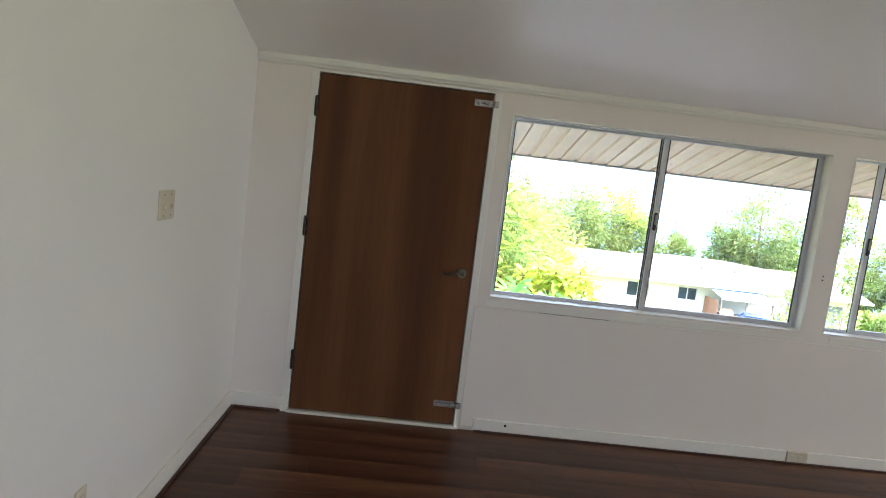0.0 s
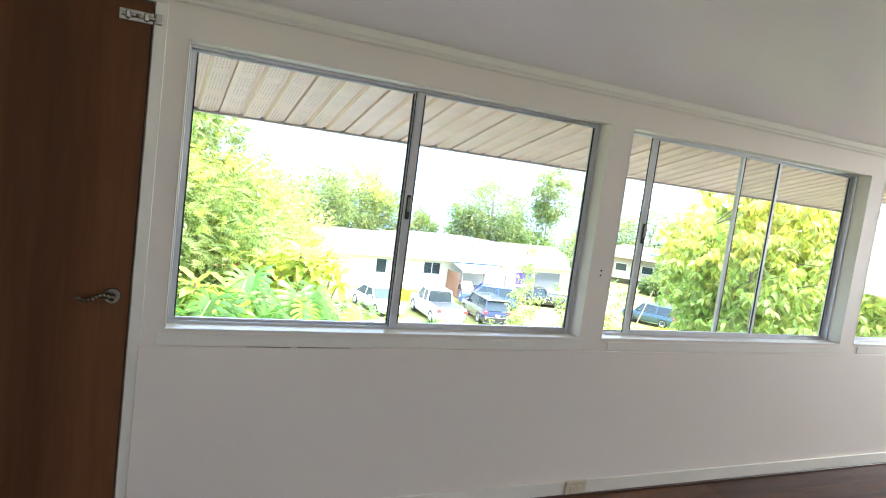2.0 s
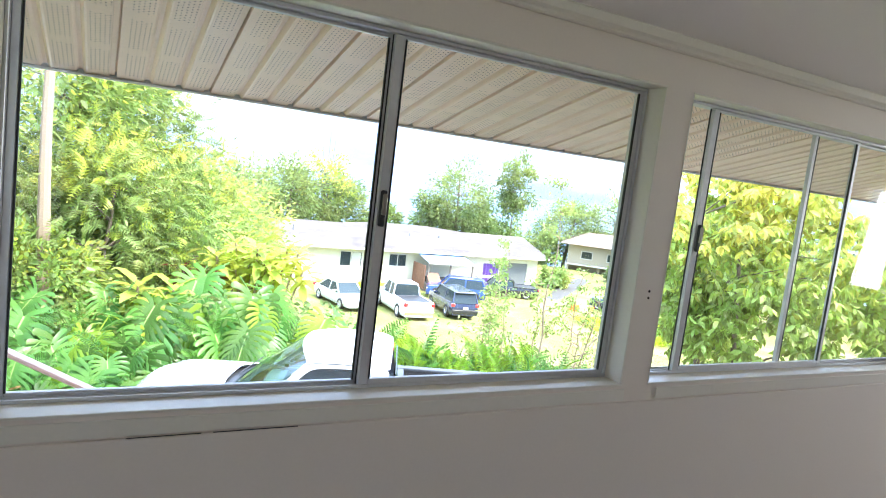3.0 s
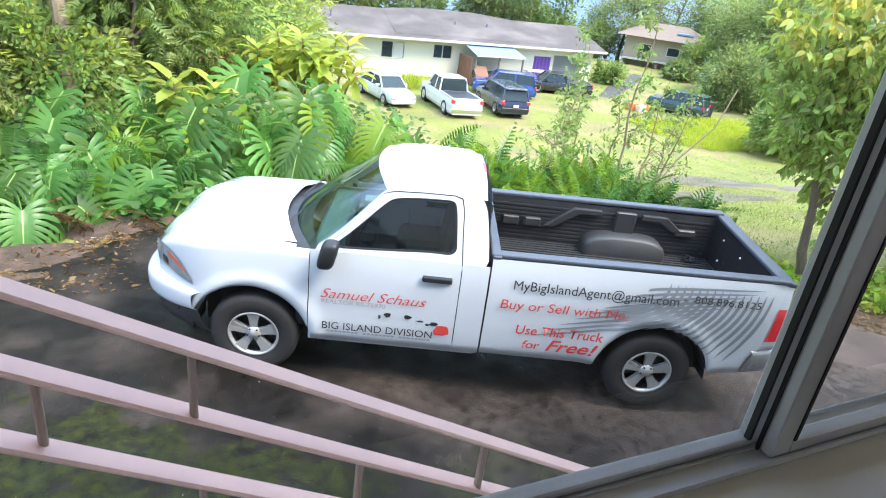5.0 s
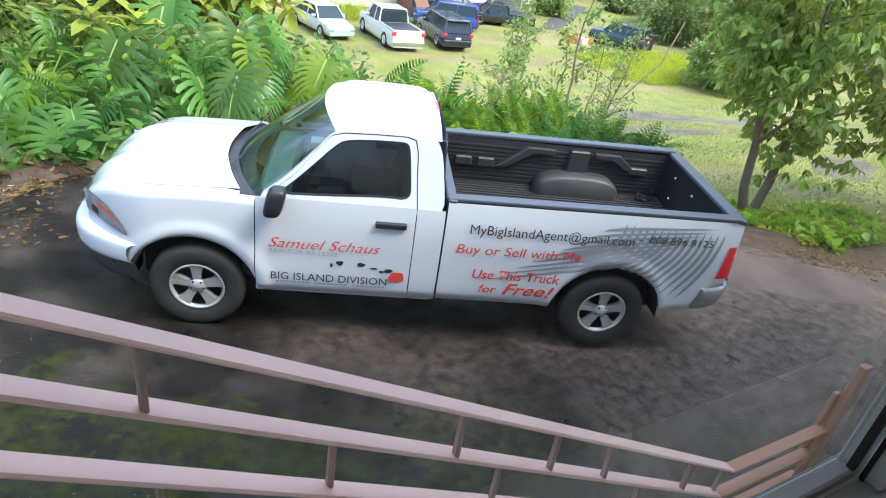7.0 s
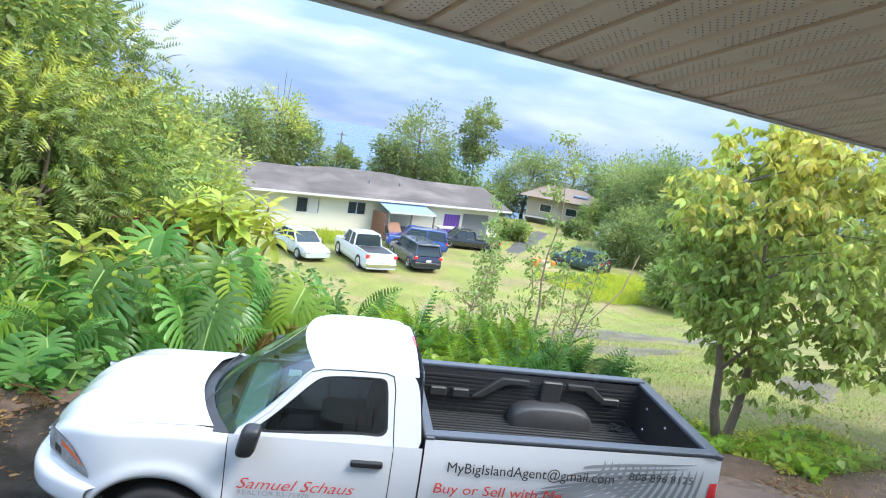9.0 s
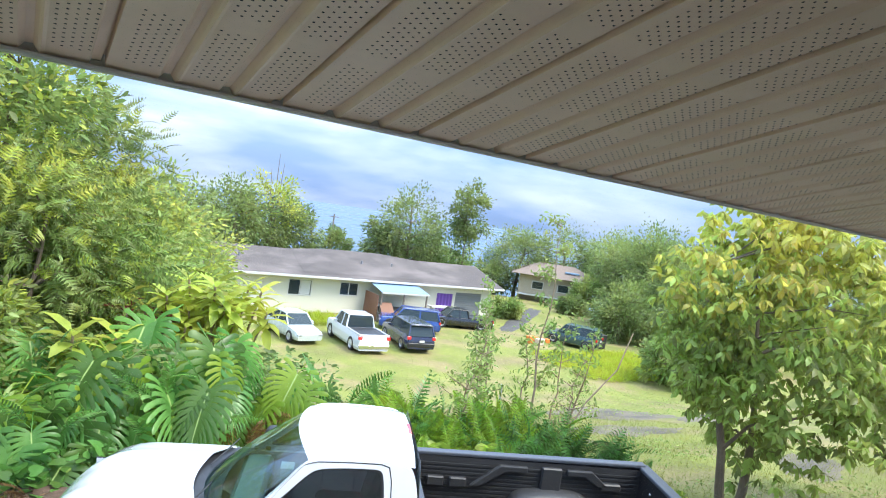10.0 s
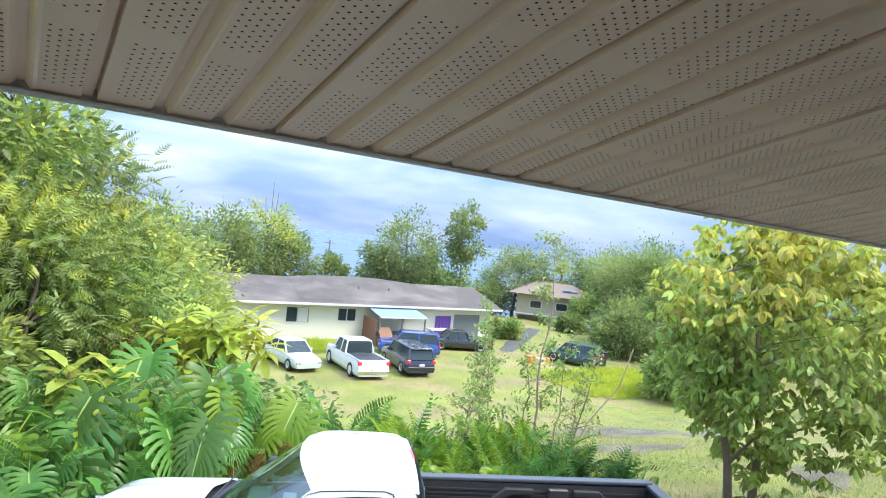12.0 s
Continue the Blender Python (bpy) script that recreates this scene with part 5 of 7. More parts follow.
patch("worn_patch", 6.9, 8.6, 1.4, 0.4, M["worn"], "pale gravelly worn edge of the asphalt", 83, 0.012, -0.5, flat, "structure", "driveway")
patch("bright_grass", 33.5, 31.0, 6.0, 3.6, M["grass_bright"], "patch of bright yellow-green grass", 91, 0.05, -0.5, ground_z, "structure", "grass")
patch("side_road", 38, 46, 10, 0.9, M["road"], "narrow grey road beside the house", 71, 0.05, 0.7, ground_z, "structure", "road")

# ---- neighbour's long house ----
HY, HG, EAVE_H = 45.4, -6.35, -3.70
house = thing("neighbour_house", "long cream single-storey house with a grey shingled roof", "house", pose(0.6, -0.3, -0.28))
holes_h = [(15.6, 17.2, -5.15, -4.15), (19.4, 20.75, -5.0, -4.15), (24.9, 26.1, -4.7, -4.15), (27.6, 29.1, -6.3, -4.45), (29.35, 31.9, -6.3, -4.3)]
bm = bmesh.new()
left = 3.0
for a, b, z0, z1 in holes_h:
    box(left, a, HY, HY + 0.2, HG - 0.6, EAVE_H, bm=bm)
    box(a, b, HY, HY + 0.2, HG - 0.6, z0, bm=bm)
    box(a, b, HY, HY + 0.2, z1, EAVE_H, bm=bm)
    left = b
box(left, 32.9, HY, HY + 0.2, HG - 0.6, EAVE_H, bm=bm)
part("front_wall", bm, M["house"], house, "cream painted siding")
part("end_wall", box(32.7, 32.9, HY + 0.2, 54.0, HG - 0.6, EAVE_H), M["house"], house)
part("back_wall", box(3.0, 32.9, 54.0, 54.2, HG - 0.6, EAVE_H), M["house"], house)
part("far_end_wall", box(3.0, 3.2, HY + 0.2, 54.0, HG - 0.6, EAVE_H), M["house"], house)
y_e0, y_r, y_e1 = HY - 0.75, 49.9, 54.9


def hip(x0, x1, run, zr, ze):
    bm = bmesh.new()
    c = [bm.verts.new(p) for p in ((x0, y_e0, ze), (x1, y_e0, ze), (x1, y_e1, ze), (x0, y_e1, ze), (x0 + run[0], y_r, zr), (x1 - run[1], y_r, zr))]
    for f in ((0, 1, 5, 4), (1, 2, 5), (2, 3, 4, 5), (3, 0, 4)):
        bm.faces.new([c[i] for i in f])
    bm.faces.new([c[i] for i in (3, 2, 1, 0)])
    return bm


part("roof", hip(2.0, 33.6, (4, -0.5), -2.50, EAVE_H - 0.02), M["roofing"], house, "weathered grey shingle roof")
rows = [[(x, y_e0 + 0.6, EAVE_H + 0.135) for x in (16.5, 19.0, 25.5, 28.0)],
        [(x, y_r, z) for x, z in ((17.0, -2.485), (19.8, -2.24), (24.4, -2.24), (27.6, -2.485))],
        [(x, y_r + 0.4, -2.66) for x in (17.0, 19.8, 24.4, 27.6)]]
part("roof_raised_part", sheet(rows), M["roofing"], house)
part("fascia_board", box(2.0, 33.6, y_e0 - 0.03, y_e0 + 0.02, EAVE_H - 0.15, EAVE_H), M["house_trim"], house)
part("eave_soffit", box(2.0, 33.6, y_e0, HY, EAVE_H - 0.16, EAVE_H - 0.12), M["house_trim"], house)
for x in (12.6, 21.8, 24.4):
    part("vent_pipe", tube((x, 47.5, -3.2), (x, 47.5, -2.7), 0.07), M["shutter"], house)
for a, b, z0, z1 in holes_h[:3]:
    w = part("window", box(a - 0.06, b + 0.06, HY - 0.03, HY, z1, z1 + 0.07), M["house_trim"], house)
    part("sill", box(a - 0.06, b + 0.06, HY - 0.04, HY, z0 - 0.07, z0), M["house_trim"], w)
    part("jamb", box(a - 0.06, a, HY - 0.03, HY, z0, z1), M["house_trim"], w)
    part("jamb", box(b, b + 0.06, HY - 0.03, HY, z0, z1), M["house_trim"], w)
    mid = (a + b) / 2
    part("mullion", box(mid - 0.03, mid + 0.03, HY + 0.01, HY + 0.06, z0, z1), M["house_trim"], w)
    part("pane", box(a, mid - 0.03, HY + 0.04, HY + 0.05, z0, z1), M["car_glass"], w)
    part("pane", box(mid + 0.03, b, HY + 0.05, HY + 0.06, z0, z1), M["car_glass"], w)
part("curtain", box(16.45, 17.15, HY + 0.02, HY + 0.035, -5.13, -4.17), M["house_trim"], house, "pale curtain in the window")
shut = part("roller_door", box(29.35, 31.9, HY + 0.08, HY + 0.12, -6.3, -4.3), M["shutter"], house, "grey slatted garage door")
for k in range(13):
    part("slat", box(29.38, 31.87, HY + 0.06, HY + 0.085, -6.28 + 0.155 * k, -6.15 + 0.155 * k, 0.01), M["shutter"], shut)
rows = [[(27.6 + 1.5 * k / 24, HY + 0.04 + 0.05 * math.sin(k * 1.3), z) for k in range(25)] for z in (-6.2, -5.4, -4.46)]
part("purple_curtain", sheet(rows), M["purple"], house, "purple cloth hung in the doorway", smooth=True)
porch = thing("entry_porch", "small porch with a pale blue sheet-metal roof", "porch", pose(1.2, -0.3, -0.22))
bm = sheet([[(20.9 + 3.9 * k / 30, 43.0 + 2.3 * f, -4.34 + 0.44 * f + (0.02 if k % 2 else 0)) for k in range(31)] for f in (0, 1)])
part("porch_roof", bm, M["metal_roof"], porch, "pale blue corrugated sheet metal")
part("roof_edge", box(20.9, 24.8, 42.95, 43.0, -4.44, -4.34), M["house_trim"], porch)
for x in (21.0, 22.8, 24.7):
    part("porch_post", beam((x, 43.15, HG), (x, 43.15, -4.36), 0.1, 0.1), M["timber"], porch)
part("porch_deck", box(20.8, 25.3, 43.1, HY, HG - 0.4, -5.75), M["timber"], porch)
for k in range(8):
    part("side_slat", box(20.75, 20.8, 43.2 + 0.26 * k, 43.43 + 0.26 * k, HG, -4.6), M["redwood"], porch)
part("ramp", sheet([[(20.9, 42.0, HG), (21.9, 42.0, HG)], [(20.9, 43.3, -5.1), (21.9, 43.3, -5.1)]]), M["redwood"], porch)
part("bench_table", box(25.8, 28.4, 44.0, 44.7, -5.45, -5.35), M["house_trim"], porch)
for x in (26.0, 28.2):
    part("table_leg", box(x, x + 0.08, 44.1, 44.6, HG, -5.45), M["house_trim"], porch)

# ---- second house, partly hidden ----
tan = thing("tan_house", "tan two-storey house half hidden by trees", "house", pose(49.8, 55.0, -1.0, 0, 0, -40))
part("upper_wall", box(-4.0, 4.0, 0, 6.0, -4.9, -2.75), M["tan_house"], tan)
part("ground_wall", box(-4.0, 4.0, 1.2, 6.0, -8.4, -4.9), M["tan_house"], tan)
part("slab", box(-4.2, 4.2, -0.3, 6.0, -5.05, -4.9), M["house_trim"], tan)
bm = bmesh.new()
c = [bm.verts.new(p) for p in ((-4.9, -0.9, -2.75), (4.9, -0.9, -2.75), (4.9, 6.9, -2.75), (-4.9, 6.9, -2.75), (-2.0, 3.0, -1.45), (2.0, 3.0, -1.45))]
for f in ((0, 1, 5, 4), (1, 2, 5), (2, 3, 4, 5), (3, 0, 4), (3, 2, 1, 0)):
    bm.faces.new([c[i] for i in f])
part("roof", bm, M["brown_roof"], tan, "brown roof")
part("skylight", box(0.9, 2.4, 0.6, 1.5, -2.15, -2.0), M["metal_roof"], tan, at=pose(0, 0, 0.0))
for x in (-2.6, 0.2, 2.2):
    w = part("window", box(x, x + 1.3, -0.03, 0.02, -4.3, -3.4), M["house_trim"], tan)
    part("pane", box(x + 0.08, x + 1.22, -0.05, -0.03, -4.22, -3.48), M["car_glass"], w)
for x in (-3.9, -0.5, 3.8):
    part("column", box(x - 0.1, x + 0.1, -0.1, 0.1, -8.4, -5.05), M["tan_house"], tan)

pole = thing("utility_pole", "thin wooden utility pole with a crossarm far off", "utility pole", pose(26.0, 62.0, 0))
part("shaft", tube((0, 0, -8), (0, 0, -0.15), 0.09, 0.07), M["timber"], pole)
part("crossarm", box(-0.5, 0.5, -0.04, 0.04, -0.45, -0.38), M["timber"], pole)


# ---- parked cars ----
def car(name, label, at, paint, length, wide, high, kind, wheel_r=0.34):
    """A parked car: x from nose to tail, y across, z up."""
    c = thing(name, label, "car", at)
    L, W, H = length, wide, high
    belt = H * (0.62 if kind == "sedan" else 0.60)
    nose = H * (0.50 if kind == "sedan" else 0.56)
    stations = {"sedan": ((0, nose * 0.78), (0.05, nose), (0.27, belt * 0.97), (0.6, belt), (0.82, belt), (0.98, belt * 0.92), (1, belt * 0.7)),
                "suv": ((0, nose * 0.8), (0.04, nose), (0.25, belt * 0.98), (0.6, belt), (0.9, belt), (0.99, belt * 0.95), (1, belt * 0.7)),
                "pickup": ((0, nose * 0.8), (0.04, nose), (0.24, belt * 0.98), (0.6, belt), (0.9, belt), (0.99, belt), (1, belt * 0.8))}[kind]
    rows = []
    for f, z in stations:
        pin = 0.12 if f < 0.02 else 0.05 if f in (0.04, 0.05) or f > 0.97 else 0.0
        h = W / 2 - pin
        rows.append([(f * L, -h + 0.06, 0.24), (f * L, -h, 0.40), (f * L, -h, z * 0.72), (f * L, -h + 0.05, z - 0.03), (f * L, -h + 0.16, z),
                     (f * L, h - 0.16, z), (f * L, h - 0.05, z - 0.03), (f * L, h, z * 0.72), (f * L, h, 0.40), (f * L, h - 0.06, 0.24)])
    bm = sheet(rows, close=True)
    bm.faces.new([bm.verts.new(p) for p in rows[0]])
    bm.faces.new([bm.verts.new(p) for p in rows[-1]][::-1])
    part("body", bm, paint, c)
    prof = {"sedan": ((0.27, 0.40, 0.68, 0.86), 0.90), "suv": ((0.25, 0.37, 0.93, 0.985), 0.97), "pickup": ((0.24, 0.34, 0.57, 0.60), 0.94)}[kind][0]
    h0, h1 = W / 2 - 0.10, W / 2 - 0.24
    zt = H - 0.05
    low = [(prof[0] * L, belt - 0.02), (prof[3] * L, belt - 0.02)]
    top = [(prof[1] * L, zt), (prof[2] * L, zt)]
    rows = [[(low[0][0], -h0, belt - 0.02), (low[1][0], -h0, belt - 0.02), (low[1][0], h0, belt - 0.02), (low[0][0], h0, belt - 0.02)],
            [(top[0][0], -h1, zt), (top[1][0], -h1, zt), (top[1][0], h1, zt), (top[0][0], h1, zt)]]
    cab = part("greenhouse", sheet(rows, close=True), M["car_glass"], c, "dark windows")
    part("roof", box(top[0][0] - 0.03, top[1][0] + 0.03, -h1 - 0.02, h1 + 0.02, zt - 0.02, H, 0.02), paint, c)
    for s in (-1, 1):
        for a, b in ((low[0], top[0]), (low[1], top[1])):
            part("pillar", beam((a[0], s * h0, a[1]), (b[0], s * h1, b[1]), 0.08, 0.08), paint, cab)
        m = (top[0][0] + top[1][0]) / 2
        part("pillar", beam((m, s * h0, belt), (m, s * h1, zt), 0.09, 0.05), paint, cab)
        part("mirror", box(low[0][0] + 0.25, low[0][0] + 0.40, s * (W / 2) - 0.1, s * (W / 2) + 0.14, belt, belt + 0.14, 0.03), paint, c)
        part("tail_lamp", box(L - 0.10, L + 0.012, s * (W / 2 - 0.12) - 0.11, s * (W / 2 - 0.12) + 0.11, belt * 0.78, belt * 0.97, 0.02), M["lamp_red"], c, "red tail lamp")
        part("headlight", box(-0.01, 0.12, s * (W / 2 - 0.25) - 0.14, s * (W / 2 - 0.25) + 0.14, nose * 0.66, nose * 0.82, 0.02), M["lamp_clear"], c)
        for f in (0.18, 0.80):
            wheel(c, f * L, s * (W / 2 + 0.01), wheel_r, wheel_r * 0.6, s > 0, False)
    part("rear_bumper", box(L - 0.05, L + 0.06, -W / 2 + 0.06, W / 2 - 0.06, 0.36, 0.58, 0.03), M["chrome"] if kind == "pickup" else M["black_trim"], c)
    part("number_plate", box(L + 0.058, L + 0.066, -0.16, 0.16, 0.62, 0.76), M["house_trim"], c)
    if kind == "pickup":
        part("bed_well", box(0.62 * L, 0.975 * L, -W / 2 + 0.14, W / 2 - 0.14, belt + 0.001, belt + 0.012), M["liner"], c, "dark open cargo bed")
        for s in (-1, 1):
            part("bed_rail", box(0.61 * L, 0.99 * L, s * (W / 2 - 0.1) - 0.05, s * (W / 2 - 0.1) + 0.05, belt - 0.01, belt + 0.05, 0.01), paint, c)
        part("tailgate", box(0.975 * L, 0.995 * L, -W / 2 + 0.1, W / 2 - 0.1, belt * 0.6, belt + 0.05, 0.01), paint, c)
        part("rear_window", box(0.585 * L, 0.602 * L, -h1, h1, belt + 0.05, H - 0.14), M["car_glass"], c)
    if kind == "suv":
        part("rear_spoiler", box(0.93 * L, 0.985 * L, -h1, h1, H - 0.06, H - 0.02, 0.01), paint, c)
    return c


def parked(x, y, turn):
    return pose(x, y, ground_z(x, y) + 0.02, 0, 0, turn)


car("parked_pickup", "white pickup truck parked on the lawn", parked(17.5, 39.0, -93), M["paint_white"], 5.3, 1.9, 1.78, "pickup", 0.4)
car("parked_suv", "dark navy sport utility car parked on the lawn", parked(20.95, 38.4, -97), M["navy_paint"], 4.4, 1.8, 1.62, "suv", 0.36)
car("parked_sedan", "pale silver sedan parked on the lawn", parked(14.4, 35.8, 98), M["silver_paint"], 4.6, 1.75, 1.42, "sedan", 0.32)
car("parked_jeep", "blue off-road car parked before the porch", parked(21.3, 41.2, -25), M["blue_paint"], 4.1, 1.8, 1.55, "suv", 0.4)
car("parked_truck", "black pickup truck parked by the garage", parked(26.0, 42.6, -18), M["black_paint"], 4.9, 1.8, 1.4, "pickup", 0.38)
car("parked_coupe", "teal car parked among the grass", parked(33.9, 38.2, -62), M["teal_paint"], 3.9, 1.7, 1.5, "suv", 0.33)
car("red_car", "red car parked below the tan house", pose(46.6, 52.5, -8.35, 0, 0, -50), M["red_paint"], 4.3, 1.75, 1.4, "sedan", 0.32)
binn = thing("wheelie_bin", "black plastic wheeled rubbish bin in the grass", "rubbish bin", pose(36.9, 35.8, ground_z(36.9, 35.8)))
bm = prism([(-0.26, 0.05), (0.26, 0.05), (0.33, 1.0), (-0.33, 1.0)], -0.3, 0.3, 0.02)
part("bin_body", bm, M["black_trim"], binn)
part("lid", box(-0.36, 0.36, -0.34, 0.34, 1.0, 1.07, 0.02), M["black_trim"], binn)
part("bin_wheel", tube((-0.28, 0.3, 0.1), (0.28, 0.3, 0.1), 0.1), M["rubber"], binn)
heap = thing("orange_pallets", "small orange plastic boxes stacked by the road", "box stack", pose(31.0, 36.8, ground_z(31.0, 36.8)))
for k, (x, y, s) in enumerate(((0, 0, 0.5), (0.9, 0.1, 0.4), (0.4, -0.5, 0.45), (1.7, 0.2, 0.3))):
    part("crate", box(x, x + s * 1.3, y, y + s, 0, s, 0.03), M["orange"] if k != 2 else M["plastic"], heap)

# ---- plants ----
LEAF = (np.array([(0, 0, 0), (0.28, 0.20, 0.05), (0.70, 0.18, 0.0), (1, 0, -0.13), (0.70, -0.18, 0.0), (0.28, -0.20, 0.05), (0.5, 0, -0.03)]),
        [(0, 6, 1), (1, 6, 2), (2, 6, 3), (3, 6, 4), (4, 6, 5), (5, 6, 0)])
HEART = (np.array([(0, 0, 0), (-0.12, 0.22, 0.02), (0.06, 0.42, 0.0), (0.36, 0.42, -0.03), (0.70, 0.24, -0.07), (1, 0, -0.2), (0.70, -0.24, -0.07), (0.36, -0.42, -0.03), (0.06, -0.42, 0.0), (-0.12, -0.22, 0.02), (0.4, 0, -0.06)]),
         [(0, 10, 1), (1, 10, 2), (2, 10, 3), (3, 10, 4), (4, 10, 5), (5, 10, 6), (6, 10, 7), (7, 10, 8), (8, 10, 9), (9, 10, 0)])


def frond_template(pairs, reach, wide, arch):
    """A feather-shaped leaf of unit length: leaflets in pairs along an arching rib."""
    vs, fs = [], []
    for k in range(pairs):
        f = (k + 1) / pairs
        x, z = 0.10 + 0.88 * f, arch * (f - 1.6 * f * f)
        r = reach * (math.sin(math.pi * min(1.0, 0.18 + 0.80 * f)) ** 0.7)
        for sg in (-1, 1):
            n = len(vs)
            vs += [(x - wide, sg * 0.004, z), (x + 0.02 + 0.25 * r, sg * r * 0.5 + sg * wide * 0.3, z + 0.01), (x + 0.30 * r, sg * r, z - 0.14 * r), (x + wide * 0.6, sg * 0.004, z - 0.01)]
            fs.append((n, n + 1, n + 2, n + 3) if sg > 0 else (n + 3, n + 2, n + 1, n))
    n = len(vs)
    vs += [(0, 0.006, 0), (0, -0.006, 0), (0.55, 0.004, arch * 0.07), (0.55, -0.004, arch * 0.07), (1, 0, -0.6 * arch)]
    fs += [(n, n + 1, n + 3, n + 2), (n + 2, n + 3, n + 4)]
    return np.array(vs), fs


FROND = frond_template(15, 0.20, 0.030, 0.34)
PINNATE = frond_template(7, 0.26, 0.060, 0.22)
LONG = (np.array([(0, 0, 0), (0.35, 0.17, 0.05), (0.4, 0, 0.0), (0.35, -0.17, 0.05), (0.72, 0.15, -0.03), (0.76, 0, -0.08), (0.72, -0.15, -0.03), (1, 0, -0.22)]),
        [(0, 2, 1), (0, 3, 2), (1, 2, 5, 4), (2, 3, 6, 5), (4, 5, 7), (5, 6, 7)])
BROAD = (np.array([(0, 0, 0), (0.3, 0.17, 0.06), (0.33, 0, 0.0), (0.3, -0.17, 0.06), (0.68, 0.19, -0.02), (0.7, 0, -0.09), (0.68, -0.19, -0.02), (1, 0, -0.28)]),
         [(0, 2, 1), (0, 3, 2), (1, 2, 5, 4), (2, 3, 6, 5), (4, 5, 7), (5, 6, 7)])
BLADE = (np.array([(0, 0.03, 0), (0, -0.03, 0), (0.6, 0.02, 0), (0.6, -0.02, 0), (1, 0, -0.12)]), [(0, 1, 3, 2), (2, 3, 4)])


def scatter(points, axes, sizes, template, rng, roll=0.8):
    """Many leaves as one mesh: points, the way each one points, and its length."""
    tv, tf = template
    n, k = len(points), len(tv)
    ax = axes / (np.linalg.norm(axes, axis=1, keepdims=True) + 1e-9)
    up = np.tile(np.array([0, 0, 1.0]), (n, 1)) + rng.normal(0, roll, (n, 3))
    side = np.cross(up, ax)
    side /= np.linalg.norm(side, axis=1, keepdims=True) + 1e-9
    nor = np.cross(ax, side)
    co = points[:, None, :] + sizes[:, None, None] * (tv[None, :, 0:1] * ax[:, None, :] + tv[None, :, 1:2] * side[:, None, :] + tv[None, :, 2:3] * nor[:, None, :])
    co = co.reshape(-1, 3)
    loops = np.concatenate([np.array(f) for f in tf])
    lens = np.array([len(f) for f in tf])
    all_loops = (loops[None, :] + (np.arange(n) * k)[:, None]).ravel()
    starts = np.concatenate([[0], np.cumsum(np.tile(lens, n))[:-1]])
    me = bpy.data.meshes.new("leaves")
    me.vertices.add(len(co))
    me.vertices.foreach_set("co", co.astype(np.float32).ravel())
    me.loops.add(len(all_loops))
    me.loops.foreach_set("vertex_index", all_loops.astype(np.int32))
    me.polygons.add(len(starts))
    me.polygons.foreach_set("loop_start", starts.astype(np.int32))
    me.update(calc_edges=True)
    return me


def leafy(name, me, mat, parent=None, label=""):
    me.materials.append(mat)
    ob = new(name, me)
    if parent is not None:
        ob.parent = parent
    if label:
        ob["label"] = label
    return ob


def crown_points(rng, clumps, per, spread, droop, outward):
    """Leaves gathered in clumps, pointing away from the middle and hanging."""
    pts, axs = [], []
    for c, mid, s in clumps:
        p = rng.normal(0, 1, (per, 3)) * s * spread + c
        a = (p - c) * 1.0 + outward * (c - mid) / (np.linalg.norm(c - mid) + 1e-6) * s + rng.normal(0, 0.35, (per, 3)) * s
        a[:, 2] -= droop * s
        pts.append(p)
        axs.append(a)
    return np.concatenate(pts), np.concatenate(axs)


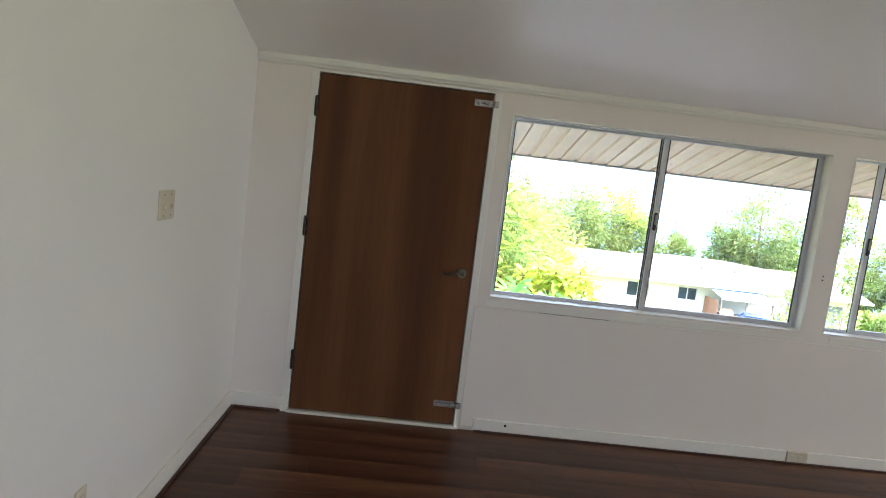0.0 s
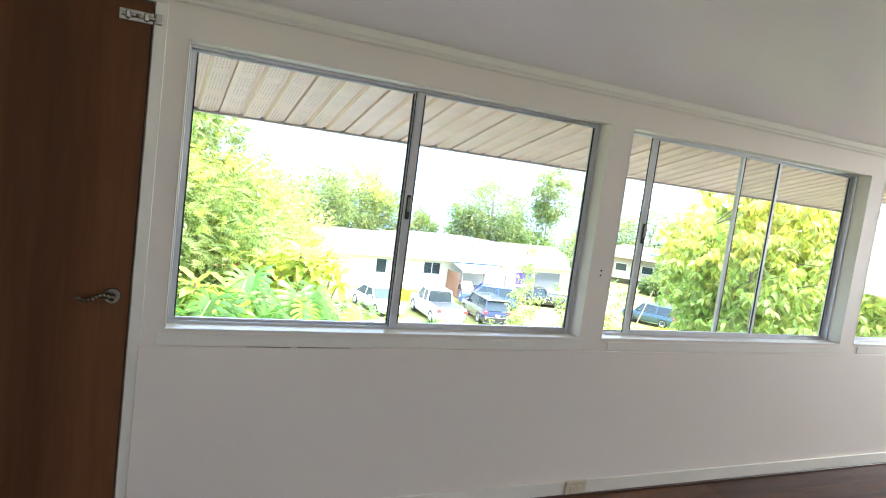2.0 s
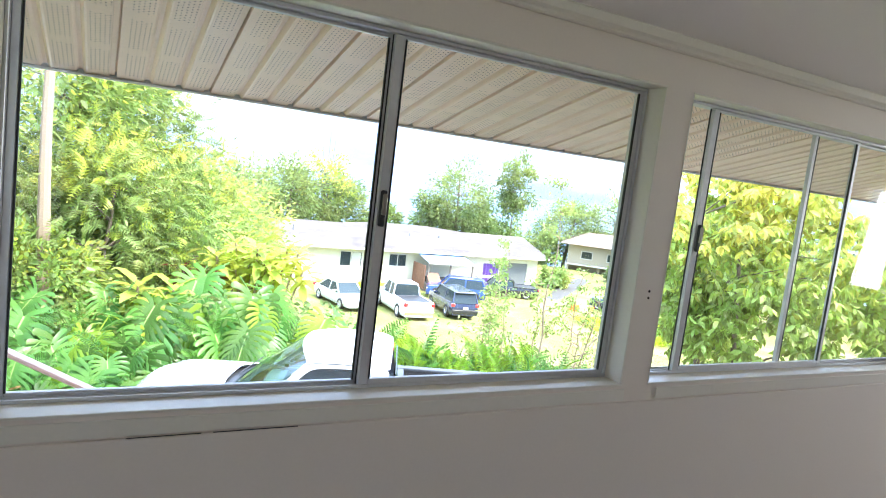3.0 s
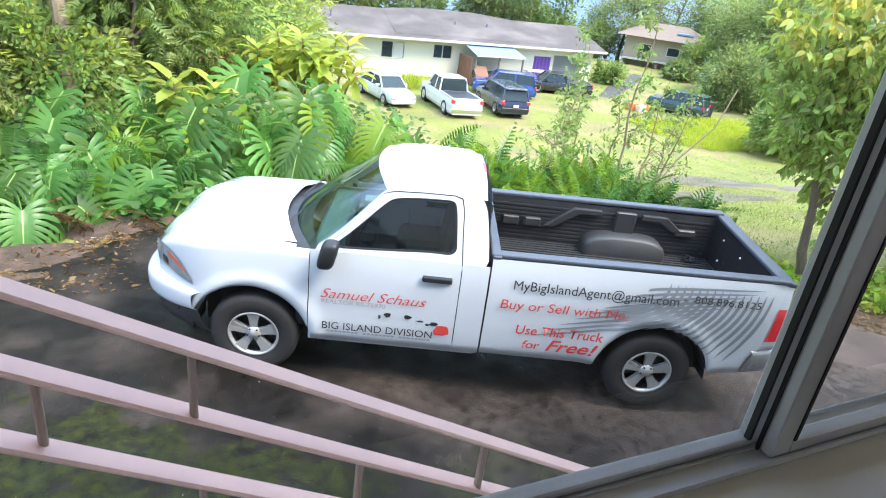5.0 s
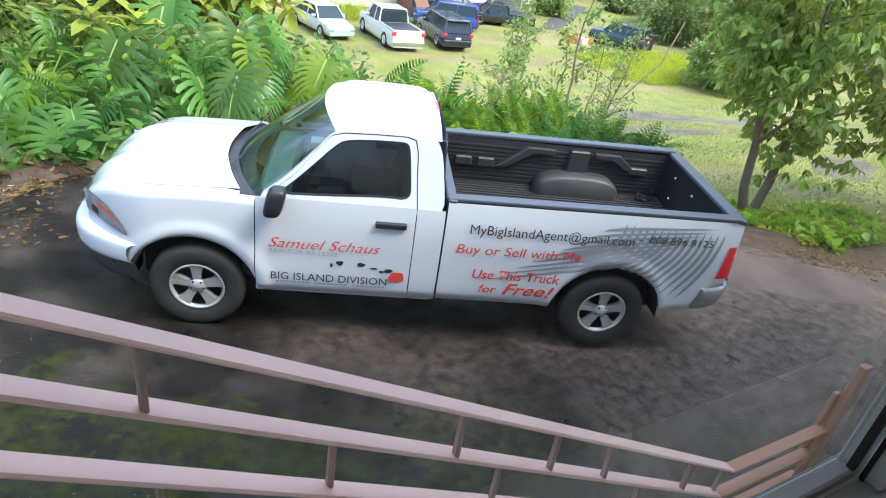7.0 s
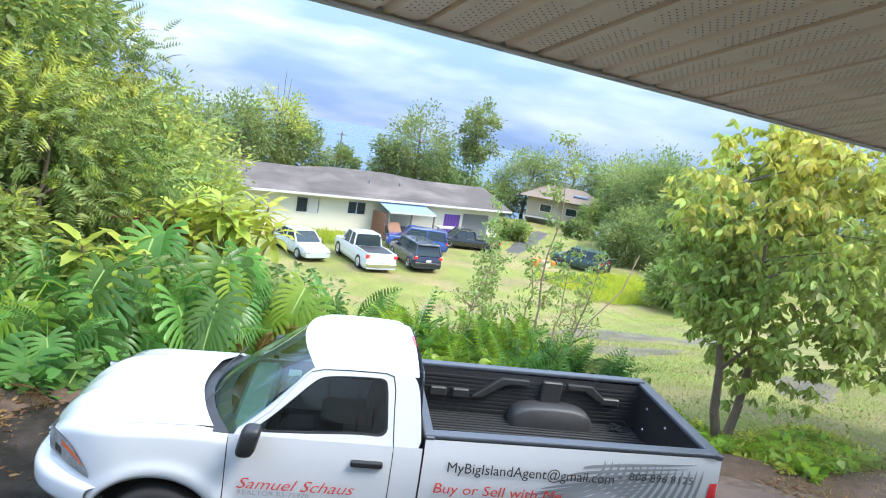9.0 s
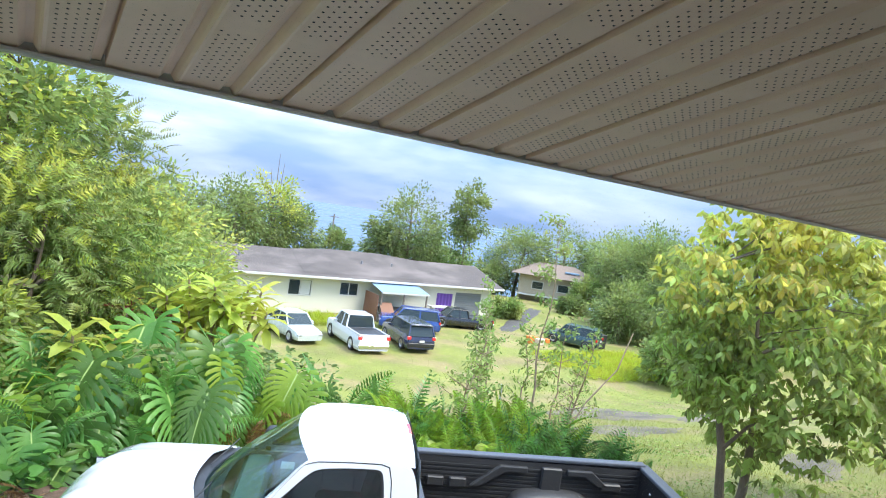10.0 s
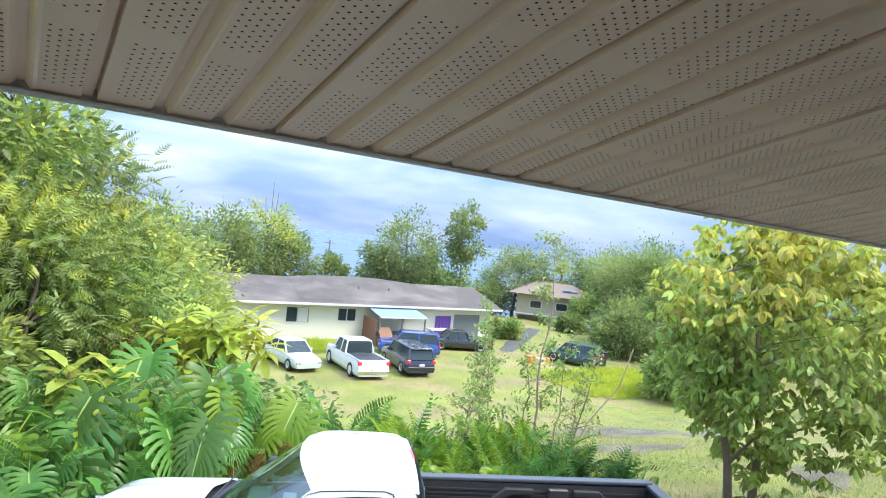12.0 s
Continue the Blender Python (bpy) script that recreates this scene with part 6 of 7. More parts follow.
def tree(name, label, x, y, z0, top, radius, mat, seed, leaf=0.16, count=6000, clumps=46, trunk=0.12, droop=0.5, low=0.25, clump=0.33, template=LEAF, second=None, second_share=0.0, stems=1, shift=(0.0, 0.0), rosette=0, bark="bark", category="tree"):
    """A tree: tapered trunk, limbs that reach the clumps, and a ragged crown of leaves."""
    rng = np.random.default_rng(seed)
    t = thing(name, label, category, pose(x, y, z0))
    h = top - z0
    cz, hz = h * (1 + low) / 2, h * (1 - low) / 2
    mid = np.array([shift[0], shift[1], cz])
    cl = []
    while len(cl) < clumps:
        v = rng.normal(0, 1, 3)
        v /= np.linalg.norm(v)
        r = rng.uniform(0.45, 1.0) ** 0.6
        c = mid + v * r * np.array([radius, radius, hz]) * rng.uniform(0.72, 1.18)
        cl.append((c, mid, rng.uniform(0.7, 1.35) * radius * clump))
    bm = bmesh.new()
    forks = []
    for s in range(stems):
        p = Vector((0.12 * s, 0, -0.15))
        lean = Vector((rng.uniform(-0.15, 0.15), rng.uniform(-0.15, 0.15), 1)) if stems == 1 else Vector((0.35 * (s * 2 - 1), 0.1, 1))
        r = trunk
        for k in range(6):
            q = p + lean * (h * 0.8 / 6) / lean.length + Vector((rng.normal(0, 0.05), rng.normal(0, 0.05), 0)) * radius * 0.4
            tube(p, q, r, r * 0.82, 8, bm)
            p, r = q, r * 0.82
            if k > 0:
                forks.append((p.copy(), r))
            lean = Vector((lean.x * 0.8 + rng.normal(0, 0.06), lean.y * 0.8 + rng.normal(0, 0.06), 1))
    part("trunk", bm, M[bark], t)
    bm = bmesh.new()
    for c, _, s in cl[:22]:
        f, r = min(forks, key=lambda g: (g[0] - Vector(c)).length + max(0, g[0].z - c[2] + 0.2) * 2)
        m2 = (f + Vector(c)) / 2 + Vector((0, 0, 0.06 * h * 0.4))
        tube(f, m2, r * 0.55, r * 0.35, 6, bm)
        tube(m2, Vector(c), r * 0.35, r * 0.12, 6, bm)
    part("limbs", bm, M[bark], t)
    p, a = crown_points(rng, cl, max(6, count // clumps), 0.55, droop, 0.8)
    if rosette:
        tips = p[::rosette]
        p = np.repeat(tips, rosette, axis=0)
        turn = np.tile(np.arange(rosette) * 2.4, len(tips)) + np.repeat(rng.uniform(0, 6.3, len(tips)), rosette)
        p = p + rng.normal(0, 0.02, p.shape)
        a = np.column_stack([np.cos(turn), np.sin(turn), rng.uniform(-1.7, -0.15, len(p))])
    p[:, 2] = np.maximum(p[:, 2], 0.05)
    sz = rng.uniform(0.7, 1.3, len(p)) * leaf
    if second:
        # second: another leaf colour, likelier the higher a leaf stands
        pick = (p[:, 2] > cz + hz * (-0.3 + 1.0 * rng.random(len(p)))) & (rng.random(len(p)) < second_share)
        leafy("young_leaves", scatter(p[pick], a[pick], sz[pick], template, rng), M[second], t, "leaves of a second colour, mostly high in the crown")
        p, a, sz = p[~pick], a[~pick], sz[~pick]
    leafy("crown", scatter(p, a, sz, template, rng), M[mat], t)
    return t


def gz(x, y):
    return ground_z(x, y)


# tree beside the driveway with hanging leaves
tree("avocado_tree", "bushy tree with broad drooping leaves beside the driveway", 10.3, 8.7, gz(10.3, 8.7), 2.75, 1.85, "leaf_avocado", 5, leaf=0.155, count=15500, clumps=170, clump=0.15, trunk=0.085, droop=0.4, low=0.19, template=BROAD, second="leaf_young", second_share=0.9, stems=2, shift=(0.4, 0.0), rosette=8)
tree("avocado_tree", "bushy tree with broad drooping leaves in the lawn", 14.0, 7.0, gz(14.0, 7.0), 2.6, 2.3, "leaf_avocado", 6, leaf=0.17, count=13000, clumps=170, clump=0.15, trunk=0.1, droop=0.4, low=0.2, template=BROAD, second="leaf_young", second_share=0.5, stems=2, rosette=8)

# tall thicket past the end of the driveway
for k, (x, y, top, r, mat, lf) in enumerate(((-3.6, 16.0, 5.2, 2.9, "leaf", 0.17), (-0.3, 18.6, 5.4, 2.5, "leaf_dark", 0.19), (1.5, 20.3, 3.9, 2.0, "leaf_dark", 0.17), (3.2, 22.6, 2.0, 2.1, "leaf", 0.17), (5.2, 26.0, 0.7, 2.2, "leaf", 0.17),
                                            (-7.5, 14.5, 5.0, 3.0, "leaf", 0.18), (0.8, 16.4, 1.6, 1.9, "leaf", 0.15), (2.6, 18.2, 0.9, 1.7, "leaf", 0.14), (-2.3, 14.2, 1.5, 1.8, "leaf", 0.15), (4.3, 20.3, -0.4, 1.5, "leaf", 0.14), (7.2, 31.0, -1.4, 2.0, "leaf", 0.17), (-5.0, 12.6, 0.8, 1.7, "leaf_dark", 0.16), (0.2, 14.6, -0.1, 1.2, "leaf", 0.13))):
    feathered = k in (2, 6, 8)
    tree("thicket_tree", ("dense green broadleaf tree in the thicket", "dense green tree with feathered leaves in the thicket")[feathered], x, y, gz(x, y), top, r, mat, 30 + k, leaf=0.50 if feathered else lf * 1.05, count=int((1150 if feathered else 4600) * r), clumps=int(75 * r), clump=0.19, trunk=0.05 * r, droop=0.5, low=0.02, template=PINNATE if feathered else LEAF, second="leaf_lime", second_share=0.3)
slim = thing("slim_trunk", "bare pale slender tree trunk in the thicket", "tree", pose(0.15, 14.6, gz(0.15, 14.6)))
bm = bmesh.new()
for k in range(8):
    tube((0.03 * math.sin(k * 0.9), 0, k * 0.9 - 0.1), (0.03 * math.sin(k * 0.9 + 0.9), 0, k * 0.9 + 0.8), 0.13 - 0.008 * k, 0.122 - 0.008 * k, 10, bm)
part("trunk", bm, M["pale_bark"], slim)
part("broken_limb", tube((0, 0, 5.5), (0.5, 0.2, 6.4), 0.05, 0.02, 8), M["pale_bark"], slim)


def split_leaf(seed, blade):
    """A large heart-shaped leaf with slits running in from its edge; about 1.2 long."""
    rnd = random.Random(seed)
    bm = bmesh.new()
    lobes = 13
    fs = ((0.0, 0.0), (0.2, 0.0), (0.36, 0.05), (0.6, 0.19), (0.86, 0.23), (0.95, 0.29), (1.0, 0.45))
    for s in (-1, 1):
        rays = []
        for k in range(lobes + 1):
            g = k / lobes
            turn = radians(148 - 138 * g ** 0.85 + rnd.uniform(-3, 3))
            reach = (0.34 + 0.26 * math.sin(math.pi * min(1.0, 0.12 + 1.0 * g)) ** 0.8) * rnd.uniform(0.95, 1.05)
            rays.append((0.02 + 0.86 * g ** 1.1, turn, reach))

        def spot(k, f):
            m, turn, reach = rays[k]
            bend = turn - 0.5 * f * math.sin(turn)
            px, py = m + math.cos(bend) * reach * f, math.sin(bend) * reach * f
            return Vector((px, s * py, 0.10 * math.sin(py * 3.4) - 0.42 * py * py - 0.22 * max(0, px) ** 2))

        for k in range(lobes):
            dip = rnd.uniform(-0.03, 0.02)
            rows = []
            for f, inset in fs:
                a, b = spot(k, f), spot(k + 1, f)
                c, d = a.lerp(b, inset), b.lerp(a, inset)
                mid = (c + d) / 2 + Vector((0, 0, 0.012 * f + dip * max(0, f - 0.4)))
                c.z, d.z = c.z + dip * max(0, f - 0.4), d.z + dip * max(0, f - 0.4)
                rows.append([tuple(c), tuple(mid), tuple(d)])
            sheet(rows if s > 0 else [r[::-1] for r in rows], bm)
    bmesh.ops.remove_doubles(bm, verts=bm.verts, dist=0.003)
    tube((-0.55, 0, -0.5), (0.02, 0, 0.0), 0.016, 0.012, 6, bm)
    n_blade = len(bm.faces)
    rows = [[(t, -0.012 * (1 - t) - 0.003, 0.008 - 0.22 * t * t), (t, 0.012 * (1 - t) + 0.003, 0.008 - 0.22 * t * t)] for t in (0, 0.25, 0.5, 0.75, 1.0)]
    sheet(rows, bm)
    bm.faces.ensure_lookup_table()
    for f in bm.faces[n_blade:]:
        f.material_index = 1
    return finish("split_leaf", bm, [M[blade], M["midrib"]], True)


split_meshes = [split_leaf(k, "leaf_split_lime" if k == 3 else "leaf_split") for k in range(5)]
rnd = random.Random(8)


def split_plant(x, y, n, reach, height, size, label="large split-leaf plant with glossy green leaves"):
    """A clump of big lobed leaves on stalks."""
    t = thing("split_leaf_plant", label, "plant", pose(x, y, gz(x, y)), group="split-leaf plants beside the driveway")
    for k in range(n):
        a = rnd.uniform(-math.pi, math.pi)
        if rnd.random() < 0.65:
            a = rnd.gauss(-math.pi / 2 - 0.25, 0.7)
        r = reach * rnd.uniform(0.15, 1.0)
        h = height * (1 - 0.55 * (r / reach) ** 2) * rnd.uniform(0.55, 1.05)
        ob = new("leaf", split_meshes[rnd.randrange(5)])
        s = size * rnd.uniform(0.55, 1.05)
        ob.matrix_basis = pose(r * math.cos(a), r * math.sin(a), h, rnd.gauss(0, 14), rnd.uniform(34, 78), math.degrees(a) + rnd.gauss(0, 26)) @ Matrix.Scale(s, 4)
        ob.parent = t
    part("stems", tube((0, 0, -0.1), (0.1, 0.1, height * 0.6), 0.05, 0.03, 8), M["bark"], t)
    return t


for x, y, n, reach, h, s in ((3.5, 13.2, 16, 1.0, 1.75, 1.05), (2.2, 13.3, 15, 1.0, 1.55, 1.0), (4.9, 13.1, 14, 0.9, 1.35, 0.9), (5.8, 12.9, 11, 0.7, 0.95, 0.6), (1.2, 13.0, 13, 0.9, 1.25, 0.8), (0.0, 12.6, 13, 0.9, 1.1, 0.8), (-1.2, 12.3, 12, 0.9, 1.1, 0.8),
                             (-2.4, 12.0, 12, 0.9, 1.2, 0.8), (-3.8, 11.8, 11, 0.9, 1.2, 0.8), (3.0, 14.6, 11, 1.0, 1.9, 1.1), (1.0, 14.4, 11, 1.0, 1.6, 0.8), (-0.8, 13.8, 11, 1.0, 1.7, 0.8), (4.4, 14.6, 11, 0.9, 1.5, 0.8), (7.7, 12.0, 8, 0.6, 0.8, 0.55), (9.0, 10.9, 9, 0.6, 0.75, 0.55), (8.4, 11.6, 6, 0.5, 0.6, 0.5), (-1.8, 13.4, 12, 1.0, 1.9, 0.9), (0.4, 13.6, 12, 1.0, 1.7, 0.9), (-3.2, 13.2, 12, 1.0, 1.9, 0.9), (-0.4, 12.2, 10, 0.8, 0.8, 0.7), (1.8, 12.7, 9, 0.7, 0.8, 0.7)):
    split_plant(x, y, n, reach, h, s)


def fill(name, label, boxes, mat, count, size, template, seed, category, up=0.4, kind="stuff", droop=0.0):
    """Uncountable leaves or blades over stretches (x0, x1, y0, y1, depth above the ground)."""
    rng = np.random.default_rng(seed)
    ps = []
    area = sum((b[1] - b[0]) * (b[3] - b[2]) for b in boxes)
    for x0, x1, y0, y1, d in boxes:
        ragged = "grass" in name and "lawn" not in name
        n = int(count * (x1 - x0) * (y1 - y0) / area)
        xy = np.column_stack([rng.uniform(x0, x1, n), rng.uniform(y0, y1, n)])
        hump = np.array([0.5 + 0.9 * noise.noise(Vector((a * 0.9, b * 0.9, seed))) for a, b in xy])
        z = np.array([max(gz(a, b), GROUND - 0.03) if b < drive_edge(a) + 0.6 else gz(a, b) for a, b in xy]) + d * rng.random(n) * np.clip(hump + 0.5, 0.15, 1.2)
        keep = hump > -0.1 + 1.0 * np.abs((xy[:, 0] - (x0 + x1) / 2) / (x1 - x0)) ** 2 * 4 * 0.6 if ragged else hump > -9
        ps.append(np.column_stack([xy, z])[keep])
    p = np.concatenate(ps)
    ax = rng.normal(0, 1, p.shape)
    ax[:, 2] = np.abs(ax[:, 2]) * up - droop
    ob = leafy(name, scatter(p, ax, rng.uniform(0.6, 1.35, len(p)) * size, template, rng), mat)
    return tagged(ob, label, category, kind=kind)


fill("undergrowth", "dense low green leaves under the thicket", ((-6, 5.5, 13.6, 16.5, 1.1), (-6, 3, 12.0, 12.8, 0.22), (2, 5, 15, 19, 1.3)), M["leaf"], 17000, 0.125, LEAF, 3, "undergrowth", 0.3)
fill("undergrowth", "dark leaves deep in the thicket", ((-7, 6.0, 13, 17.5, 1.3),), M["leaf_dark"], 14000, 0.14, LEAF, 4, "undergrowth", 0.3)
fill("heart_leaves", "low heart-shaped leaves beside the litter", ((-4.5, 1.6, 11.7, 12.3, 0.35), (0.6, 2.2, 11.9, 12.6, 0.4)), M["leaf_split"], 700, 0.15, HEART, 5, "leaves", 0.3)
fill("fern_bank", "ferns and weeds behind the truck", ((5.6, 7.4, 11.5, 13.2, 0.8), (7.0, 9.2, 10.4, 12.4, 0.6), (8.8, 9.8, 9.6, 10.8, 0.4)), M["leaf_split"], 330, 0.72, FROND, 6, "ferns", 1.1)
fill("fern_bank", "bright fern fronds behind the truck", ((5.8, 9.2, 10.8, 13.0, 0.75),), M["leaf_split_lime"], 260, 0.68, FROND, 7, "ferns", 1.1)
fill("undergrowth", "small weeds among the ferns behind the truck", ((5.6, 9.4, 10.6, 13.2, 0.35),), M["leaf"], 3000, 0.09, LEAF, 16, "weeds", 0.6)
fill("fern_bank", "dark fern fronds in the thicket", ((-5, 3.5, 11.9, 14.5, 1.1),), M["leaf_split"], 260, 0.75, FROND, 17, "ferns", 0.7)
fill("fallen_leaves", "dry brown leaves on the ground", ((-4, 1.5, 9.9, 11.3, 0.03), (0.6, 2.4, 11.2, 12.2, 0.04), (7.2, 9.6, 8.4, 9.6, 0.03), (9.4, 13, 6.4, 7.6, 0.03)), M["leaf_dry"], 5200, 0.085, LEAF, 8, "leaves", 0.15)
fill("dead_fronds", "brown dead fronds hanging under the split leaves", ((3.9, 4.9, 12.3, 13.2, 0.8), (-1, 1, 11.6, 12.2, 0.4)), M["leaf_dry"], 90, 0.55, FROND, 9, "leaves", 0.3, droop=0.8)
fill("lawn_grass", "short rough grass blades", ((6, 22, 11.5, 24, 0.02), (9.5, 20, 5.8, 11.5, 0.02)), M["grass"], 52000, 0.11, BLADE, 10, "grass", 1.6)
fill("lawn_grass", "low green weeds along the driveway edge", ((10.0, 13.0, 7.4, 8.8, 0.10), (9.2, 10.4, 8.8, 10.0, 0.12)), M["leaf_lime"], 2600, 0.11, LEAF, 11, "weeds", 0.6)
fill("driveway_weeds", "leafy low weeds where the lawn meets the driveway", ((8.9, 10.4, 8.3, 9.7, 0.16), (10.2, 12.5, 7.2, 8.4, 0.16), (12.3, 15, 6.2, 7.2, 0.14)), M["leaf_split_lime"], 2600, 0.12, HEART, 19, "weeds", 0.5)
fill("gravel_bits", "loose stones and dead leaf bits beside the driveway", ((8.2, 9.8, 7.4, 8.7, 0.012), (9.6, 12.5, 6.0, 7.3, 0.012), (-3, 1.2, 9.8, 11.4, 0.012)), M["gravel"], 5200, 0.035, HEART, 20, "gravel", 0.25)
fill("tall_grass", "tall bright yellow-green grass", ((28.5, 38.5, 28, 34, 0.15), (13.5, 18.5, 40.5, 43.5, 0.4)), M["grass_bright"], 26000, 0.34, BLADE, 12, "grass", 2.2)
fill("weed_grass", "scattered pale weeds in the lawn", ((8.5, 13.5, 11.5, 16.5, 0.18), (13, 19, 12, 18, 0.10), (11, 17, 6.5, 10.5, 0.10), (22, 30, 20, 27, 0.12)), M["leaf"], 4500, 0.075, LEAF, 18, "weeds", 0.8)
fill("far_lawn_grass", "far rough grass", ((8, 34, 24, 44, 0.02),), M["grass"], 24000, 0.09, BLADE, 13, "grass", 1.5)


fill("moss_tufts", "small tufts of moss and specks on the wet asphalt", ((-0.5, 2.4, 5.6, 7.7, 0.012), (2.0, 4.4, 5.2, 6.7, 0.012)), M["moss"], 6500, 0.026, LEAF, 14, "moss", 1.2)
rng = np.random.default_rng(15)
specks = np.column_stack([rng.uniform(-1, 9, 1500), rng.uniform(5.0, 8.4, 1500), np.full(1500, GROUND + 0.012)])
tagged(leafy("pale_specks", scatter(specks, rng.normal(0, 1, (1500, 3)) * np.array([1, 1, 0.1]), rng.uniform(0.003, 0.02, 1500) ** 1.15, LEAF, rng, 0.2), M["house_trim"]), "pale petals and specks on the driveway", "debris", kind="stuff")

# broad lime leaves on canes
def cane_plant(x, y, z_top, n, label, leaf, mat, seed):
    rng = np.random.default_rng(seed)
    t = thing("broadleaf_cane_plant", label, "plant", pose(x, y, gz(x, y)))
    h = z_top - gz(x, y)
    pts, axs = [], []
    for k in range(n):
        a, r = k * 2.4, 0.25 + 0.75 * rng.random()
        head = np.array([r * math.cos(a), r * math.sin(a), h * rng.uniform(0.72, 1.0)])
        part("cane", tube((0.3 * head[0], 0.3 * head[1], 0), tuple(head), 0.03, 0.02, 6), M["pale_bark"], t)
        for i in range(16):
            b = i * 2.4
            pts.append(head + np.array([0, 0, -0.02 * i]))
            axs.append([math.cos(b), math.sin(b), 0.85 - 0.11 * i])
    p, ax = np.array(pts), np.array(axs)
    leafy("leaves", scatter(p, ax, rng.uniform(0.75, 1.2, len(p)) * leaf, LONG, rng, 0.25), M[mat], t)
    return t


cane_plant(4.2, 16.0, -0.40, 12, "cluster of broad lime-green leaves on pale canes", 0.52, "leaf_lime", 50)
cane_plant(3.5, 16.4, -0.65, 10, "cluster of broad lime-green leaves on pale canes", 0.48, "leaf_lime", 51)
cane_plant(1.6, 14.4, -0.9, 4, "low cluster of broad leaves on canes", 0.5, "leaf_lime", 52)
ti = cane_plant(3.0, 15.9, -0.95, 2, "small plant with dark red leaves", 0.4, "leaf_red", 53)


def sapling(x, y, top, seed, leaves=150, label="sparse spindly sapling with small leaves"):
    rng = np.random.default_rng(seed)
    z = gz(x, y)
    t = thing("sapling", label, "tree", pose(x, y, z))
    h = top - z
    bm = bmesh.new()
    p, ends = Vector((0, 0, -0.1)), []
    for k in range(9):
        q = p + Vector((rng.normal(0, 0.06), rng.normal(0, 0.06), h / 9))
        tube(p, q, 0.03 - 0.0028 * k, 0.03 - 0.0028 * (k + 1), 6, bm)
        p = q
        for _ in range(2):
            a = rng.uniform(0, math.tau)
            e = q + Vector((math.cos(a), math.sin(a), 0.5)) * rng.uniform(0.25, 0.8) * (1.15 - k / 10)
            tube(q, e, 0.012, 0.004, 5, bm)
            ends += [q + (e - q) * f for f in (0.5, 0.75, 1.0)]
    part("stem", bm, M["pale_bark"], t)
    e = np.array([ends[i] for i in rng.integers(0, len(ends), leaves)]) + rng.normal(0, 0.07, (leaves, 3))
    leafy("leaves", scatter(e, rng.normal(0, 1, (leaves, 3)), rng.uniform(0.06, 0.13, leaves), LEAF, rng), M["leaf"], t)


sapling(9.45, 12.6, 1.75, 61, 800)
sapling(8.5, 13.2, -0.6, 62, 520)
sapling(10.2, 12.2, -0.9, 63, 120, "dry spindly sapling with few leaves")
sapling(7.9, 12.4, -1.0, 64, 420)
sapling(9.0, 13.9, -0.2, 65, 520)
sapling(10.0, 13.2, -0.5, 66, 460)
sapling(10.9, 12.9, -0.4, 67, 420)
sapling(9.7, 14.4, 0.1, 68, 520)
sapling(11.3, 13.9, -0.3, 69, 380)
stake = thing("fence_stake", "thin grey metal stake in the grass", "stake", pose(9.1, 13.0, gz(9.1, 13.0)))
part("rod", tube((0, 0, -0.1), (0, 0, 1.45), 0.02, 0.02, 8), M["aluminium"], stake)
bm = bmesh.new()
br = [(9.2, 11.4, -2.3), (9.9, 11.5, -1.5), (10.6, 11.5, -0.9), (11.0, 11.6, -0.2)]
for a, b in zip(br, br[1:]):
    tube(a, b, 0.016, 0.012, 6, bm)
tagged(part("bare_branch", bm, M["pale_bark"]), "long bare reddish branch leaning in the weeds", "branch")

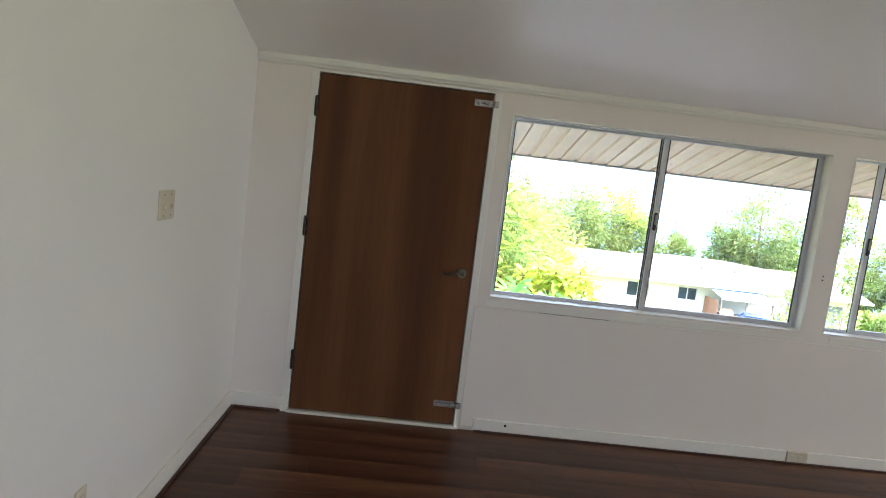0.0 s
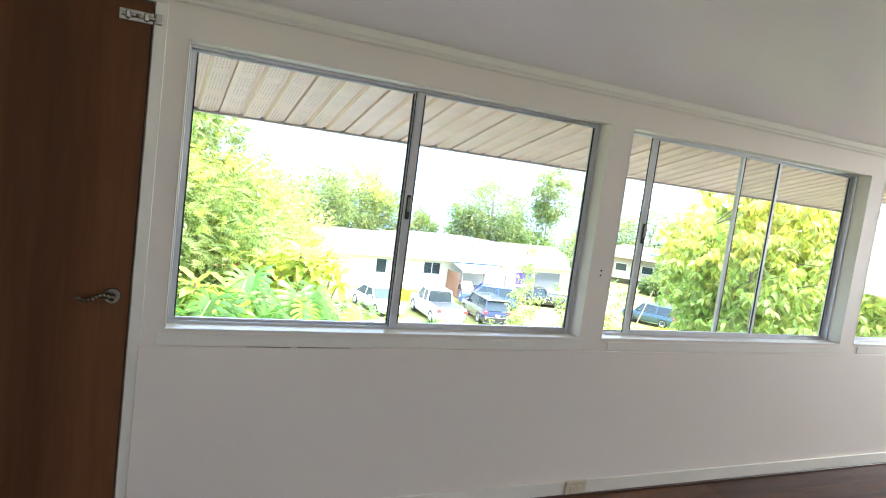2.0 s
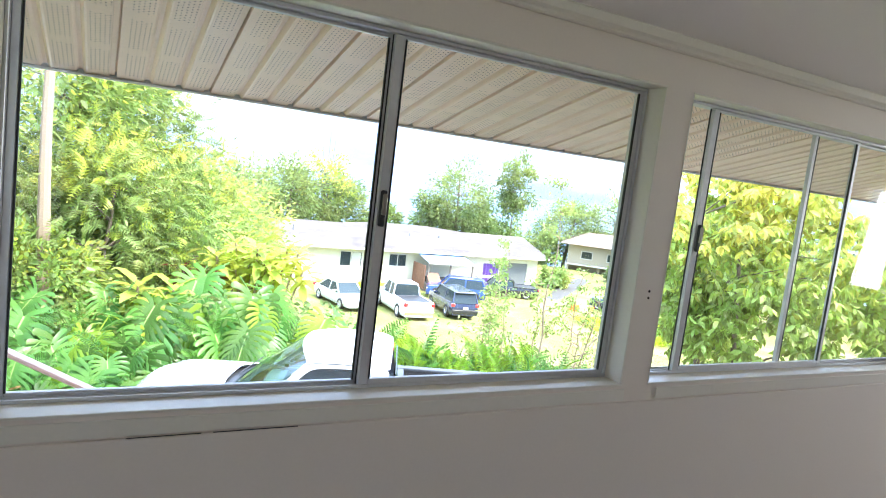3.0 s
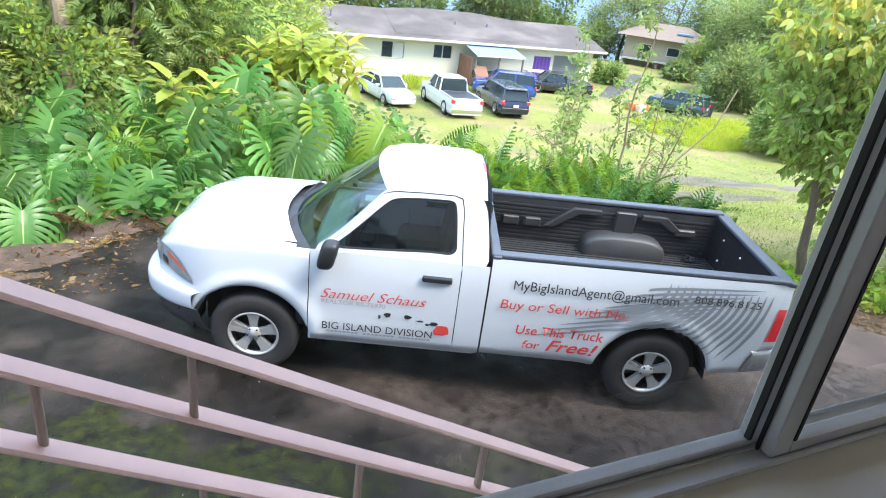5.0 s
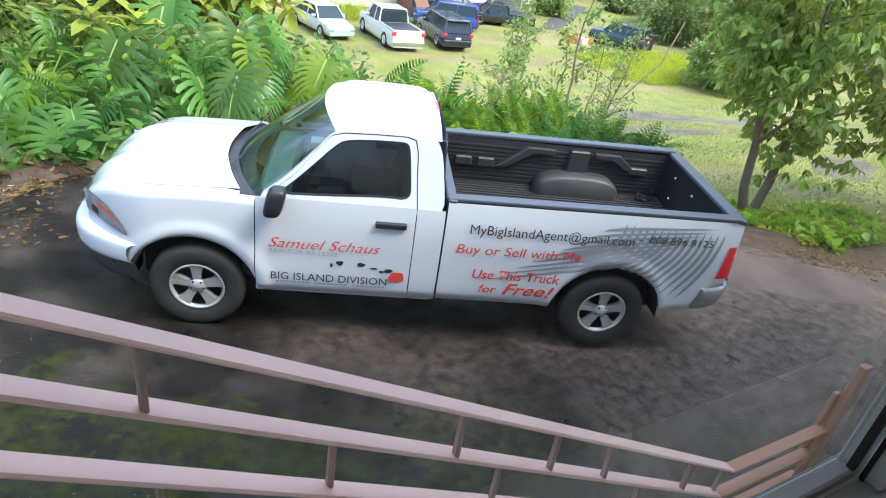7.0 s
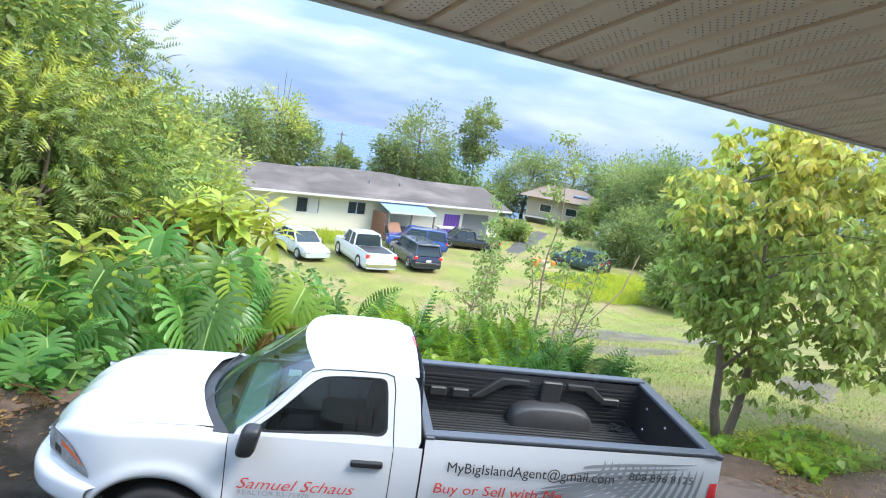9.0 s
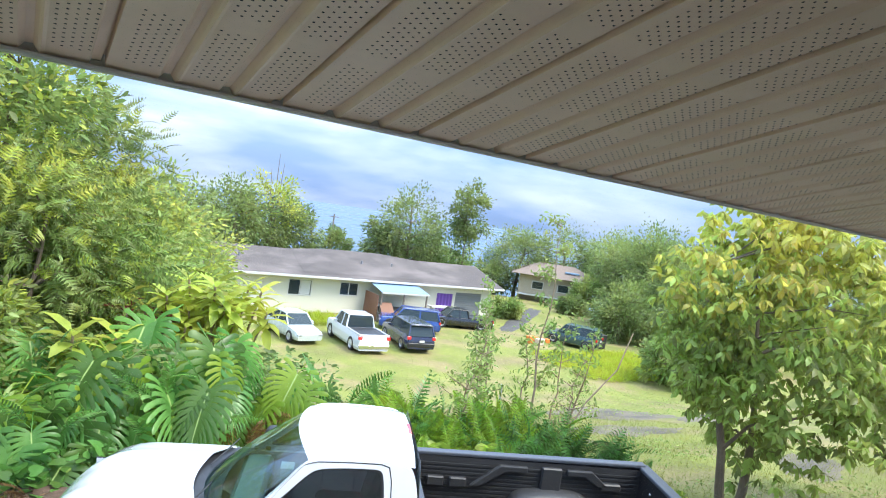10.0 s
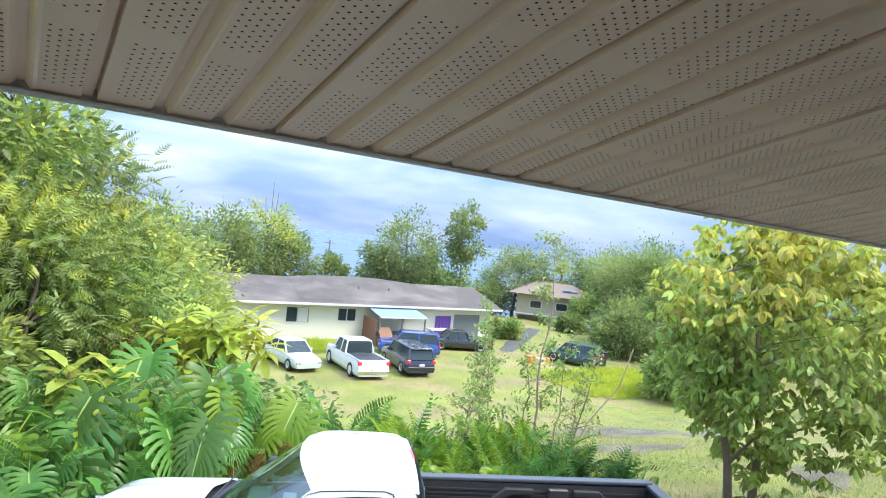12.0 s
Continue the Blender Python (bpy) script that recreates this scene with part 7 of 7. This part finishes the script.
# far trees
FAR = ((31.2, 57, 3.9, 3.3, "leaf_far", 0), (29.0, 58, 0.6, 2.4, "leaf_far", 0), (36.9, 55.5, 5.2, 1.9, "leaf_far", 1), (34.5, 60, -0.6, 2.6, "leaf_dark", 0), (14.3, 57.5, 2.1, 3.4, "leaf_far", 0), (18.2, 59.5, 2.8, 3.0, "leaf_far", 2),
       (20.6, 60.5, 0.7, 2.6, "leaf_far", 0), (10.6, 54.5, 1.2, 3.0, "leaf_far", 0), (7.0, 50, 0.8, 3.4, "leaf_far", 0), (52.2, 44.6, 1.4, 3.3, "leaf_far", 0), (48.2, 42.6, -1.8, 2.4, "leaf", 0),
       (53.5, 45.5, 3.6, 3.4, "leaf_dark", 0), (50.0, 39.0, 1.0, 3.4, "leaf_far", 0), (57.0, 41.0, 2.6, 4.0, "leaf_far", 0), (41.0, 38.5, -2.6, 2.4, "leaf_far", 0), (35.6, 46.4, -4.7, 1.2, "leaf", 0), (58.0, 30.0, 2.4, 4.5, "leaf_far", 0), (47.0, 31.0, -1.2, 3.0, "leaf", 0),
       (54.5, 61.0, 2.4, 4.2, "leaf_far", 0), (61.0, 50.0, 3.0, 4.4, "leaf_far", 0), (33.0, 27.0, -3.2, 2.0, "leaf", 0), (25.5, 61.5, -1.2, 2.0, "leaf_far", 0), (39.0, 61.0, -2.2, 2.6, "leaf_dark", 0), (45.5, 62.0, -3.0, 2.4, "leaf_far", 0), (60, 18, 1.5, 4.5, "leaf_far", 0), (49.5, 62.5, 1.2, 4.0, "leaf_far", 0), (60.0, 57.0, 2.2, 4.6, "leaf_far", 0), (53.5, 49.5, 1.2, 3.6, "leaf_far", 0), (46.0, 43.2, -2.4, 2.4, "leaf_far", 0), (50.0, 51.0, -2.6, 1.9, "leaf", 0), (46.4, 49.6, -4.6, 1.4, "leaf_far", 0), (56.5, 53.5, 1.9, 3.8, "leaf", 0), (44.0, 35.0, -2.8, 2.6, "leaf_far", 0), (40, 18, -1.5, 3.2, "leaf", 0))
for k, (x, y, top, r, mat, style) in enumerate(FAR):
    low = 0.45 if style == 1 else 0.02 if top < -1 else 0.15
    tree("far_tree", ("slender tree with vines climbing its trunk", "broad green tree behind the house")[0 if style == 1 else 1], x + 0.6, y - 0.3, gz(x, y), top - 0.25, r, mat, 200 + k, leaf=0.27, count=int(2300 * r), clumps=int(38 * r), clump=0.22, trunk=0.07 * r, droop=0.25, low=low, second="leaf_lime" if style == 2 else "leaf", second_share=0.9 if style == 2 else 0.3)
p = np.random.default_rng(77)
vine = p.normal(0, 1, (1500, 3)) * np.array([0.75, 0.75, 0]) + np.array([36.9, 55.5, 0]) + np.column_stack([np.zeros(1500), np.zeros(1500), p.uniform(-6, 1.2, 1500)])
tagged(leafy("climbing_vine", scatter(vine, p.normal(0, 1, (1500, 3)), p.uniform(0.2, 0.45, 1500), LEAF, p), M["leaf_dark"]), "dark vine wrapped round the slender tree", "vine", kind="stuff")
bare = thing("bare_twigs", "bare dead twigs above the tree crowns", "tree", pose(19.2, 59.8, 1.0))
for dx, h in ((0, 3.6), (0.5, 2.8), (-0.6, 2.2)):
    part("twig", tube((dx * 0.4, 0, -3), (dx, 0, h), 0.06, 0.015, 6), M["bark"], bare)

# ---- floor planks, last ----
rnd = random.Random(21)
plank_meshes = {}


def plank_mesh(length, width):
    key = (round(length, 3), round(width, 3))
    if key not in plank_meshes:
        bm = box(0, length - 0.0007, 0, width - 0.0007, -0.006, 0.0, 0.0004)
        plank_meshes[key] = finish("plank", bm, M["floor"])
    return plank_meshes[key]


y = Y0 - 0.012
while y > SOUTH:
    x = WEST + 0.002 - rnd.choice((0.0, 0.3, 0.6, 0.9))
    y -= 0.19
    near = y > -0.8
    while x < EAST:
        length = 1.2 if near and x < 6.2 else 3.6
        a, b = max(x, WEST + 0.002), min(x + length, EAST)
        if b - a > 0.02:
            ob = new("plank", plank_mesh(b - a, 0.19))
            ob.location = (a, y, 0)
            ob.parent = floor
        x += length
